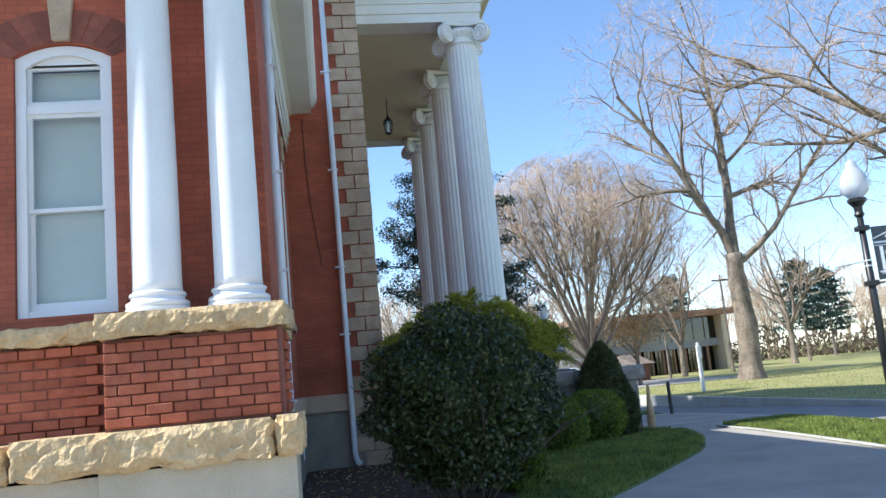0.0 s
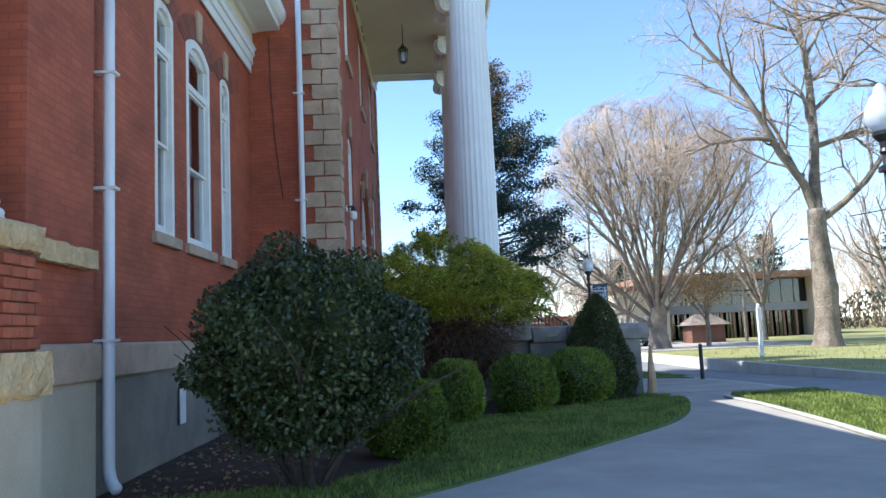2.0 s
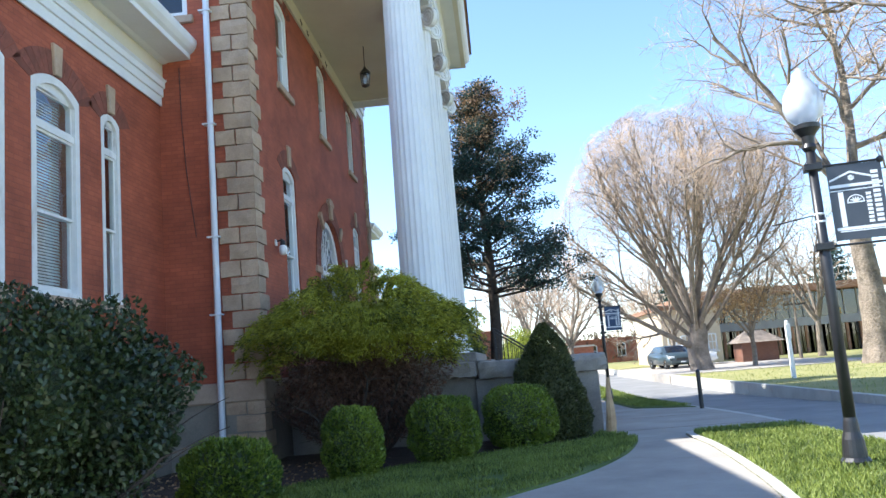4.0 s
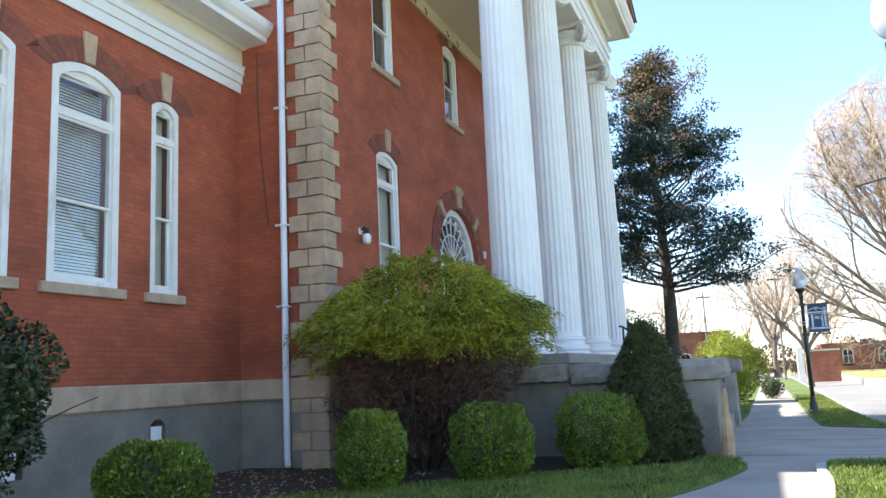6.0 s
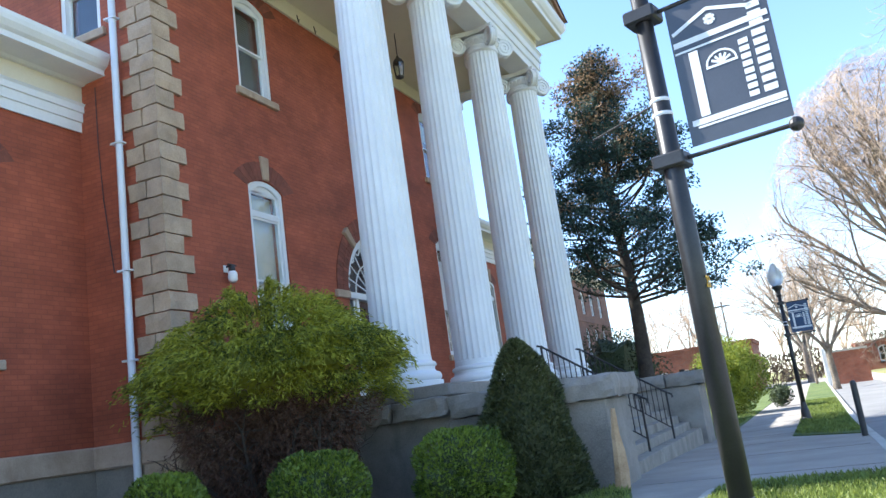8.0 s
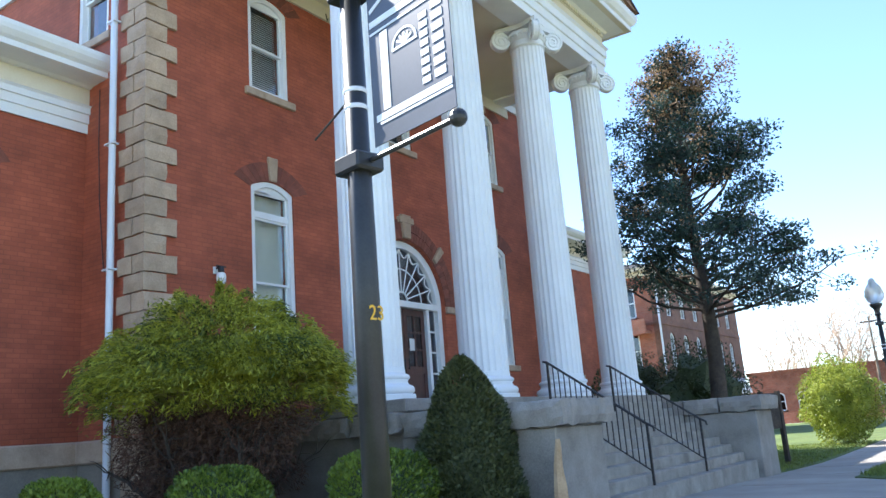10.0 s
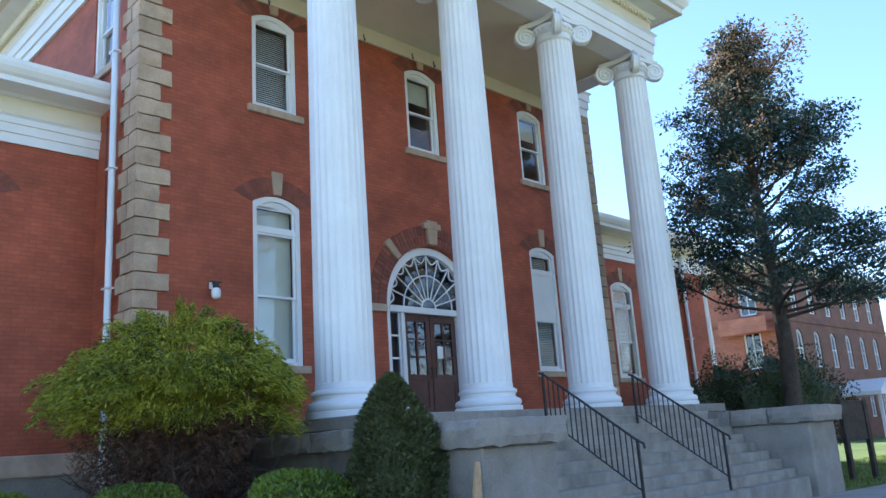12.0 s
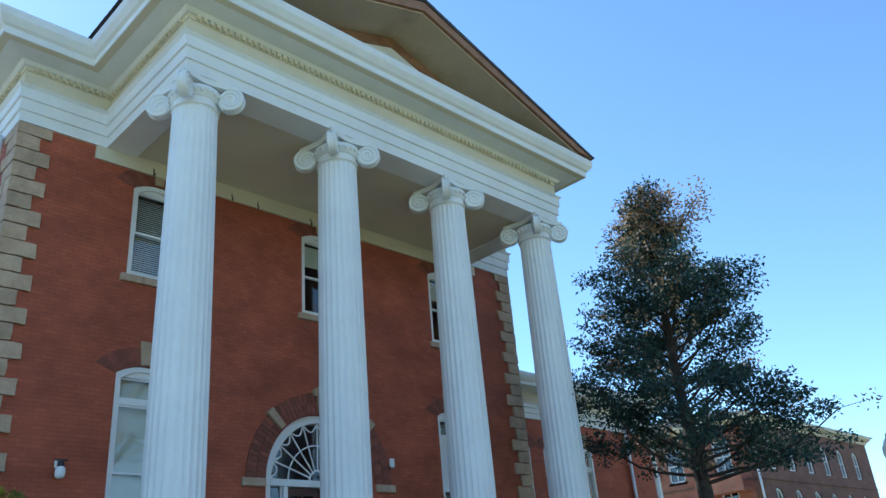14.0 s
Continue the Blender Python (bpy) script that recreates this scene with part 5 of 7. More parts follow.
def bare_tree(x, y, label, trunk_h, trunk_r, limbs, spec, seed, bark=None, twig=None, lean=(0, 0), flare=1.5, group="", dome=None):
    """A leafless tree: flared trunk, given main limbs (start height, direction, length, radius), twigs grown from them."""
    rng = random.Random(seed)
    top = thing("tree", pose(x, y, fall(x, y)), label, "tree", group)
    bark, twig = bark or BARK, twig or TWIG
    bm = bmesh.new()
    n = 14
    rings = []
    for i in range(n + 1):
        t = i / n
        z = -0.15 + (trunk_h + 0.15) * t
        r = trunk_r * (1 + (flare - 1) * math.exp(-t * 9)) * (1 - 0.18 * t) * (1 + (0.16 * math.exp(-((z - 2.9) / 0.5) ** 2) if trunk_r > 0.5 and trunk_h > 4 else 0))
        cx, cy = lean[0] * t + 0.12 * trunk_r * math.sin(t * 7 + seed), lean[1] * t
        rings.append([bm.verts.new((cx + r * (1 + 0.13 * noise.noise(Vector((math.cos(a) * 1.6, math.sin(a) * 1.6, z * 0.9 + seed)))) * math.cos(a),
                                    cy + r * (1 + 0.13 * noise.noise(Vector((math.cos(a) * 1.6, math.sin(a) * 1.6, z * 0.9 + seed)))) * math.sin(a), z)) for a in [2 * math.pi * k / 18 for k in range(18)]])
    for a, b in zip(rings, rings[1:]):
        for k in range(18):
            bm.faces.new((a[k], a[(k + 1) % 18], b[(k + 1) % 18], b[k]))
    bm.faces.new(rings[-1])
    part("trunk", bm, bark, top, smooth=True)
    V, F, T, TF = [], [], [], []
    for h, d, ln, r in limbs:
        t = h / trunk_h
        grow(V, F, T, TF, Vector((lean[0] * t, lean[1] * t, h - r * 0.4)), Vector(d).normalized(), ln, r, 0, spec, rng)
    if dome:
        # the crown's outer twigs gather in a rounded outline
        for pts in (V, T):
            for i, p in enumerate(pts):
                q = Vector((p.x / dome[0], p.y / dome[0], (p.z - dome[2]) / (dome[1] if p.z > dome[2] else dome[2] * 1.25)))
                r = q.length
                lim = 0.86 + 0.07 * noise.noise(Vector((q.x * 3, q.y * 3, q.z * 3)) / max(r, 0.1))
                if r > lim:
                    k = (lim + 0.16 * (1 - math.exp(-(r - lim) / 0.3))) / r
                    pts[i] = Vector((p.x * k, p.y * k, dome[2] + (p.z - dome[2]) * k))
    part("bough", raw_mesh("bough", V, F, bark, True), None, top, "bare limbs")
    part("crown", raw_mesh("crown", T, TF, twig), None, top, "fine leafless twigs")
    return top


# lone old oak on the far lawn
oak_spec = [(8, 0.42, 0.80, 0.10, 0.03), (6, 0.55, 0.8, 0.20, 0.03), (6, 0.55, 0.8, 0.22, 0.03), (5, 0.55, 0.8, 0.25, 0.02), (0, 0, 0, 0.25, 0.0)]
bare_tree(22.5, 41.6, "huge leafless oak with a knotted grey trunk on the sunlit lawn", 6.9, 0.56,
          [(6.5, (-0.22, 0.1, 1), 11.5, 0.25), (6.7, (0.10, -0.1, 1), 12.0, 0.32), (6.3, (0.85, -0.2, 0.80), 9.5, 0.20), (6.75, (0.1, 0.6, 0.9), 8.5, 0.18)],
          oak_spec, 5, BARK_PALE, TWIG)
# its neighbour, whose long limbs reach over the drive
bare_tree(26.0, 25.2, "big leafless oak reaching long limbs over the lawn", 6.0, 0.6,
          [(5.8, (-0.77, 0.60, 0.85), 13.0, 0.24), (5.4, (-0.70, 0.72, 0.5), 10.0, 0.17), (5.9, (-0.2, 0.4, 1.0), 11.0, 0.24), (5.9, (0.3, 0.0, 1.0), 10.0, 0.24), (5.8, (0.6, -0.5, 0.7), 9.0, 0.20)],
          oak_spec, 11, BARK_PALE, TWIG)
# dome-shaped tree with many steep limbs
rt = random.Random(21)
vase = []
for k in range(19):
    a = k * 2.4
    sp = 0.06 + 0.92 * ((k + 0.5) / 19) ** 0.8
    vase.append((1.6 + 0.9 * rt.random(), (math.cos(a) * sp, math.sin(a) * sp, 1.0), 15.5 - 4.6 * sp, 0.13))
vase.append((1.2, (-0.9, -0.2, 0.5), 8.0, 0.17))
vase_spec = [(9, 0.40, 0.45, 0.06, 0.03), (7, 0.52, 0.5, 0.12, 0.04), (6, 0.55, 0.55, 0.18, 0.04), (4, 0.6, 0.6, 0.2, 0.02), (0, 0, 0, 0.2, 0)]
bare_tree(16.4, 50.0, "broad dome-shaped leafless shade tree with steep grey limbs", 2.6, 0.62, vase, vase_spec, 8, BARK, TWIG, flare=1.35, dome=(8.1, 9.6, 5.9))
small_spec = [(6, 0.55, 0.6, 0.12, 0.04), (6, 0.55, 0.65, 0.2, 0.03), (5, 0.55, 0.7, 0.25, 0.02), (0, 0, 0, 0.2, 0)]


def small_tree(x, y, h, seed, label="small leafless tree with spreading pale branches"):
    r = random.Random(seed)
    lm = [(h * 0.22 + 0.1 * k, (math.cos(k * 1.9) * r.uniform(0.3, 0.8), math.sin(k * 1.9) * r.uniform(0.3, 0.8), 1), h * r.uniform(0.55, 0.8), h * 0.012) for k in range(7)]
    return bare_tree(x, y, label, h * 0.3, h * 0.022, lm, small_spec, seed, BARK_PALE, TWIG, group="small bare trees")


small_tree(10.6, 66.0, 9.5, 31)
small_tree(17.5, 62.0, 7.5, 32)
small_tree(9.0, 96.0, 13.0, 33)
small_tree(27.0, 60.0, 10.0, 34)
small_tree(40.0, 66.0, 12.0, 35)
beech = small_tree(19.6, 50.5, 6.5, 36, "small tree still holding dry tan leaves")
rbe = np.random.default_rng(36)
pb, nb = blob_points(3400, (0, 0, 3.7), (2.7, 2.4, 1.25), rbe, 0.8, 0.35, 2.6)
leaves("dry_foliage", pb, nb, 0.15, 0.08, TAN_LEAF, rbe, parent=beech, label="dry tan leaves")


# ragged cedar beside the porch
def cedar(x, y):
    rng = random.Random(77)
    nr = np.random.default_rng(77)
    top = thing("cedar_tree", pose(x, y, fall(x, y)), "ragged dark red cedar with rusty top and see-through gaps", "tree")
    V, F = [], []
    trunk = [Vector((0.15 * math.sin(z * 0.5) + 0.03 * z, 0.1 * math.sin(z * 0.8), z)) for z in np.linspace(-0.1, 11.6, 16)]
    branch_tube(V, F, trunk, 0.26, 0.05, 10)
    tips, rust = [], []
    n = 88
    for k in range(n):
        z = 4.0 + 7.6 * ((k + rng.random() * 0.8) / n) ** 1.12
        t = (z - 4.0) / 7.8
        reach = 3.35 * max(0.0, 1 - t) ** 0.8 * rng.choice((0.5, 0.75, 0.95, 1.1)) + 0.35
        if 9.1 < z < 9.8:
            reach *= 0.6
        a = k * 2.39996 + rng.uniform(-0.4, 0.4)
        reach *= 1 + 0.06 * math.cos(a + 0.6)
        i = min(14, int((z + 0.1) / 11.7 * 15))
        p0 = trunk[i].lerp(trunk[i + 1], 0.5)
        p0.z = z
        d = Vector((math.cos(a), math.sin(a), 0.18 + 0.55 * t))
        pts, dd = wander(p0, d.normalized(), reach, 6, 0.12, 0.05, rng)
        branch_tube(V, F, pts, 0.052 * (1 - 0.5 * t), 0.012, 5)
        for j in range(3, 7):
            m = 1 if j < 4 else 3
            for _ in range(m):
                sd = Vector((rng.gauss(0, 1), rng.gauss(0, 1), rng.gauss(0.18, 0.5))).normalized()
                q = pts[j] + sd * rng.uniform(0.15, 0.62) * min(1, reach / 1.6)
                branch_tube(V, F, [pts[j], q], 0.012, 0.005, 3)
                (rust if (z > 9.0 and rng.random() < 0.75) or rng.random() < 0.07 else tips).append(q)
    # a stray shoot at the top
    pts, _ = wander(Vector((0.3, 0, 10.0)), Vector((0.85, -0.1, 0.65)), 2.0, 6, 0.08, 0.02, rng)
    branch_tube(V, F, pts, 0.03, 0.008, 5)
    rust += [p + Vector((rng.gauss(0, 0.2), rng.gauss(0, 0.2), rng.gauss(0, 0.16))) for p in pts[2:] for _ in range(3)]
    part("trunk", raw_mesh("trunk", V, F, BARK_DARK, True), None, top, "dark trunk and limbs")
    for nm, pl, mt, per, lab in (("crown", tips, CEDAR, 84, "blue-green scaly sprays"), ("crown", rust, CEDAR_RUST, 32, "rusty dying sprays")):
        c = np.repeat(np.array([tuple(p) for p in pl]), per, axis=0)
        o = np.clip(nr.normal(0, 1, c.shape), -1.7, 1.7) * np.array([0.19, 0.19, 0.11])
        leaves(nm, c + o, o * 2.5, 0.11, 0.055, mt, nr, spread=0.5, parent=top, label=lab)
    return top


cedar(4.85, 32.2)


# shrubs
def boxwood(x, y, rx, rz, seed, cz=None):
    rng = np.random.default_rng(seed)
    cz = rz * 0.98 if cz is None else cz
    t = thing("boxwood_bush", pose(x, y, 0.02), "clipped rounded boxwood bush with bright small leaves", "bush", "clipped boxwood bushes")
    # added core; its dark conifer green paints in the bush's inner shade
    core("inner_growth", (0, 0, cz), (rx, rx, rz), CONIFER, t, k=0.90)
    p, n = blob_points(11000, (0, 0, 0), (1, 1, 1), rng, 0.16, 0.09, 2.6)
    q = (np.hypot(p[:, 0], p[:, 1]) ** 3.2 + np.abs(p[:, 2]) ** 3.2) ** (1 / 3.2)
    rad = np.linalg.norm(p, axis=1)
    p = p * (rad / q)[:, None] * np.array((rx, rx, rz)) + np.array((0, 0, cz))
    ok = p[:, 2] > 0.02
    leaves("foliage", p[ok], n[ok] + np.array((0, 0, 0.6)), 0.055, 0.028, BOXWOOD, rng, parent=t, spread=0.6)
    bm = bmesh.new()
    for k in range(5):
        rod(bm, (0.05 * math.cos(k), 0.05 * math.sin(k), -0.05), (0.18 * math.cos(k * 1.3), 0.18 * math.sin(k * 1.3), cz * 0.6), 0.02, 6, 0.012)
    part("stem", bm, BARK_DARK, t)
    return t


boxwood(2.24, 11.65, 0.52, 0.45, 1)
boxwood(2.97, 14.75, 0.44, 0.50, 2)
boxwood(4.2, 15.87, 0.56, 0.50, 3)
boxwood(5.42, 17.2, 0.62, 0.52, 4)


def holly(x, y):
    rng = np.random.default_rng(9)
    r = random.Random(9)
    t = thing("holly_bush", pose(x, y, 0.0), "large dark rounded holly bush on bare stems in the bed", "bush")
    # added core again, the shaded inside put into its dark green
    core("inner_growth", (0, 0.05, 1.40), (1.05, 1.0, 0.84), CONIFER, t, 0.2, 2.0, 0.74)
    p, n = blob_points(25000, (0, 0.05, 1.40), (1.08, 1.06, 0.94), rng, 0.30, 0.20, 2.3, 0.45)
    leaves("foliage", p, n, 0.062, 0.036, HOLLY, rng, parent=t, spread=0.9)
    p, n = blob_points(5200, (0.05, 0.0, 0.92), (0.86, 0.84, 0.66), rng, 0.5, 0.25, 2.0, 0.38)
    leaves("low_foliage", p, n, 0.06, 0.036, HOLLY, rng, parent=t)
    V, F = [], []
    for k in range(11):
        a = k * 2.4
        pts, d = wander(Vector((0.10 * math.cos(a), 0.10 * math.sin(a), -0.05)), Vector((math.cos(a) * 0.5, math.sin(a) * 0.5, 1)).normalized(), 1.5, 6, 0.13, 0.02, r)
        branch_tube(V, F, pts, 0.028, 0.012, 6)
        for q in pts[2:]:
            e, _ = wander(q, (d + Vector((r.gauss(0, 0.7), r.gauss(0, 0.7), 0))).normalized(), 0.6, 3, 0.15, 0.0, r)
            branch_tube(V, F, e, 0.01, 0.004, 4)
    part("stem", raw_mesh("stem", V, F, BARK_DARK, True), None, t, "tangled dark brown stems")
    return t


holly(1.38, 9.68)


def golden_cypress(x, y):
    rng = np.random.default_rng(12)
    r = random.Random(12)
    t = thing("golden_cypress_bush", pose(x, y, 0.0), "spreading golden-green thread cypress with a flat layered top", "bush")
    core("inner_growth", (0, 0, 2.2), (1.65, 1.15, 0.62), CYPRESS, t, 0.2, 2.0, 0.78)
    C, N = [], []
    V, F = [], []
    for k in range(430):
        a, u = r.uniform(0, 2 * math.pi), r.random() ** 0.5
        if k < 300:
            base = Vector((math.cos(a) * u * 1.72, math.sin(a) * u * 1.25, 1.98 + (1 - u ** 1.5) * 1.02))
        else:
            base = Vector((math.cos(a) * r.uniform(1.3, 1.78), math.sin(a) * r.uniform(0.9, 1.35), r.uniform(1.62, 2.3)))
        base += Vector((r.gauss(0, 0.07), r.gauss(0, 0.07), r.gauss(0, 0.06)))
        out = Vector((base.x / 1.7, base.y / 1.25, 0.25)).normalized()
        m = 140
        s = rng.random(m) ** 0.8
        tuft = r.gauss(0, 0.085)
        fan = rng.normal(0, 0.35, m)
        side = np.array((-out.y, out.x, 0))
        pos = np.array(base) + np.outer(s * 0.42, np.array(out)) + np.outer(fan * s * 0.6, side)
        pos[:, 2] += tuft + 0.13 * np.sin(s * 2.6) - 0.20 * s ** 2 + rng.normal(0, 0.035, m)
        C.append(pos)
        dirs = np.tile(np.array(out), (m, 1))
        dirs[:, 2] += 0.55 - 1.5 * s
        N.append(dirs)
    leaves("foliage", np.concatenate(C), np.concatenate(N), 0.095, 0.017, CYPRESS, rng, parent=t, spread=0.42)
    p, n = blob_points(24000, (0, 0, 1.30), (1.42, 1.0, 0.98), rng, 0.85, 0.25, 2.0, 0.22)
    leaves("dead_underside", p, n, 0.14, 0.013, DEAD_SPRAY, rng, parent=t, droop=0.6)
    for k in range(14):
        a = k * 2.4
        pts, d = wander(Vector((0.12 * math.cos(a), 0.10 * math.sin(a), -0.05)), Vector((math.cos(a) * 0.75, math.sin(a) * 0.5, 1)).normalized(), 1.65, 6, 0.14, 0.0, r)
        branch_tube(V, F, pts, 0.045, 0.015, 6)
        for q in pts[2:]:
            for _ in range(3):
                e, _ = wander(q, (d + Vector((r.gauss(0, 0.9), r.gauss(0, 0.9), r.gauss(0, 0.3)))).normalized(), 0.38, 3, 0.2, 0.0, r)
                branch_tube(V, F, e, 0.010, 0.004, 4)
    part("stem", raw_mesh("stem", V, F, BARK_DARK, True), None, t, "dark bare twiggy stems")
    return t


golden_cypress(2.82, 16.95)


def cone_shrub(x, y, h, r):
    rng = np.random.default_rng(15)
    t = thing("cone_evergreen", pose(x, y, 0.0), "dark cone-shaped dwarf spruce leaning against the stair wall", "bush")
    bm = bmesh.new()
    prof = [(r * 0.55 * (1 - 0.2), 0.02)] + [(r * 0.74 * (1 - (k / 10) ** 2.4) ** 0.8 + 0.01, 0.15 + (h - 0.40) * k / 10) for k in range(11)]
    lathe(bm, prof, 20)
    part("inner_growth", bm, SPRUCE, t)
    n = 22000
    u = rng.random(n) ** 1.25
    a = rng.uniform(0, 2 * math.pi, n)
    rr = (r * (1 - u ** 2.4) ** 0.8 + 0.03) * (1 - 0.16 * rng.random(n)) * (1 + 0.10 * np.sin(a * 3 + u * 9) + 0.05 * np.sin(a * 7 - u * 21))
    p = np.stack([rr * np.cos(a), rr * np.sin(a), 0.03 + u * h], 1)
    d = np.stack([np.cos(a), np.sin(a), np.full(n, 0.6)], 1)
    leaves("foliage", p, d, 0.075, 0.026, SPRUCE, rng, parent=t, spread=0.5)
    return t


cone_shrub(6.0, 18.15, 2.08, 0.66)


def loose_bush(x, y, r, rz, material, count, label, seed, size=0.09):
    rng = np.random.default_rng(seed)
    t = thing("bush", pose(x, y, fall(x, y)), label, "bush")
    # added filler core, dark green for inner shade except in the yellow bush
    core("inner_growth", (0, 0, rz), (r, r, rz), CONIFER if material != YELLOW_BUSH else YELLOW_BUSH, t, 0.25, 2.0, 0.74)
    p, n = blob_points(count, (0, 0, rz * 0.98), (r, r, rz), rng, 0.3, 0.2, 2.4, 0.03)
    leaves("foliage", p, n, size, size * 0.55, material, rng, parent=t)
    return t


loose_bush(6.35, 43.0, 1.45, 1.6, YELLOW_BUSH, 15000, "bright yellow-green rounded bush by the path", 41)
loose_bush(8.0, 46.0, 0.5, 0.5, CONIFER, 1200, "small dark green bush by the path", 42)
loose_bush(1.6, 33.2, 1.15, 1.45, CONIFER, 7000, "dark evergreen bush before the north wing", 43)
loose_bush(3.2, 36.2, 1.75, 1.9, CONIFER, 9000, "tall dark broadleaf bush behind the cedar", 44)
loose_bush(1.0, 37.0, 1.2, 1.9, CONIFER, 6000, "dark evergreen bush before the north wing", 45)


# grass blades
def inside(poly, p):
    x, y = p[:, 0], p[:, 1]
    c = np.zeros(len(p), bool)
    q = np.array(poly)
    for (x0, y0), (x1, y1) in zip(q, np.roll(q, -1, 0)):
        m = ((y0 > y) != (y1 > y)) & (x < (x1 - x0) * (y - y0) / (y1 - y0 + 1e-12) + x0)
        c ^= m
    return c


def blades(name, poly, count, height, seed, label, z=0.02, thin=None):
    rng = np.random.default_rng(seed)
    q = np.array(poly)
    p = rng.uniform(q.min(0), q.max(0), (count * 3, 2))
    p = p[inside(poly, p)]
    if thin is not None:
        keep = np.array([noise.noise(Vector((a * 0.7, b * 0.7, seed))) + noise.noise(Vector((a * 2.3, b * 2.3, seed))) * 0.5 > thin for a, b in p])
        p = p[keep]
    p = p[:count]
    n = len(p)
    h = height * rng.uniform(0.5, 1.35, n)
    c = np.column_stack([p, z + h * 0.42 + np.array([fall(a, b) for a, b in p])])
    d = np.column_stack([rng.normal(0, 0.45, n), rng.normal(0, 0.45, n), np.ones(n)])
    ob = leaves(name, c, d, height, height * 0.16, GRASS, rng, spread=0.12, label=label)
    return tagged(ob, label, "grass", kind="stuff")


blades("grass_bed", [(0.2, 7.5), *lawn_edge[6:], (6.6, 17.5), (5.8, 16.9), (4.6, 16.3), (3.3, 15.3), (2.0, 14.1), (1.9, 12.5), (2.3, 10.9), (1.6, 9.9), (0.4, 9.6), (-0.5, 9.2), (-0.4, 7.6)], 40000, 0.085, 51, "short shaded lawn grass in the bed", thin=-0.42)
blades("grass_strip", [(8.0, 8.5), *[(x + 0.13, y) for x, y in strip if y > 8.5], (10.15, 17.7), (10.15, 8.5)], 34000, 0.085, 52, "sunlit grass of the strip beside the drive")
blades("grass_strip_north", [(8.9, 26.9), (10.15, 25.2), (10.15, 48), (8.9, 48)], 12000, 0.10, 53, "grass of the strip further along")
blades("grass_north", [(7.0, 29.5), (7.2, 44), (3.0, 44), (2.5, 30.8)], 12000, 0.10, 54, "grass beyond the porch")
blades("grass_far", [(13.95, 16), (34, 16), (34, 46), (13.95, 46)], 9000, 0.10, 55, "grass of the far lawn", z=-0.02)
# leaf litter on the bed
rl = np.random.default_rng(60)
pp = np.column_stack([rl.uniform(-0.6, 4.0, 1500), rl.uniform(8.6, 17.0, 1500), np.full(1500, 0.035)])
pp = pp[pp[:, 0] < 0.4 + (pp[:, 1] - 8.6) * 0.35]
tagged(leaves("leaf_litter", pp, np.tile((1.0, 0.3, 0.05), (len(pp), 1)), 0.055, 0.04, CEDAR_RUST, rl, spread=0.35), "dry brown leaves scattered on bare earth", "leaves", kind="stuff")


# far woods: one grey-brown band of bare crowns and some evergreens
def far_woods():
    rng = random.Random(90)
    T, TF = [], []
    spec = [(6, 0.5, 0.5, 0.1, 0.04), (5, 0.55, 0.6, 0.2, 0.03), (0, 0, 0, 0.2, 0)]
    global spec_min
    spec_min = 0.035
    spots = [(rng.uniform(-40, 140), rng.uniform(118, 150)) for _ in range(60)] + [(rng.uniform(70, 120), rng.uniform(10, 118)) for _ in range(40)]
    for x, y in spots:
        h = rng.uniform(8, 15)
        V, F = [], []
        branch_tube(T, TF, [Vector((x, y, -0.3)), Vector((x, y, h * 0.5))], 0.22, 0.14, 4)
        for k in range(7):
            a = k * 2.4
            grow(V, F, T, TF, Vector((x, y, h * (0.22 + 0.03 * k))), Vector((math.cos(a) * 0.45, math.sin(a) * 0.45, 1)).normalized(), h * 0.62, 0.10, 0, spec, rng)
        off = len(T)
        T.extend(V)
        TF.extend(tuple(i + off for i in q) for q in F)
    spec_min = 0.009
    return tagged(part("far_woods", raw_mesh("far_woods", T, TF, TWIG), None), "distant grey-brown bare woods round the campus", "trees", kind="stuff")


far_woods()
# low brown thicket and gardens at the edge of the view
rk = np.random.default_rng(93)
ang = rk.uniform(-0.25, 1.75, 32000)
dist = rk.uniform(104, 122, 32000)
hh = np.array([2.2 + 2.6 * (noise.noise(Vector((a * 22, 3.0, 1.0))) + 0.4) for a in ang])
cc = np.column_stack([np.sin(ang) * dist + 5, np.cos(ang) * dist, np.abs(rk.random(32000) ** 1.3 * hh)])
tagged(leaves("far_thicket", cc, np.tile((0.0, 0.0, 1.0), (32000, 1)), 0.75, 0.22, DEAD_HEDGE, rk, spread=0.6), "distant brown hedges and gardens round the lawn", "hedge", kind="stuff")


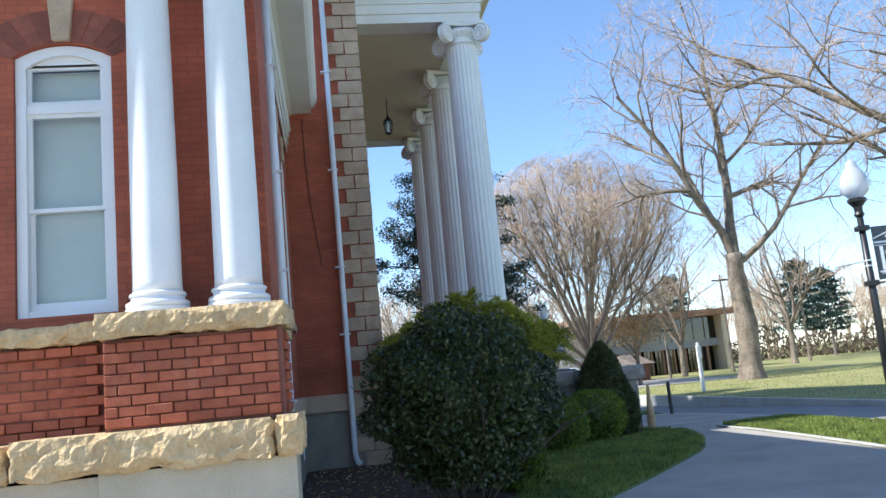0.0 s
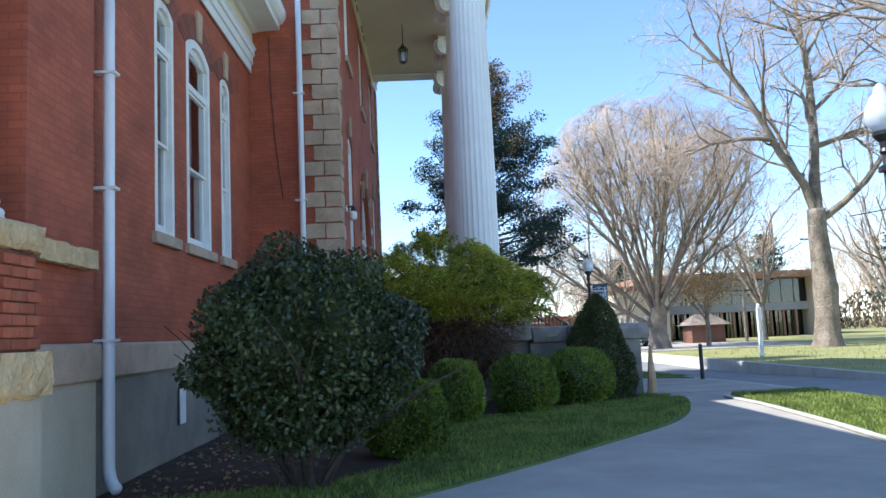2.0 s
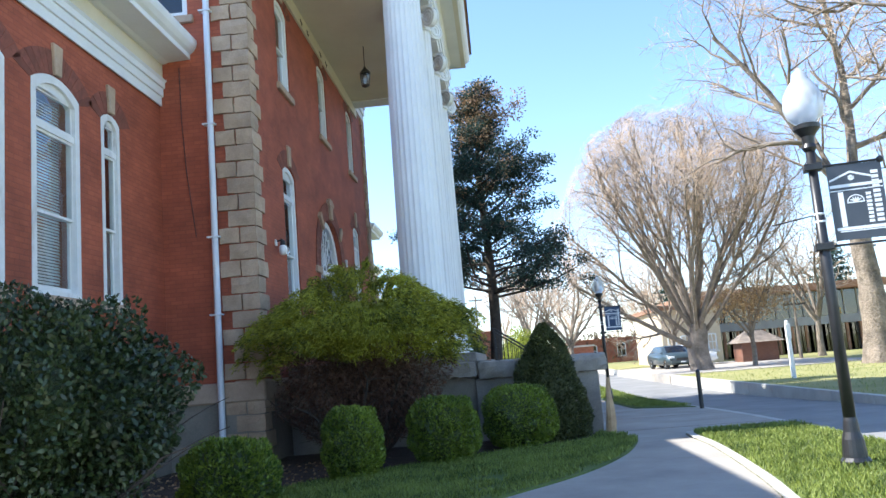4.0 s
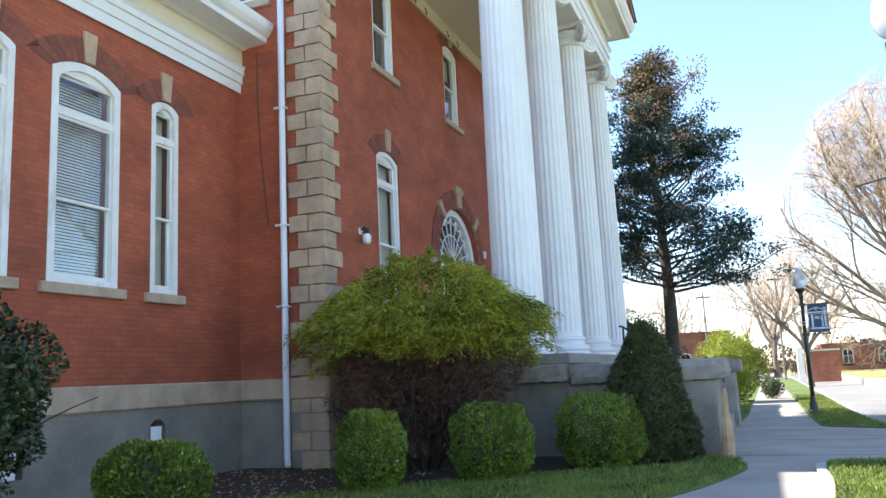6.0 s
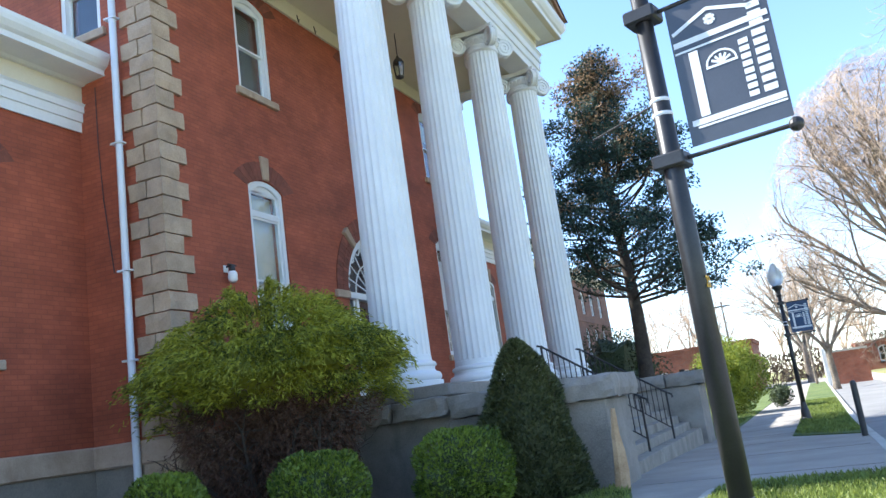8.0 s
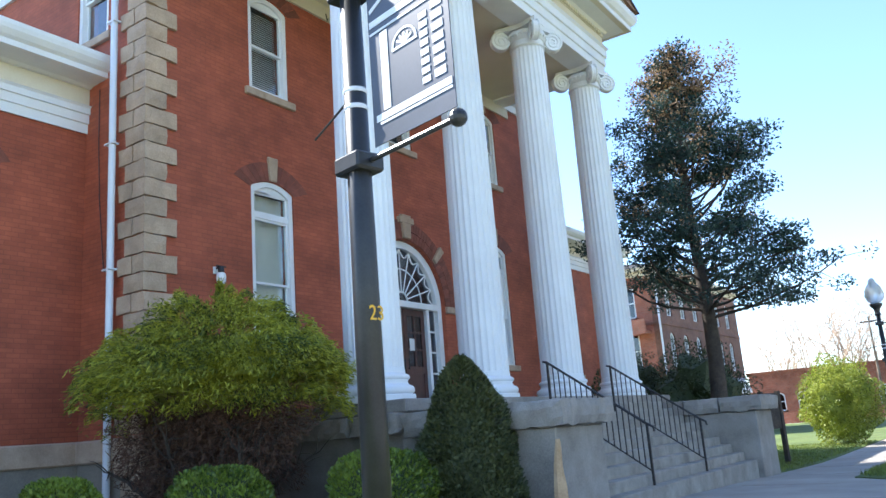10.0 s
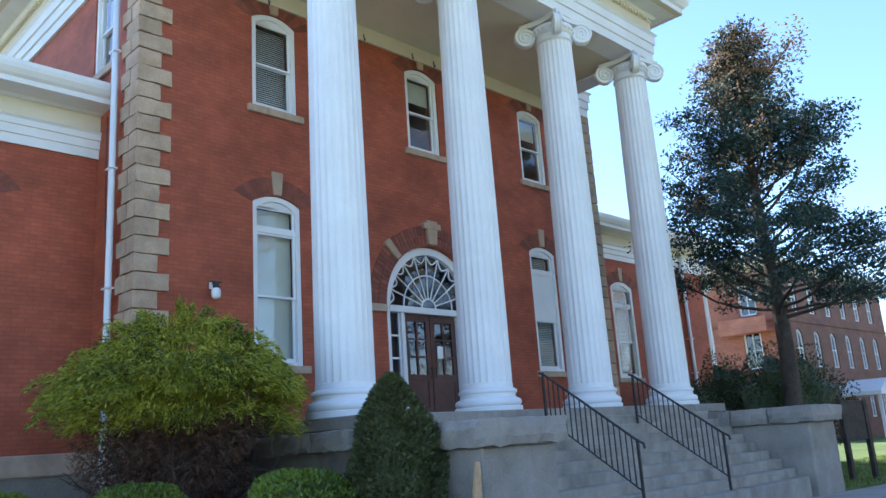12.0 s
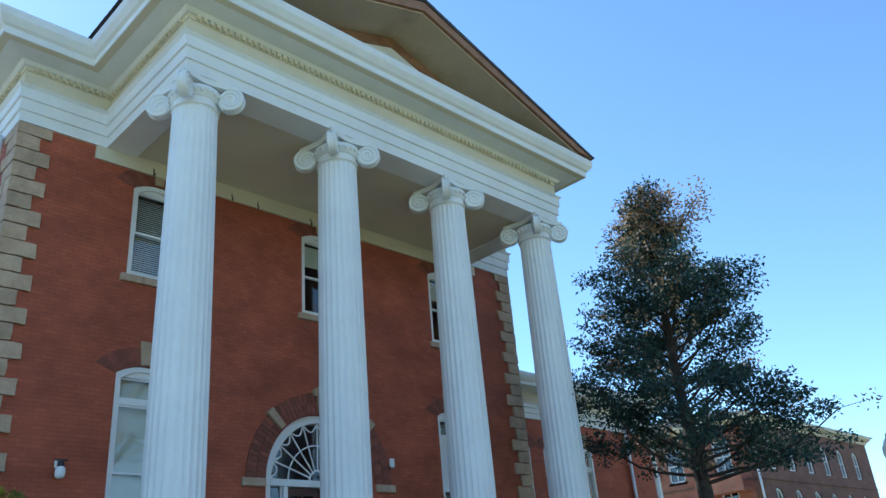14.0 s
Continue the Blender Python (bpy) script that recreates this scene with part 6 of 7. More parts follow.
def pine(x, y, h, seed):
    rng = random.Random(seed)
    nr = np.random.default_rng(seed)
    t = thing("pine_tree", pose(x, y, -0.05), "tall dark pine with layered flat branches", "tree", "pines")
    V, F = [], []
    branch_tube(V, F, [Vector((0, 0, 0)), Vector((0.1, 0, h * 0.5)), Vector((0, 0, h))], h * 0.018, 0.04, 8)
    cs = []
    for k in range(34):
        z = h * (0.28 + 0.7 * k / 34)
        a = k * 2.4
        ln = h * 0.26 * (1 - (z / h) ** 2.2) * rng.uniform(0.55, 1.15) + 0.4
        q = Vector((math.cos(a) * ln, math.sin(a) * ln, z + 0.1 * ln))
        branch_tube(V, F, [Vector((0, 0, z)), q], 0.06, 0.02, 4)
        for s in np.linspace(0.35, 1, 6):
            cs.append((q.x * s, q.y * s, z + 0.1 * ln * s + 0.1))
    part("trunk", raw_mesh("trunk", V, F, BARK, True), None, t)
    c = np.repeat(np.array(cs), 34, axis=0)
    o = nr.normal(0, 1, c.shape) * np.array([0.5, 0.5, 0.16]) * h / 12
    leaves("crown", c + o, o, 0.34, 0.14, CEDAR, nr, parent=t, spread=0.6)


pine(49.0, 78.0, 10.5, 71)
pine(56.0, 84.0, 10.0, 72)
pine(24.5, 92.0, 9.0, 73)
pine(44.0, 98.0, 12.0, 74)


# ---------------- gutters, lamps, rails ----------------
def downspout(x, y, z0, z1, out, straps, label):
    t = thing("downspout", pose(x, y, 0), label, "downspout", "downspouts")
    bm = bmesh.new()
    o = Vector(out)
    pts = [Vector((0, 0, z1)), Vector((0, 0, (z0 + z1) / 2)), Vector((0, 0, z0 + 0.30))]
    pts += [Vector((0, 0, z0 + 0.22)) + o * 0.02, Vector((0, 0, z0 + 0.15)) + o * 0.07, Vector((0, 0, z0 + 0.10)) + o * 0.15, Vector((0, 0, z0 + 0.08)) + o * 0.24]
    tube(bm, pts, 0.058, 14)
    part("pipe", bm, GUTTER, t, "white metal pipe", smooth=True)
    for z in straps:
        part("strap", boxes((-0.13, 0.09, -0.066, 0.066, z - 0.014, z + 0.014)), GUTTER, t)
    return t


downspout(-0.60, 9.93, 0.02, 7.45, (0.55, -0.6, 0), (1.52, 3.05, 4.25, 5.6), "white round downspout with an angled shoe beside the end bay")
downspout(0.27, 17.05, 0.02, 10.3, (0.35, -0.5, 0), (2.7, 4.1, 6.2, 8.4), "white round downspout running up the red brick corner")
downspout(-0.58, mirror(9.74), 0.02, 7.45, (0.55, 0.6, 0), (1.52, 3.05, 4.25, 5.6), "white round downspout on the north wing")
cbl = thing("wall_cable", pose(-0.22, MY0 - 0.012, 0), "thin loose cable down the red brick return wall", "cable")
part("cable", tube(bmesh.new(), [(-0.12, 0, 7.4), (-0.10, -0.01, 6.4), (-0.04, -0.012, 5.4), (0.05, -0.006, 4.6), (0.10, 0, 4.15)], 0.009, 6), DOOR_WOOD, cbl)
# foundation vent doors
for c, w, s, t, r in vents:
    v = thing("foundation_vent", EAST(WX + 0.04) @ pose(c, 0, 0), "small arched foundation opening with a white metal flap", "vent", "foundation vents")
    part("flap", boxes((-0.20, 0.03, -0.05, -0.03, s + 0.01, t - 0.10), bevel=0.008), WHITE_WORN, v)
    part("grille", boxes(*[(-0.15 + k * 0.05, -0.14 + k * 0.05, 0.20, 0.22, s, t - 0.02) for k in range(7)]), IRON, v)

# floodlight on the front wall
fl = thing("wall_floodlight", EAST(FX) @ pose(18.56, 0, 4.06), "small white jar light on a dark bracket on the brick wall", "wall light")
part("back_plate", boxes((-0.055, 0.055, -0.03, 0.0, 0.03, 0.15), bevel=0.008), WHITE, fl)
bm = rod(bmesh.new(), (0, -0.03, 0.12), (0, -0.15, 0.135), 0.018)
rod(bm, (-0.10, -0.15, 0.135), (0.10, -0.15, 0.135), 0.016)
part("arm", bm, IRON, fl)
part("hood", lathe(bmesh.new(), [(0.02, 0.13), (0.045, 0.12), (0.055, 0.06), (0.05, 0.02)], 16), IRON, fl, "dark collar", m=pose(0, -0.15, 0))
part("lamp_head", lathe(bmesh.new(), [(0.048, 0.03), (0.075, 0.0), (0.082, -0.06), (0.075, -0.13), (0.045, -0.165)], 18), WHITE, fl, "white jar-shaped lamp", smooth=True, m=pose(0, -0.15, 0))
bx = thing("wall_siren_box", EAST(FX) @ pose(MAINW["b"] + 1.9, 0, 4.6), "tiny grey call box on the brick wall", "box")
part("case", boxes((-0.06, 0.06, -0.06, 0, -0.1, 0.1), bevel=0.01), GUTTER, bx)

# hanging lantern of the porch
lt = thing("hanging_lantern", pose(2.18, MID, 9.12), "black iron lantern hanging on a long chain from the porch ceiling", "lantern")
bm = lathe(bmesh.new(), [(0.03, 0), (0.10, 0.03), (0.11, 0.06)], 6)
lathe(bm, [(0.15, 0.40), (0.12, 0.46), (0.04, 0.55), (0.02, 0.60)], 6)
for k in range(6):
    a = math.pi * k / 3
    rod(bm, (0.10 * math.cos(a), 0.10 * math.sin(a), 0.05), (0.14 * math.cos(a), 0.14 * math.sin(a), 0.41), 0.010, 6)
part("cage", bm, IRON, lt)
part("glass", lathe(bmesh.new(), [(0.09, 0.06), (0.125, 0.40)], 6), GLASS, lt)
part("chain", rod(bmesh.new(), (0, 0, 0.60), (0, 0, 1.18), 0.012, 6), IRON, lt)

# dripping brackets along the cream board
for k, dy in enumerate((-3.0, -1.2, -0.55, 0.9, 1.6)):
    h = thing("cable_hook", pose(FX + 0.06, MID + dy - 1.2, 10.03), "small dark cable hook under the cream board", "hook", "cable hooks")
    bm = rod(bmesh.new(), (0.02, 0, 0.12), (0.05, 0, -0.06), 0.012, 6)
    rod(bm, (0.05, 0, -0.06), (0.05, 0.03, 0.02), 0.009, 6)
    part("hook", bm, IRON, h)


def stair_rail(y):
    """Plain iron hand rail down the steps with slim balusters and a scrolled foot."""
    t = thing("stair_rail", pose(0, y, 0), "thin black iron handrail with square balusters on the steps", "railing", "stair rails")
    x0, x1 = 5.08, 6.72
    zt = lambda x: FLOOR + 0.74 - (x - 4.80) * FLOOR / NRISE / TREAD * 0.97
    zl = lambda x: zt(x) - 0.72
    for x in (x0, x1):
        k = max(0, math.ceil((x - 4.75) / TREAD))
        foot = max(0.0, FLOOR * (NRISE - k) / NRISE)
        part("post", boxes((x - 0.018, x + 0.018, -0.018, 0.018, foot - 0.03, zt(x) + 0.02)), IRON, t)
    bm = bmesh.new()
    tube(bm, [(x0 - 0.08, 0, zt(x0) + 0.02), (x0, 0, zt(x0)), ((x0 + x1) / 2, 0, zt((x0 + x1) / 2)), (x1, 0, zt(x1)), (x1 + 0.10, 0, zt(x1) - 0.05), (x1 + 0.11, 0, zt(x1) - 0.12)], 0.02, 8)
    part("handrail", bm, IRON, t)
    part("lower_rail", rod(bmesh.new(), (x0, 0, zl(x0)), (x1, 0, zl(x1)), 0.013, 6), IRON, t)
    n = 17
    for k in range(1, n):
        x = x0 + (x1 - x0) * k / n
        part("baluster", boxes((x - 0.008, x + 0.008, -0.008, 0.008, zl(x), zt(x))), IRON, t)
    return t


for y in (22.25, 24.95):
    stair_rail(y)


# street lamps
OPAL = bpy.data.materials.new("opal_globe")
OPAL.use_nodes = True
OPAL.node_tree.nodes["Principled BSDF"].inputs["Base Color"].default_value = (0.82, 0.84, 0.86, 1)
OPAL.node_tree.nodes["Principled BSDF"].inputs["Roughness"].default_value = 0.12
OPAL.node_tree.nodes["Principled BSDF"].inputs["Transmission Weight"].default_value = 0.55
BANNER = surface("banner_dark_cloth", (0.012, 0.014, 0.022), (0.03, 0.034, 0.05), 3, 120, 0.38, 0.1, 0.002)
BANNER.node_tree.nodes["Principled BSDF"].inputs["Specular IOR Level"].default_value = 1.0
BANNER_BLUE = surface("banner_blue_cloth", (0.02, 0.045, 0.11), (0.04, 0.08, 0.17), 3, 120, 0.5, 0.1, 0.002)
PRINT = surface("banner_print_white", (0.70, 0.72, 0.75), (0.80, 0.82, 0.84), 4, 120, 0.5, 0.0)
YELLOW = surface("yellow_number", (0.70, 0.40, 0.03), (0.80, 0.48, 0.05), 9, 120, 0.5, 0.0)


def banner_art(parent, cloth, w, z0, z1):
    """Dark banner; its printed building and lettering stand as plain white shapes on both faces."""
    b = part("banner", boxes((0.14, 0.14 + w, -0.003, 0.003, z0, z1)), cloth, parent, "dark cloth banner printed with a white gabled front")
    h = z1 - z0
    for s in (-1, 1):
        bm = bmesh.new()
        ya, yb = sorted((s * 0.0035, s * 0.006))

        def bar(xa, za, xb, zb, t):
            d = Vector((xb - xa, 0, zb - za))
            n = Vector((-d.z, 0, d.x)).normalized() * t / 2
            p = [Vector((0.14 + xa * w, 0, z0 + za * h)), Vector((0.14 + xb * w, 0, z0 + zb * h))]
            q = [p[0] + n, p[1] + n, p[1] - n, p[0] - n]
            f = [bm.verts.new((v.x, y, v.z)) for y in (ya, yb) for v in q]
            for idx in ((0, 1, 2, 3), (4, 7, 6, 5), (0, 4, 5, 1), (1, 5, 6, 2), (2, 6, 7, 3), (3, 7, 4, 0)):
                bm.faces.new([f[i] for i in idx])

        bar(0.03, 0.80, 0.42, 0.90, 0.022)
        bar(0.42, 0.90, 0.86, 0.80, 0.022)
        bar(0.02, 0.72, 0.98, 0.72, 0.035)
        bar(0.02, 0.66, 0.98, 0.66, 0.012)
        bar(0.20, 0.18, 0.20, 0.64, 0.055)
        bar(0.05, 0.15, 0.98, 0.15, 0.035)
        bar(0.10, 0.115, 0.98, 0.115, 0.012)
        bar(0.30, 0.49, 0.62, 0.49, 0.014)
        for k in range(8):
            a, c = math.pi * k / 8, math.pi * (k + 1) / 8
            bar(0.46 + 0.15 * math.cos(a), 0.50 + 0.085 * math.sin(a), 0.46 + 0.15 * math.cos(c), 0.50 + 0.085 * math.sin(c), 0.012)
        for k in range(1, 6):
            a = math.pi * k / 6
            bar(0.46, 0.50, 0.46 + 0.11 * math.cos(a), 0.50 + 0.06 * math.sin(a), 0.014)
        for k in range(8):
            a, c = math.pi * k / 4, math.pi * (k + 1) / 4
            bar(0.43 + 0.04 * math.cos(a), 0.82 + 0.022 * math.sin(a), 0.43 + 0.04 * math.cos(c), 0.82 + 0.022 * math.sin(c), 0.03)
        # lettering that runs up the side, as plain bars
        for k in range(8):
            bar(0.70, 0.205 + k * 0.052, 0.70, 0.240 + k * 0.052, 0.055)
        for k in range(11):
            bar(0.86, 0.205 + k * 0.064, 0.86, 0.248 + k * 0.064, 0.075)
        part("print", bm, PRINT, b, "white printed emblem and lettering bars")
    return b


def street_lamp(x, y, cloth, number="", turn=0.0):
    t = thing("street_lamp", pose(x, y, fall(x, y), 0, 0, turn), "black street lamp with a white acorn globe and a hanging banner", "street lamp", "street lamps")
    part("base", lathe(bmesh.new(), [(0.165, -0.02), (0.165, 0.08), (0.135, 0.12), (0.115, 0.32), (0.09, 0.40), (0.078, 0.52), (0.069, 0.56)], 20), BLACK, t)
    part("pole", lathe(bmesh.new(), [(0.069, 0.5), (0.063, 2.0), (0.052, 3.75)], 20), BLACK, t, smooth=True)
    part("fitter", lathe(bmesh.new(), [(0.06, 3.66), (0.085, 3.70), (0.065, 3.75), (0.075, 3.84), (0.15, 3.93), (0.155, 3.98), (0.10, 4.0)], 24), BLACK, t, "flared black fitter")
    part("globe", lathe(bmesh.new(), [(0.10, 3.99), (0.20, 4.08), (0.235, 4.20), (0.22, 4.34), (0.15, 4.48), (0.10, 4.54), (0.085, 4.62), (0.03, 4.68)], 28), OPAL, t, "white acorn globe", smooth=True)
    for z in (3.46, 2.51):
        a = boxes((-0.10, 0.10, -0.085, 0.085, z - 0.045, z + 0.045), bevel=0.012)
        br = part("bracket", a, BLACK, t)
        rd = rod(bmesh.new(), (0.08, 0, z), (0.70, 0, z), 0.014, 8)
        ball(rd, (0.72, 0, z), 0.042, 14, 8)
        part("banner_arm", rd, BLACK, br)
    banner_art(t, cloth, 0.58, 2.56, 3.445)
    for z in (2.81, 2.90):
        part("steel_band", lathe(bmesh.new(), [(0.060, z - 0.012), (0.064, z), (0.060, z + 0.012)], 16), GUTTER, t, "bright steel band")
    part("wire_arm", rod(bmesh.new(), (0.0, 0.0, 2.90), (-0.52, 0.10, 2.84), 0.007, 6), IRON, t)
    if number:
        cu = bpy.data.curves.new("number", "FONT")
        cu.body, cu.size, cu.extrude, cu.align_x = number, 0.10, 0.002, "CENTER"
        cu.materials.append(YELLOW)
        n = new("number", cu)
        n.parent = t
        n.matrix_basis = pose(0.0627 * math.cos(radians(8)), 0.0627 * math.sin(radians(8)), 1.73, 90, 0, 98)
        n["label"] = "yellow pole number 23"
    return t


street_lamp(9.06, 12.72, BANNER, "23", -13.0)
street_lamp(9.06, 33.7, BANNER_BLUE, "", 0.0)

# bollard, signs, stake
b = thing("bollard", pose(10.13, 24.2, fall(10.13, 24.2)), "slim black steel bollard at the edge of the drive", "bollard")
part("post", lathe(bmesh.new(), [(0.055, -0.02), (0.055, 0.92), (0.045, 0.96), (0.01, 0.98)], 16), BLACK, b)
sp = thing("signpost", pose(15.75, 33.6, -0.03), "white-painted wooden signpost on the far lawn", "signpost")
part("post", boxes((-0.07, 0.07, -0.07, 0.07, 0, 2.0), bevel=0.01), WHITE_WORN, sp)
part("arm_board", boxes((-0.09, 0.09, -0.10, -0.075, 1.45, 1.98), bevel=0.01), WHITE_WORN, sp)
part("ball_cap", ball(bmesh.new(), (0, 0, 2.06), 0.07, 12, 8), WHITE_WORN, sp)
sg = thing("wooden_sign", pose(6.15, 33.0, fall(6.15, 33.0), 0, 0, 72), "dark weathered wooden notice board on two posts in the grass", "sign")
for dx in (-0.42, 0.42):
    part("post", boxes((dx - 0.06, dx + 0.06, -0.06, 0.06, 0, 1.95), bevel=0.01), BARK_DARK, sg)
part("board", boxes((-0.36, 0.36, -0.03, 0.03, 0.95, 1.9), bevel=0.01), BARK_DARK, sg)
sk = thing("wooden_stake", pose(7.1, 18.33, 0), "split weathered timber stake leaning on the stair wall", "stake")
bm = bmesh.new()
rings = []
for z, r, dx in ((-0.03, 0.105, -0.02), (0.25, 0.10, -0.01), (0.50, 0.085, 0.0), (0.72, 0.062, 0.0), (0.92, 0.045, 0.015), (1.03, 0.03, 0.02)):
    rings.append([bm.verts.new((dx + r * (0.9 + 0.15 * math.sin(k * 2.1 + z * 5)) * math.cos(math.pi * k / 4), 0.0 + r * 0.8 * math.sin(math.pi * k / 4) + 0.02 * z, z)) for k in range(8)])
for a, c in zip(rings, rings[1:]):
    for k in range(8):
        bm.faces.new((a[k], a[(k + 1) % 8], c[(k + 1) % 8], c[k]))
bm.faces.new(rings[-1])
part("timber", bm, STAKE_WOOD, sk)


# ---------------- parked cars ----------------
GLASS_CAR = glass_surface("car_glass", (0.12, 0.14, 0.16))
TYRE = surface("tyre_rubber", (0.012, 0.012, 0.012), (0.03, 0.03, 0.03), 9, 90, 0.85, 0.1, 0.002)
CHROME = surface("car_trim_metal", (0.5, 0.5, 0.52), (0.65, 0.65, 0.67), 3, 60, 0.25, 0.0, metal=1.0)
HEADLIGHT = surface("headlight_lens", (0.6, 0.62, 0.65), (0.75, 0.77, 0.8), 5, 60, 0.15, 0.0)


def car(x, y, turn, paint, label):
    t = thing("car", pose(x, y, 0.006, 0, 0, turn), label, "car", "parked cars")
    L, W = 4.5, 0.90
    side = [(-2.25, 0.42), (-2.20, 0.80), (-1.35, 0.98), (-0.62, 1.46), (0.95, 1.52), (1.75, 1.05), (2.20, 0.98), (2.25, 0.45), (2.05, 0.25), (-2.05, 0.25)]
    bm = bmesh.new()
    cols = []
    for yy, k in ((-W, 0.0), (-W * 0.80, 0.0), (W * 0.80, 0.0), (W, 0.0)):
        cols.append([bm.verts.new((px * (0.97 if abs(yy) == W else 1.0), yy * (0.82 if z > 1.2 else 1.0), z - (0.05 if abs(yy) == W and z > 0.9 else 0))) for px, z in side])
    n = len(side)
    for a, c in zip(cols, cols[1:]):
        for k in range(n):
            bm.faces.new((a[k], a[(k + 1) % n], c[(k + 1) % n], c[k]))
    bm.faces.new(cols[0]), bm.faces.new(cols[-1][::-1])
    bmesh.ops.bevel(bm, geom=list(bm.edges), offset=0.045, segments=2, affect="EDGES")
    part("body", bm, paint, t, smooth=True)
    bm = bmesh.new()
    bm.faces.new([bm.verts.new(p) for p in ((-1.28, -0.68, 1.035), (-1.28, 0.68, 1.035), (-0.66, 0.60, 1.45), (-0.66, -0.60, 1.45))])
    part("windscreen", bm, GLASS_CAR, t)
    for s in (-1, 1):
        bm = bmesh.new()
        bm.faces.new([bm.verts.new(p) for p in ((-1.05, s * 0.875, 1.02), (-0.58, s * 0.79, 1.41), (0.90, s * 0.79, 1.44), (1.45, s * 0.875, 1.04))])
        part("side_window", bm, GLASS_CAR, t)
        part("headlight", boxes((-2.235, -2.10, *sorted((s * 0.52, s * 0.84)), 0.66, 0.80), bevel=0.03), HEADLIGHT, t)
        part("mirror", boxes((-0.98, -0.86, *sorted((s * 0.88, s * 1.02)), 1.0, 1.12), bevel=0.03), paint, t)
        for wx in (-1.38, 1.40):
            w = bmesh.new()
            a = [[w.verts.new((r * math.cos(2 * math.pi * k / 24), yy, r * math.sin(2 * math.pi * k / 24))) for k in range(24)] for r, yy in ((0.20, -0.11), (0.31, -0.11), (0.335, -0.07), (0.335, 0.07), (0.31, 0.11), (0.20, 0.11))]
            for p, q in zip(a, a[1:]):
                for k in range(24):
                    w.faces.new((p[k], p[(k + 1) % 24], q[(k + 1) % 24], q[k]))
            wheel = part("wheel", w, TYRE, t, m=pose(wx, s * 0.80, 0.335))
            part("rim", rod(bmesh.new(), (0, -0.10, 0), (0, 0.10, 0), 0.205, 20), CHROME, wheel)
    part("grille", boxes((-2.25, -2.17, -0.42, 0.42, 0.52, 0.68), bevel=0.02), BLACK, t)
    part("bumper", boxes((-2.28, -2.12, -0.80, 0.80, 0.34, 0.50), bevel=0.04), paint, t)
    part("number_plate", boxes((-2.295, -2.275, -0.16, 0.16, 0.37, 0.47)), WHITE, t)
    return t


PAINT_TEAL = surface("teal_car_paint", (0.03, 0.05, 0.06), (0.05, 0.075, 0.085), 2, 90, 0.3, 0.0, coat=0.8)
PAINT_WHITE = surface("white_car_paint", (0.72, 0.73, 0.74), (0.80, 0.80, 0.81), 2, 90, 0.3, 0.0, coat=0.8)
car(16.4, 58.0, 98, PAINT_TEAL, "dark teal crossover car parked on the pale apron")
car(17.8, 60.5, 165, PAINT_WHITE, "white car parked before the cream building")


# ---------------- buildings round about ----------------
def far_window(parent, m, w, z0, z1, rise, frame_mat=None):
    fr = ring_arch(w, z1 - rise, rise, 0.10, -0.04, 0.06, 10, legs_to=z0)
    box(fr, -w / 2, w / 2, -0.04, 0.06, z0, z0 + 0.09)
    box(fr, -w / 2 + 0.1, w / 2 - 0.1, -0.03, 0.03, (z0 + z1) / 2 - 0.035, (z0 + z1) / 2 + 0.035)
    box(fr, -0.03, 0.03, -0.03, 0.03, z0, z1 - 0.1)
    box(fr, -w / 2 - 0.1, w / 2 + 0.1, -0.12, 0.04, z0 - 0.14, z0 - 0.003)
    wn_ = part("window", fr, frame_mat or WHITE, parent, "white-framed sash window", m=m)
    part("pane", boxes((-w / 2 + 0.06, w / 2 - 0.06, 0.035, 0.05, z0 + 0.04, z1 - 0.08)), GLASS_CAR, wn_)
    return wn_


hb = thing("brick_dormitory", pose(0, 0, fall(0, 60)), "three-storey brown brick building with arched white windows", "building", kind="")
SX, SY, SYE, SH = -6.0, 60.0, 79.0, 10.6
ops_e = [(y, 1.05, z0, z1, 0.35) for y in (62.2, 65.0, 67.8, 70.6, 73.4, 76.2) for z0, z1 in ((1.3, 3.5), (4.6, 6.9), (8.0, 9.9))]
ops_s = [(x, 1.1, z0, z1, 0.02) for x in (-14.5, -11.2, -8.0) for z0, z1 in ((1.3, 3.5), (4.6, 6.9), (7.9, 9.9))]
# east wall carries its shade in the brown brick, south wall its sun in the orange
part("wall", wall_mesh(SY, SYE, 0, SH, 0.4, ops_e), BRICK_SHADE_BROWN, hb, "brown brick wall", m=EAST(SX))
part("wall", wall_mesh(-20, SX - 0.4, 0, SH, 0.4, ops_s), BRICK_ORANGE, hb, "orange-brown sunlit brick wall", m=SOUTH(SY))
part("wall", boxes((-20, SX - 0.4, SYE - 0.4, SYE, 0, SH), (-20.4, -20, SY, SYE, 0, SH)), BRICK_SHADE_BROWN, hb)
part("floor_slab", boxes((-19.9, SX - 0.45, SY + 0.5, SYE - 0.5, 4.0, 4.2), (-19.9, SX - 0.45, SY + 0.5, SYE - 0.5, 7.3, 7.5), (-19.9, SX - 0.45, SY + 0.5, SYE - 0.5, SH - 0.3, SH - 0.05)), ROOM, hb)
bm = bmesh.new()
sweep(bm, [(-0.2, SH), (0.1, SH), (0.18, SH + 0.15), (0.5, SH + 0.3), (0.55, SH + 0.5), (-0.2, SH + 0.55)], [(-20, SY), (SX, SY), (SX, SYE)])
part("cornice", bm, CREAM, hb, "cream cornice")
bm = bmesh.new()
sweep(bm, [(0, 7.35), (0.06, 7.35), (0.06, 7.5), (0, 7.5)], [(-20, SY), (SX, SY), (SX, SYE)])
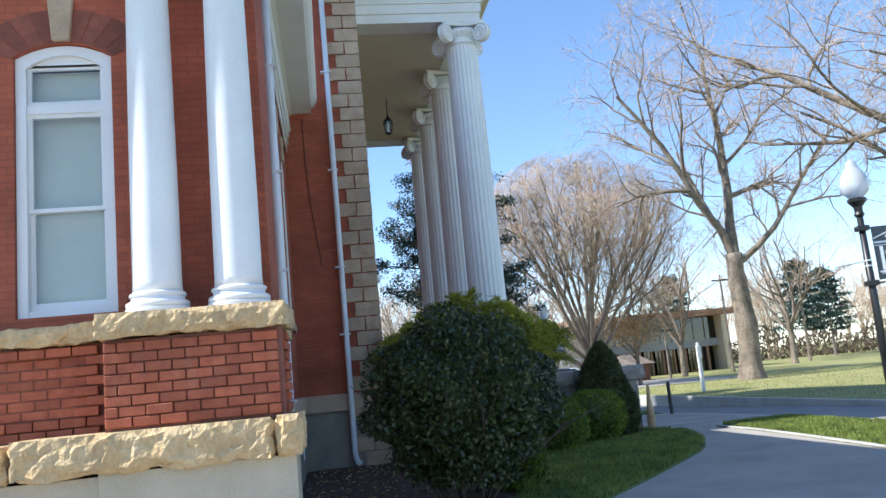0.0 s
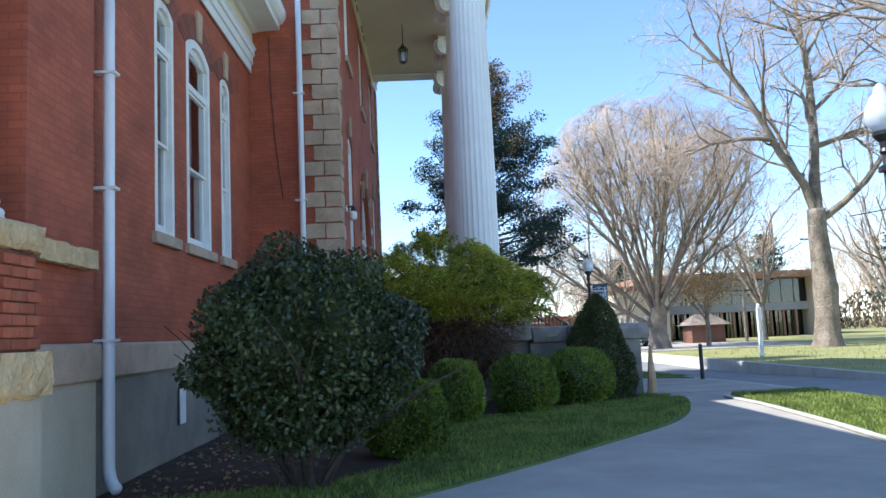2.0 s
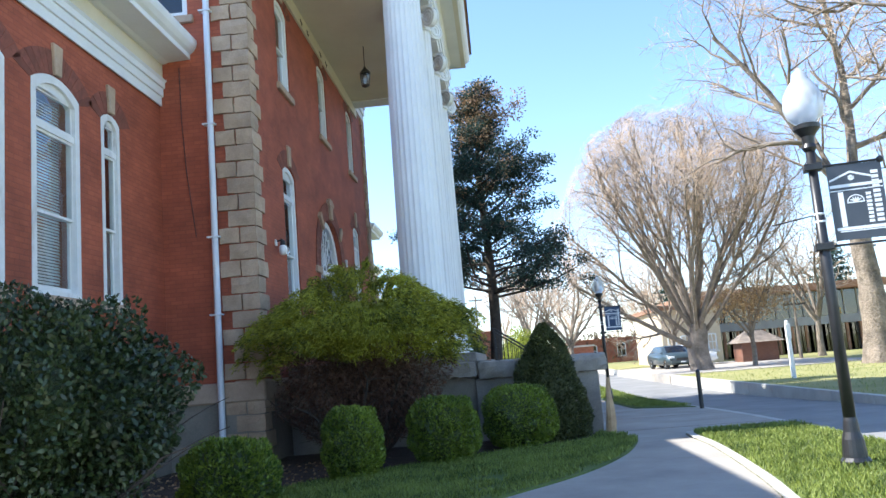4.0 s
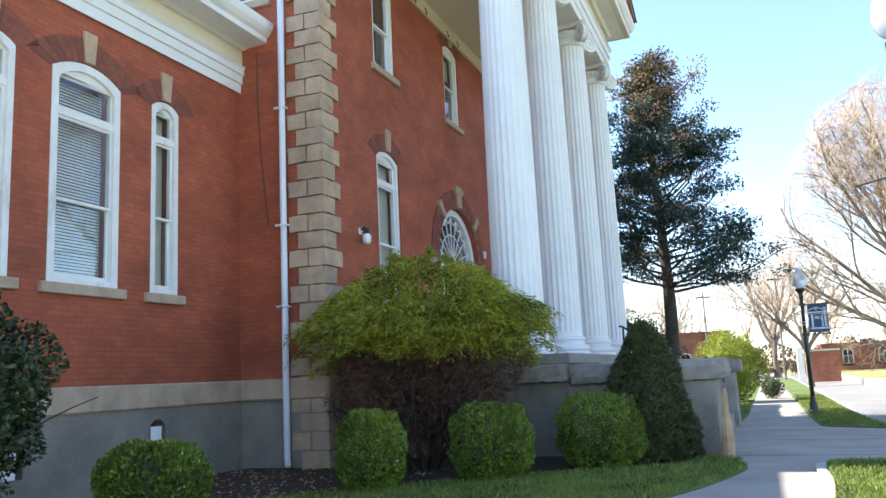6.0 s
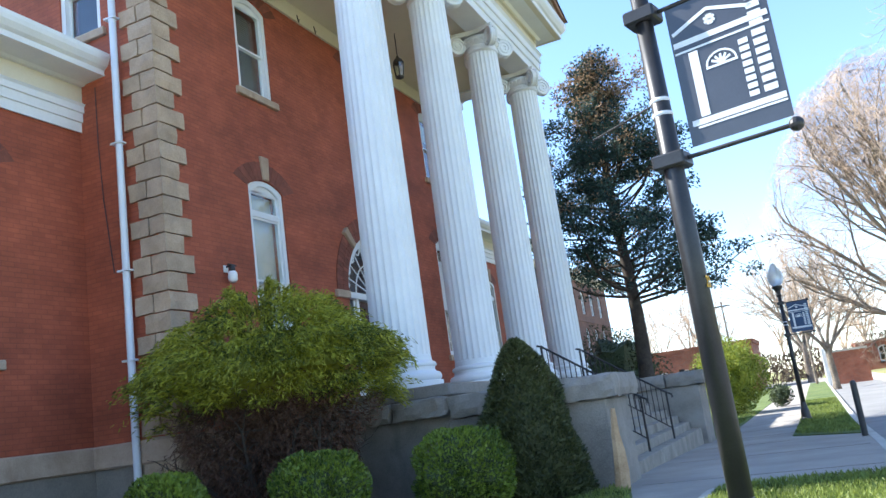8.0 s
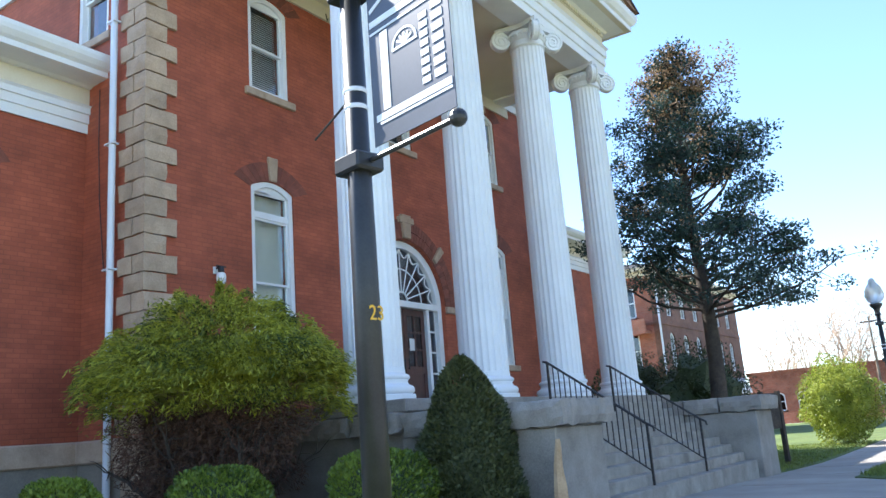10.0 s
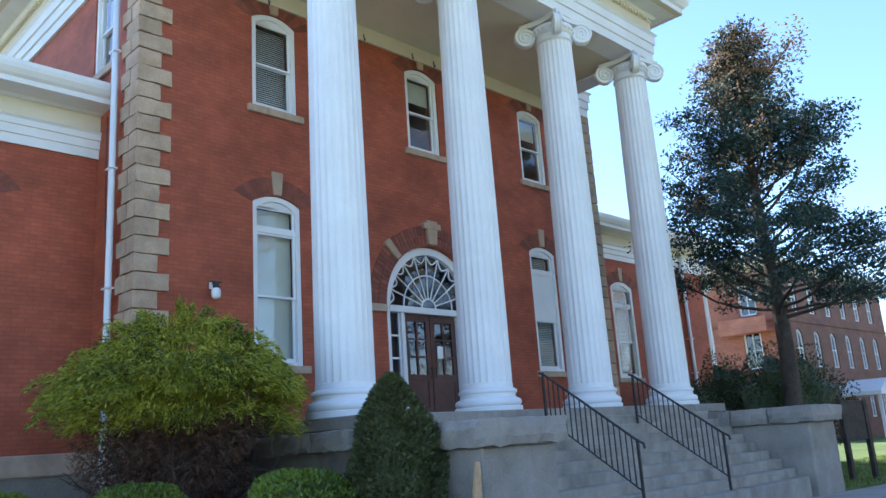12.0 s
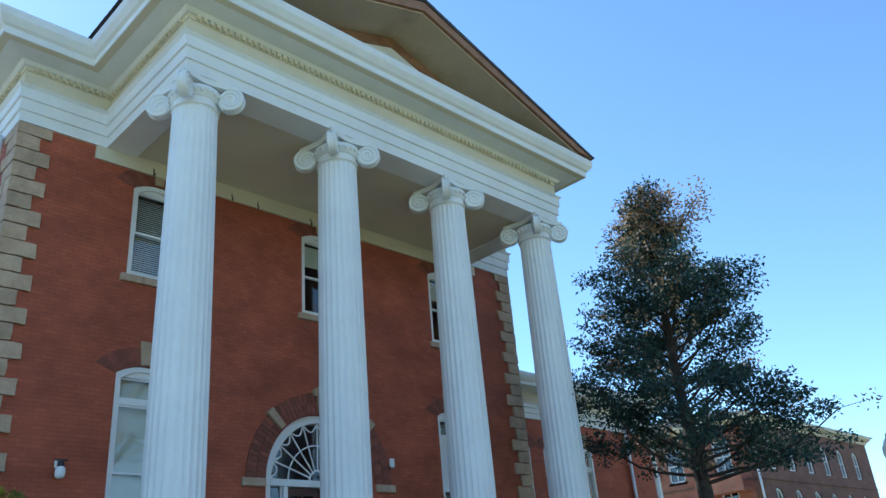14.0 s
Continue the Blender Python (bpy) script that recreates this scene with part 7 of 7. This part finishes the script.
part("string_course", bm, BRICK_SHADE_BROWN, hb)
bm = bmesh.new()
v = [bm.verts.new(p) for p in ((-20.5, SY - 0.6, SH + 0.5), (SX + 0.6, SY - 0.6, SH + 0.5), (SX + 0.6, SYE + 0.6, SH + 0.5), (-20.5, SYE + 0.6, SH + 0.5), (-13, SY + 6, SH + 2.6), (-13, SYE - 6, SH + 2.6))]
for q in ((0, 1, 4), (1, 2, 5, 4), (2, 3, 5), (3, 0, 4, 5), (3, 2, 1, 0)):
    bm.faces.new([v[i] for i in q])
part("roof", bm, ROOF, hb, "dark hipped roof")
for c, w, s, t_, r in ops_e:
    far_window(hb, EAST(SX) @ pose(c, 0.12, 0), w, s, t_, r)
for c, w, s, t_, r in ops_s:
    far_window(hb, SOUTH(SY) @ pose(c, 0.12, 0), w, s, t_, r)
part("balcony", boxes((-9.6, -6.6, SY - 1.0, SY, 6.75, 6.95), (-9.6, -6.6, SY - 1.0, SY - 0.9, 6.95, 7.7)), BRICK_ORANGE, hb, "orange brick balcony")
part("downspout", rod(bmesh.new(), (SX + 0.08, SY - 0.1, 0), (SX + 0.08, SY - 0.1, SH), 0.07), GUTTER, hb)
for dy in (-1.1, 1.1):
    part("porch_post", boxes((SX + 2.0, SX + 2.2, 69.2 + dy - 0.1, 69.2 + dy + 0.1, 0, 2.7)), WHITE, hb)
bm = bmesh.new()
f0 = [bm.verts.new((SX + 2.4, 69.2 + y, z)) for y, z in ((-1.6, 2.7), (1.6, 2.7), (1.6, 2.95), (0, 3.75), (-1.6, 2.95))]
f1 = [bm.verts.new((SX, 69.2 + y, z)) for y, z in ((-1.6, 2.7), (1.6, 2.7), (1.6, 2.95), (0, 3.75), (-1.6, 2.95))]
bm.faces.new(f0), bm.faces.new(f1[::-1])
for k in range(5):
    bm.faces.new((f0[k], f0[(k + 1) % 5], f1[(k + 1) % 5], f1[k]))
part("porch_gable", bm, WHITE, hb, "small white gabled porch")


def plain_block(name, x0, x1, y0, y1, h, mat, label, wins, parapet=True):
    t = thing(name, pose(0, 0, fall(x0, y0)), label, "building")
    ops = [(x, 1.1, z, z + 1.7, 0.25) for x, z in wins]
    part("wall", wall_mesh(x0, x1, -0.1, h, 0.4, ops), mat, t, m=SOUTH(y0))
    part("wall", boxes((x0, x0 + 0.4, y0 + 0.4, y1, -0.1, h), (x1 - 0.4, x1, y0 + 0.4, y1, -0.1, h), (x0 + 0.4, x1 - 0.4, y1 - 0.4, y1, -0.1, h)), mat, t)
    bm = bmesh.new()
    sweep(bm, [(-0.4, h), (0.12, h), (0.12, h + 0.25), (0.2, h + 0.3), (0.2, h + 0.4), (-0.4, h + 0.4)], [(x0, y1), (x0, y0), (x1, y0), (x1, y1)])
    part("parapet", bm, mat, t)
    for k in range(int((x1 - x0) / 0.8)):
        part("corbel", boxes((x0 + 0.3 + k * 0.8, x0 + 0.55 + k * 0.8, y0 - 0.10, y0, h - 0.35, h - 0.01)), mat, t)
    part("roof", boxes((x0 + 0.4, x1 - 0.4, y0 + 0.4, y1 - 0.4, h - 0.3, h - 0.1)), ROOF, t)
    for x, z in wins:
        far_window(t, SOUTH(y0) @ pose(x, 0.12, 0), 1.1, z, z + 1.7, 0.25)
    return t


plain_block("red_brick_store", -9.0, 4.5, 92, 104, 4.6, BRICK_ORANGE, "low red brick building with a corbelled parapet", [(-6.5, 1.2), (-4.3, 1.2), (-2.1, 1.2), (0.4, 1.2), (2.6, 1.2)])
plain_block("low_brick_house", 14.0, 40.0, 104, 112, 2.6, BRICK_ORANGE, "long low brick building behind bare trees", [(16.5, 0.7), (20, 0.7), (24, 0.7), (28, 0.7)])
gt = thing("brick_gate_wall", pose(0, 0, fall(11, 74)), "orange brick garden wall with a white gate pier", "wall")
part("wall", boxes((10.9, 13.2, 74, 74.4, -0.05, 2.3)), BRICK_ORANGE, gt)
part("coping", boxes((10.8, 13.3, 73.93, 74.47, 2.3, 2.45)), KERB, gt)
part("gate_pier", boxes((10.2, 10.7, 73.9, 74.5, -0.05, 2.7), bevel=0.03), WHITE, gt)

# modern library across the lawn: brown fascia, long dark glazing
mb = thing("modern_library", pose(0, 0, 0), "two-storey modern building with brown fascia and long dark windows", "building")
X0, X1, Y0 = 22.5, 36.5, 72.0
SANDY = surface("cream_stone_cladding", (0.55, 0.46, 0.33), (0.68, 0.58, 0.44), 0.6, 20, 0.85, 0.2, 0.01)
GREYPANEL = surface("grey_panel", (0.26, 0.26, 0.27), (0.36, 0.36, 0.37), 0.8, 20, 0.7, 0.1, 0.005)
part("fascia", boxes((X0 - 1.2, X1 + 1.0, Y0 - 1.5, Y0 + 14, 5.05, 5.65)), RAKE_WOOD, mb, "brown roof fascia")
part("end_wall", boxes((X1 - 0.3, X1 + 0.3, Y0 - 1.2, Y0 + 13, -0.1, 5.05)), SANDY, mb)
part("end_wall", boxes((X0 - 0.3, X0 + 0.3, Y0, Y0 + 13, -0.1, 5.05)), SANDY, mb)
part("rear_wall", boxes((X0 + 0.3, X1 - 0.3, Y0 + 12.6, Y0 + 13, -0.1, 5.05)), SANDY, mb)
part("spandrel", boxes((X0 + 0.3, X1 - 0.3, Y0 + 0.0, Y0 + 0.4, 2.25, 2.95)), GREYPANEL, mb, "grey spandrel band")
part("floor_slab", boxes((X0 + 0.3, X1 - 0.3, Y0 + 0.4, Y0 + 12.6, 2.4, 2.7)), ROOM, mb)
for k in range(12):
    x = X0 + 0.3 + (X1 - X0 - 0.6) * k / 12
    wd = (X1 - X0 - 0.6) / 12
    part("pane", boxes((x + 0.05, x + wd - 0.05, Y0 + 0.18, Y0 + 0.22, 2.95, 5.05)), GLASS_CAR, mb)
    part("pane", boxes((x + 0.05, x + wd - 0.05, Y0 + 1.2, Y0 + 1.24, -0.1, 2.25)), GLASS_CAR, mb)
    part("mullion", boxes((x - 0.05, x + 0.05, Y0 + 0.10, Y0 + 0.30, 2.95, 5.05)), GREYPANEL, mb)
    part("pillar", boxes((x - 0.10, x + 0.10, Y0 + 0.05, Y0 + 0.30, -0.1, 2.25)), RAKE_WOOD, mb)
cb_ = thing("cream_building", pose(0, 0, 0), "plain sunlit cream building behind the dome-shaped tree", "building")
part("wall", boxes((17.6, 22.0, 66.0, 78, -0.1, 4.2)), SANDY, cb_)
part("roof", boxes((17.3, 22.1, 65.6, 78.4, 4.2, 4.55)), RAKE_WOOD, cb_)
for k in range(4):
    far_window(cb_, SOUTH(66.0) @ pose(18.3 + k * 1.0, -0.03, 0), 0.7, 0.9, 2.2, 0.05)
kh = thing("small_kiosk", pose(22.6, 60.0, -0.03), "small brick well house with a grey hipped roof", "kiosk")
part("wall", boxes((-1.2, 1.2, -1, 1, 0, 1.3)), BRICK_SHADE_BROWN, kh)
bm = bmesh.new()
v = [bm.verts.new(p) for p in ((-1.6, -1.4, 1.3), (1.6, -1.4, 1.3), (1.6, 1.4, 1.3), (-1.6, 1.4, 1.3), (-0.6, 0, 2.1), (0.6, 0, 2.1))]
for q in ((0, 1, 5, 4), (1, 2, 5), (2, 3, 4, 5), (3, 0, 4), (3, 2, 1, 0)):
    bm.faces.new([v[i] for i in q])
part("roof", bm, BARK, kh)
# utility poles
for x, y, h in ((30.0, 58.0, 7.5), (9.5, 84.0, 9.5), (3.0, 86.0, 8.5), (44.0, 70.0, 8.0), (24.5, 57.0, 4.0)):
    u = thing("utility_pole", pose(x, y, fall(x, y) - 0.03), "slim grey wooden utility pole far off", "utility pole", "utility poles")
    part("pole", lathe(bmesh.new(), [(0.12, 0), (0.07, h)], 10), BARK_PALE, u)
    part("crossarm", boxes((-0.7, 0.7, -0.05, 0.05, h - 0.5, h - 0.38)), BARK_DARK, u)


# ---------------- bricks of the wing-end pedestal ----------------
BW, BH, BJ = 0.225, 0.0905, 0.011
brick_me = finish("brick", boxes((0, BW - BJ, 0, 0.07, 0, BH - BJ), bevel=0.006), BRICK_PIECE)
half_me = finish("brick", boxes((0, BW / 2 - BJ, 0, 0.07, 0, BH - BJ), bevel=0.006), BRICK_PIECE)
ped = bpy.data.objects["pedestal_core_south"]
rb = random.Random(3)
for row in range(8):
    z = 1.455 + row * BH + 0.004
    x = -1.995
    if row % 2:
        part("brick", half_me, None, ped, m=pose(x, 7.528 + rb.uniform(-0.004, 0.004), z))
        x += BW / 2
    while x + BW <= -0.49:
        part("brick", brick_me, None, ped, m=pose(x, 7.528 + rb.uniform(-0.005, 0.005), z + rb.uniform(-0.001, 0.001), 0, 0, rb.uniform(-0.6, 0.6)))
        x += BW
    if x + BW / 2 <= -0.47:
        part("brick", half_me, None, ped, m=pose(x, 7.528, z))
    for k in range(3):
        y = 7.60 + k * BW + (BW / 2 if row % 2 else 0)
        if y + BW < 8.3:
            part("brick", brick_me, None, ped, m=pose(-0.472 + rb.uniform(-0.003, 0.003), y, z, 0, 0, 90))
apron = bpy.data.objects["apron_wall_south"]
for row in range(9):
    z = 1.40 + row * BH
    x = -4.18 + (BW / 2 if row % 2 else 0)
    while x + BW <= -1.99:
        deep = 0.055 if -3.75 < x + BW / 2 < -2.36 and 2 <= row <= 7 else 0.0
        part("brick", brick_me, None, apron, m=pose(x, 7.985 + deep + rb.uniform(-0.003, 0.003), z + 0.003))
        x += BW
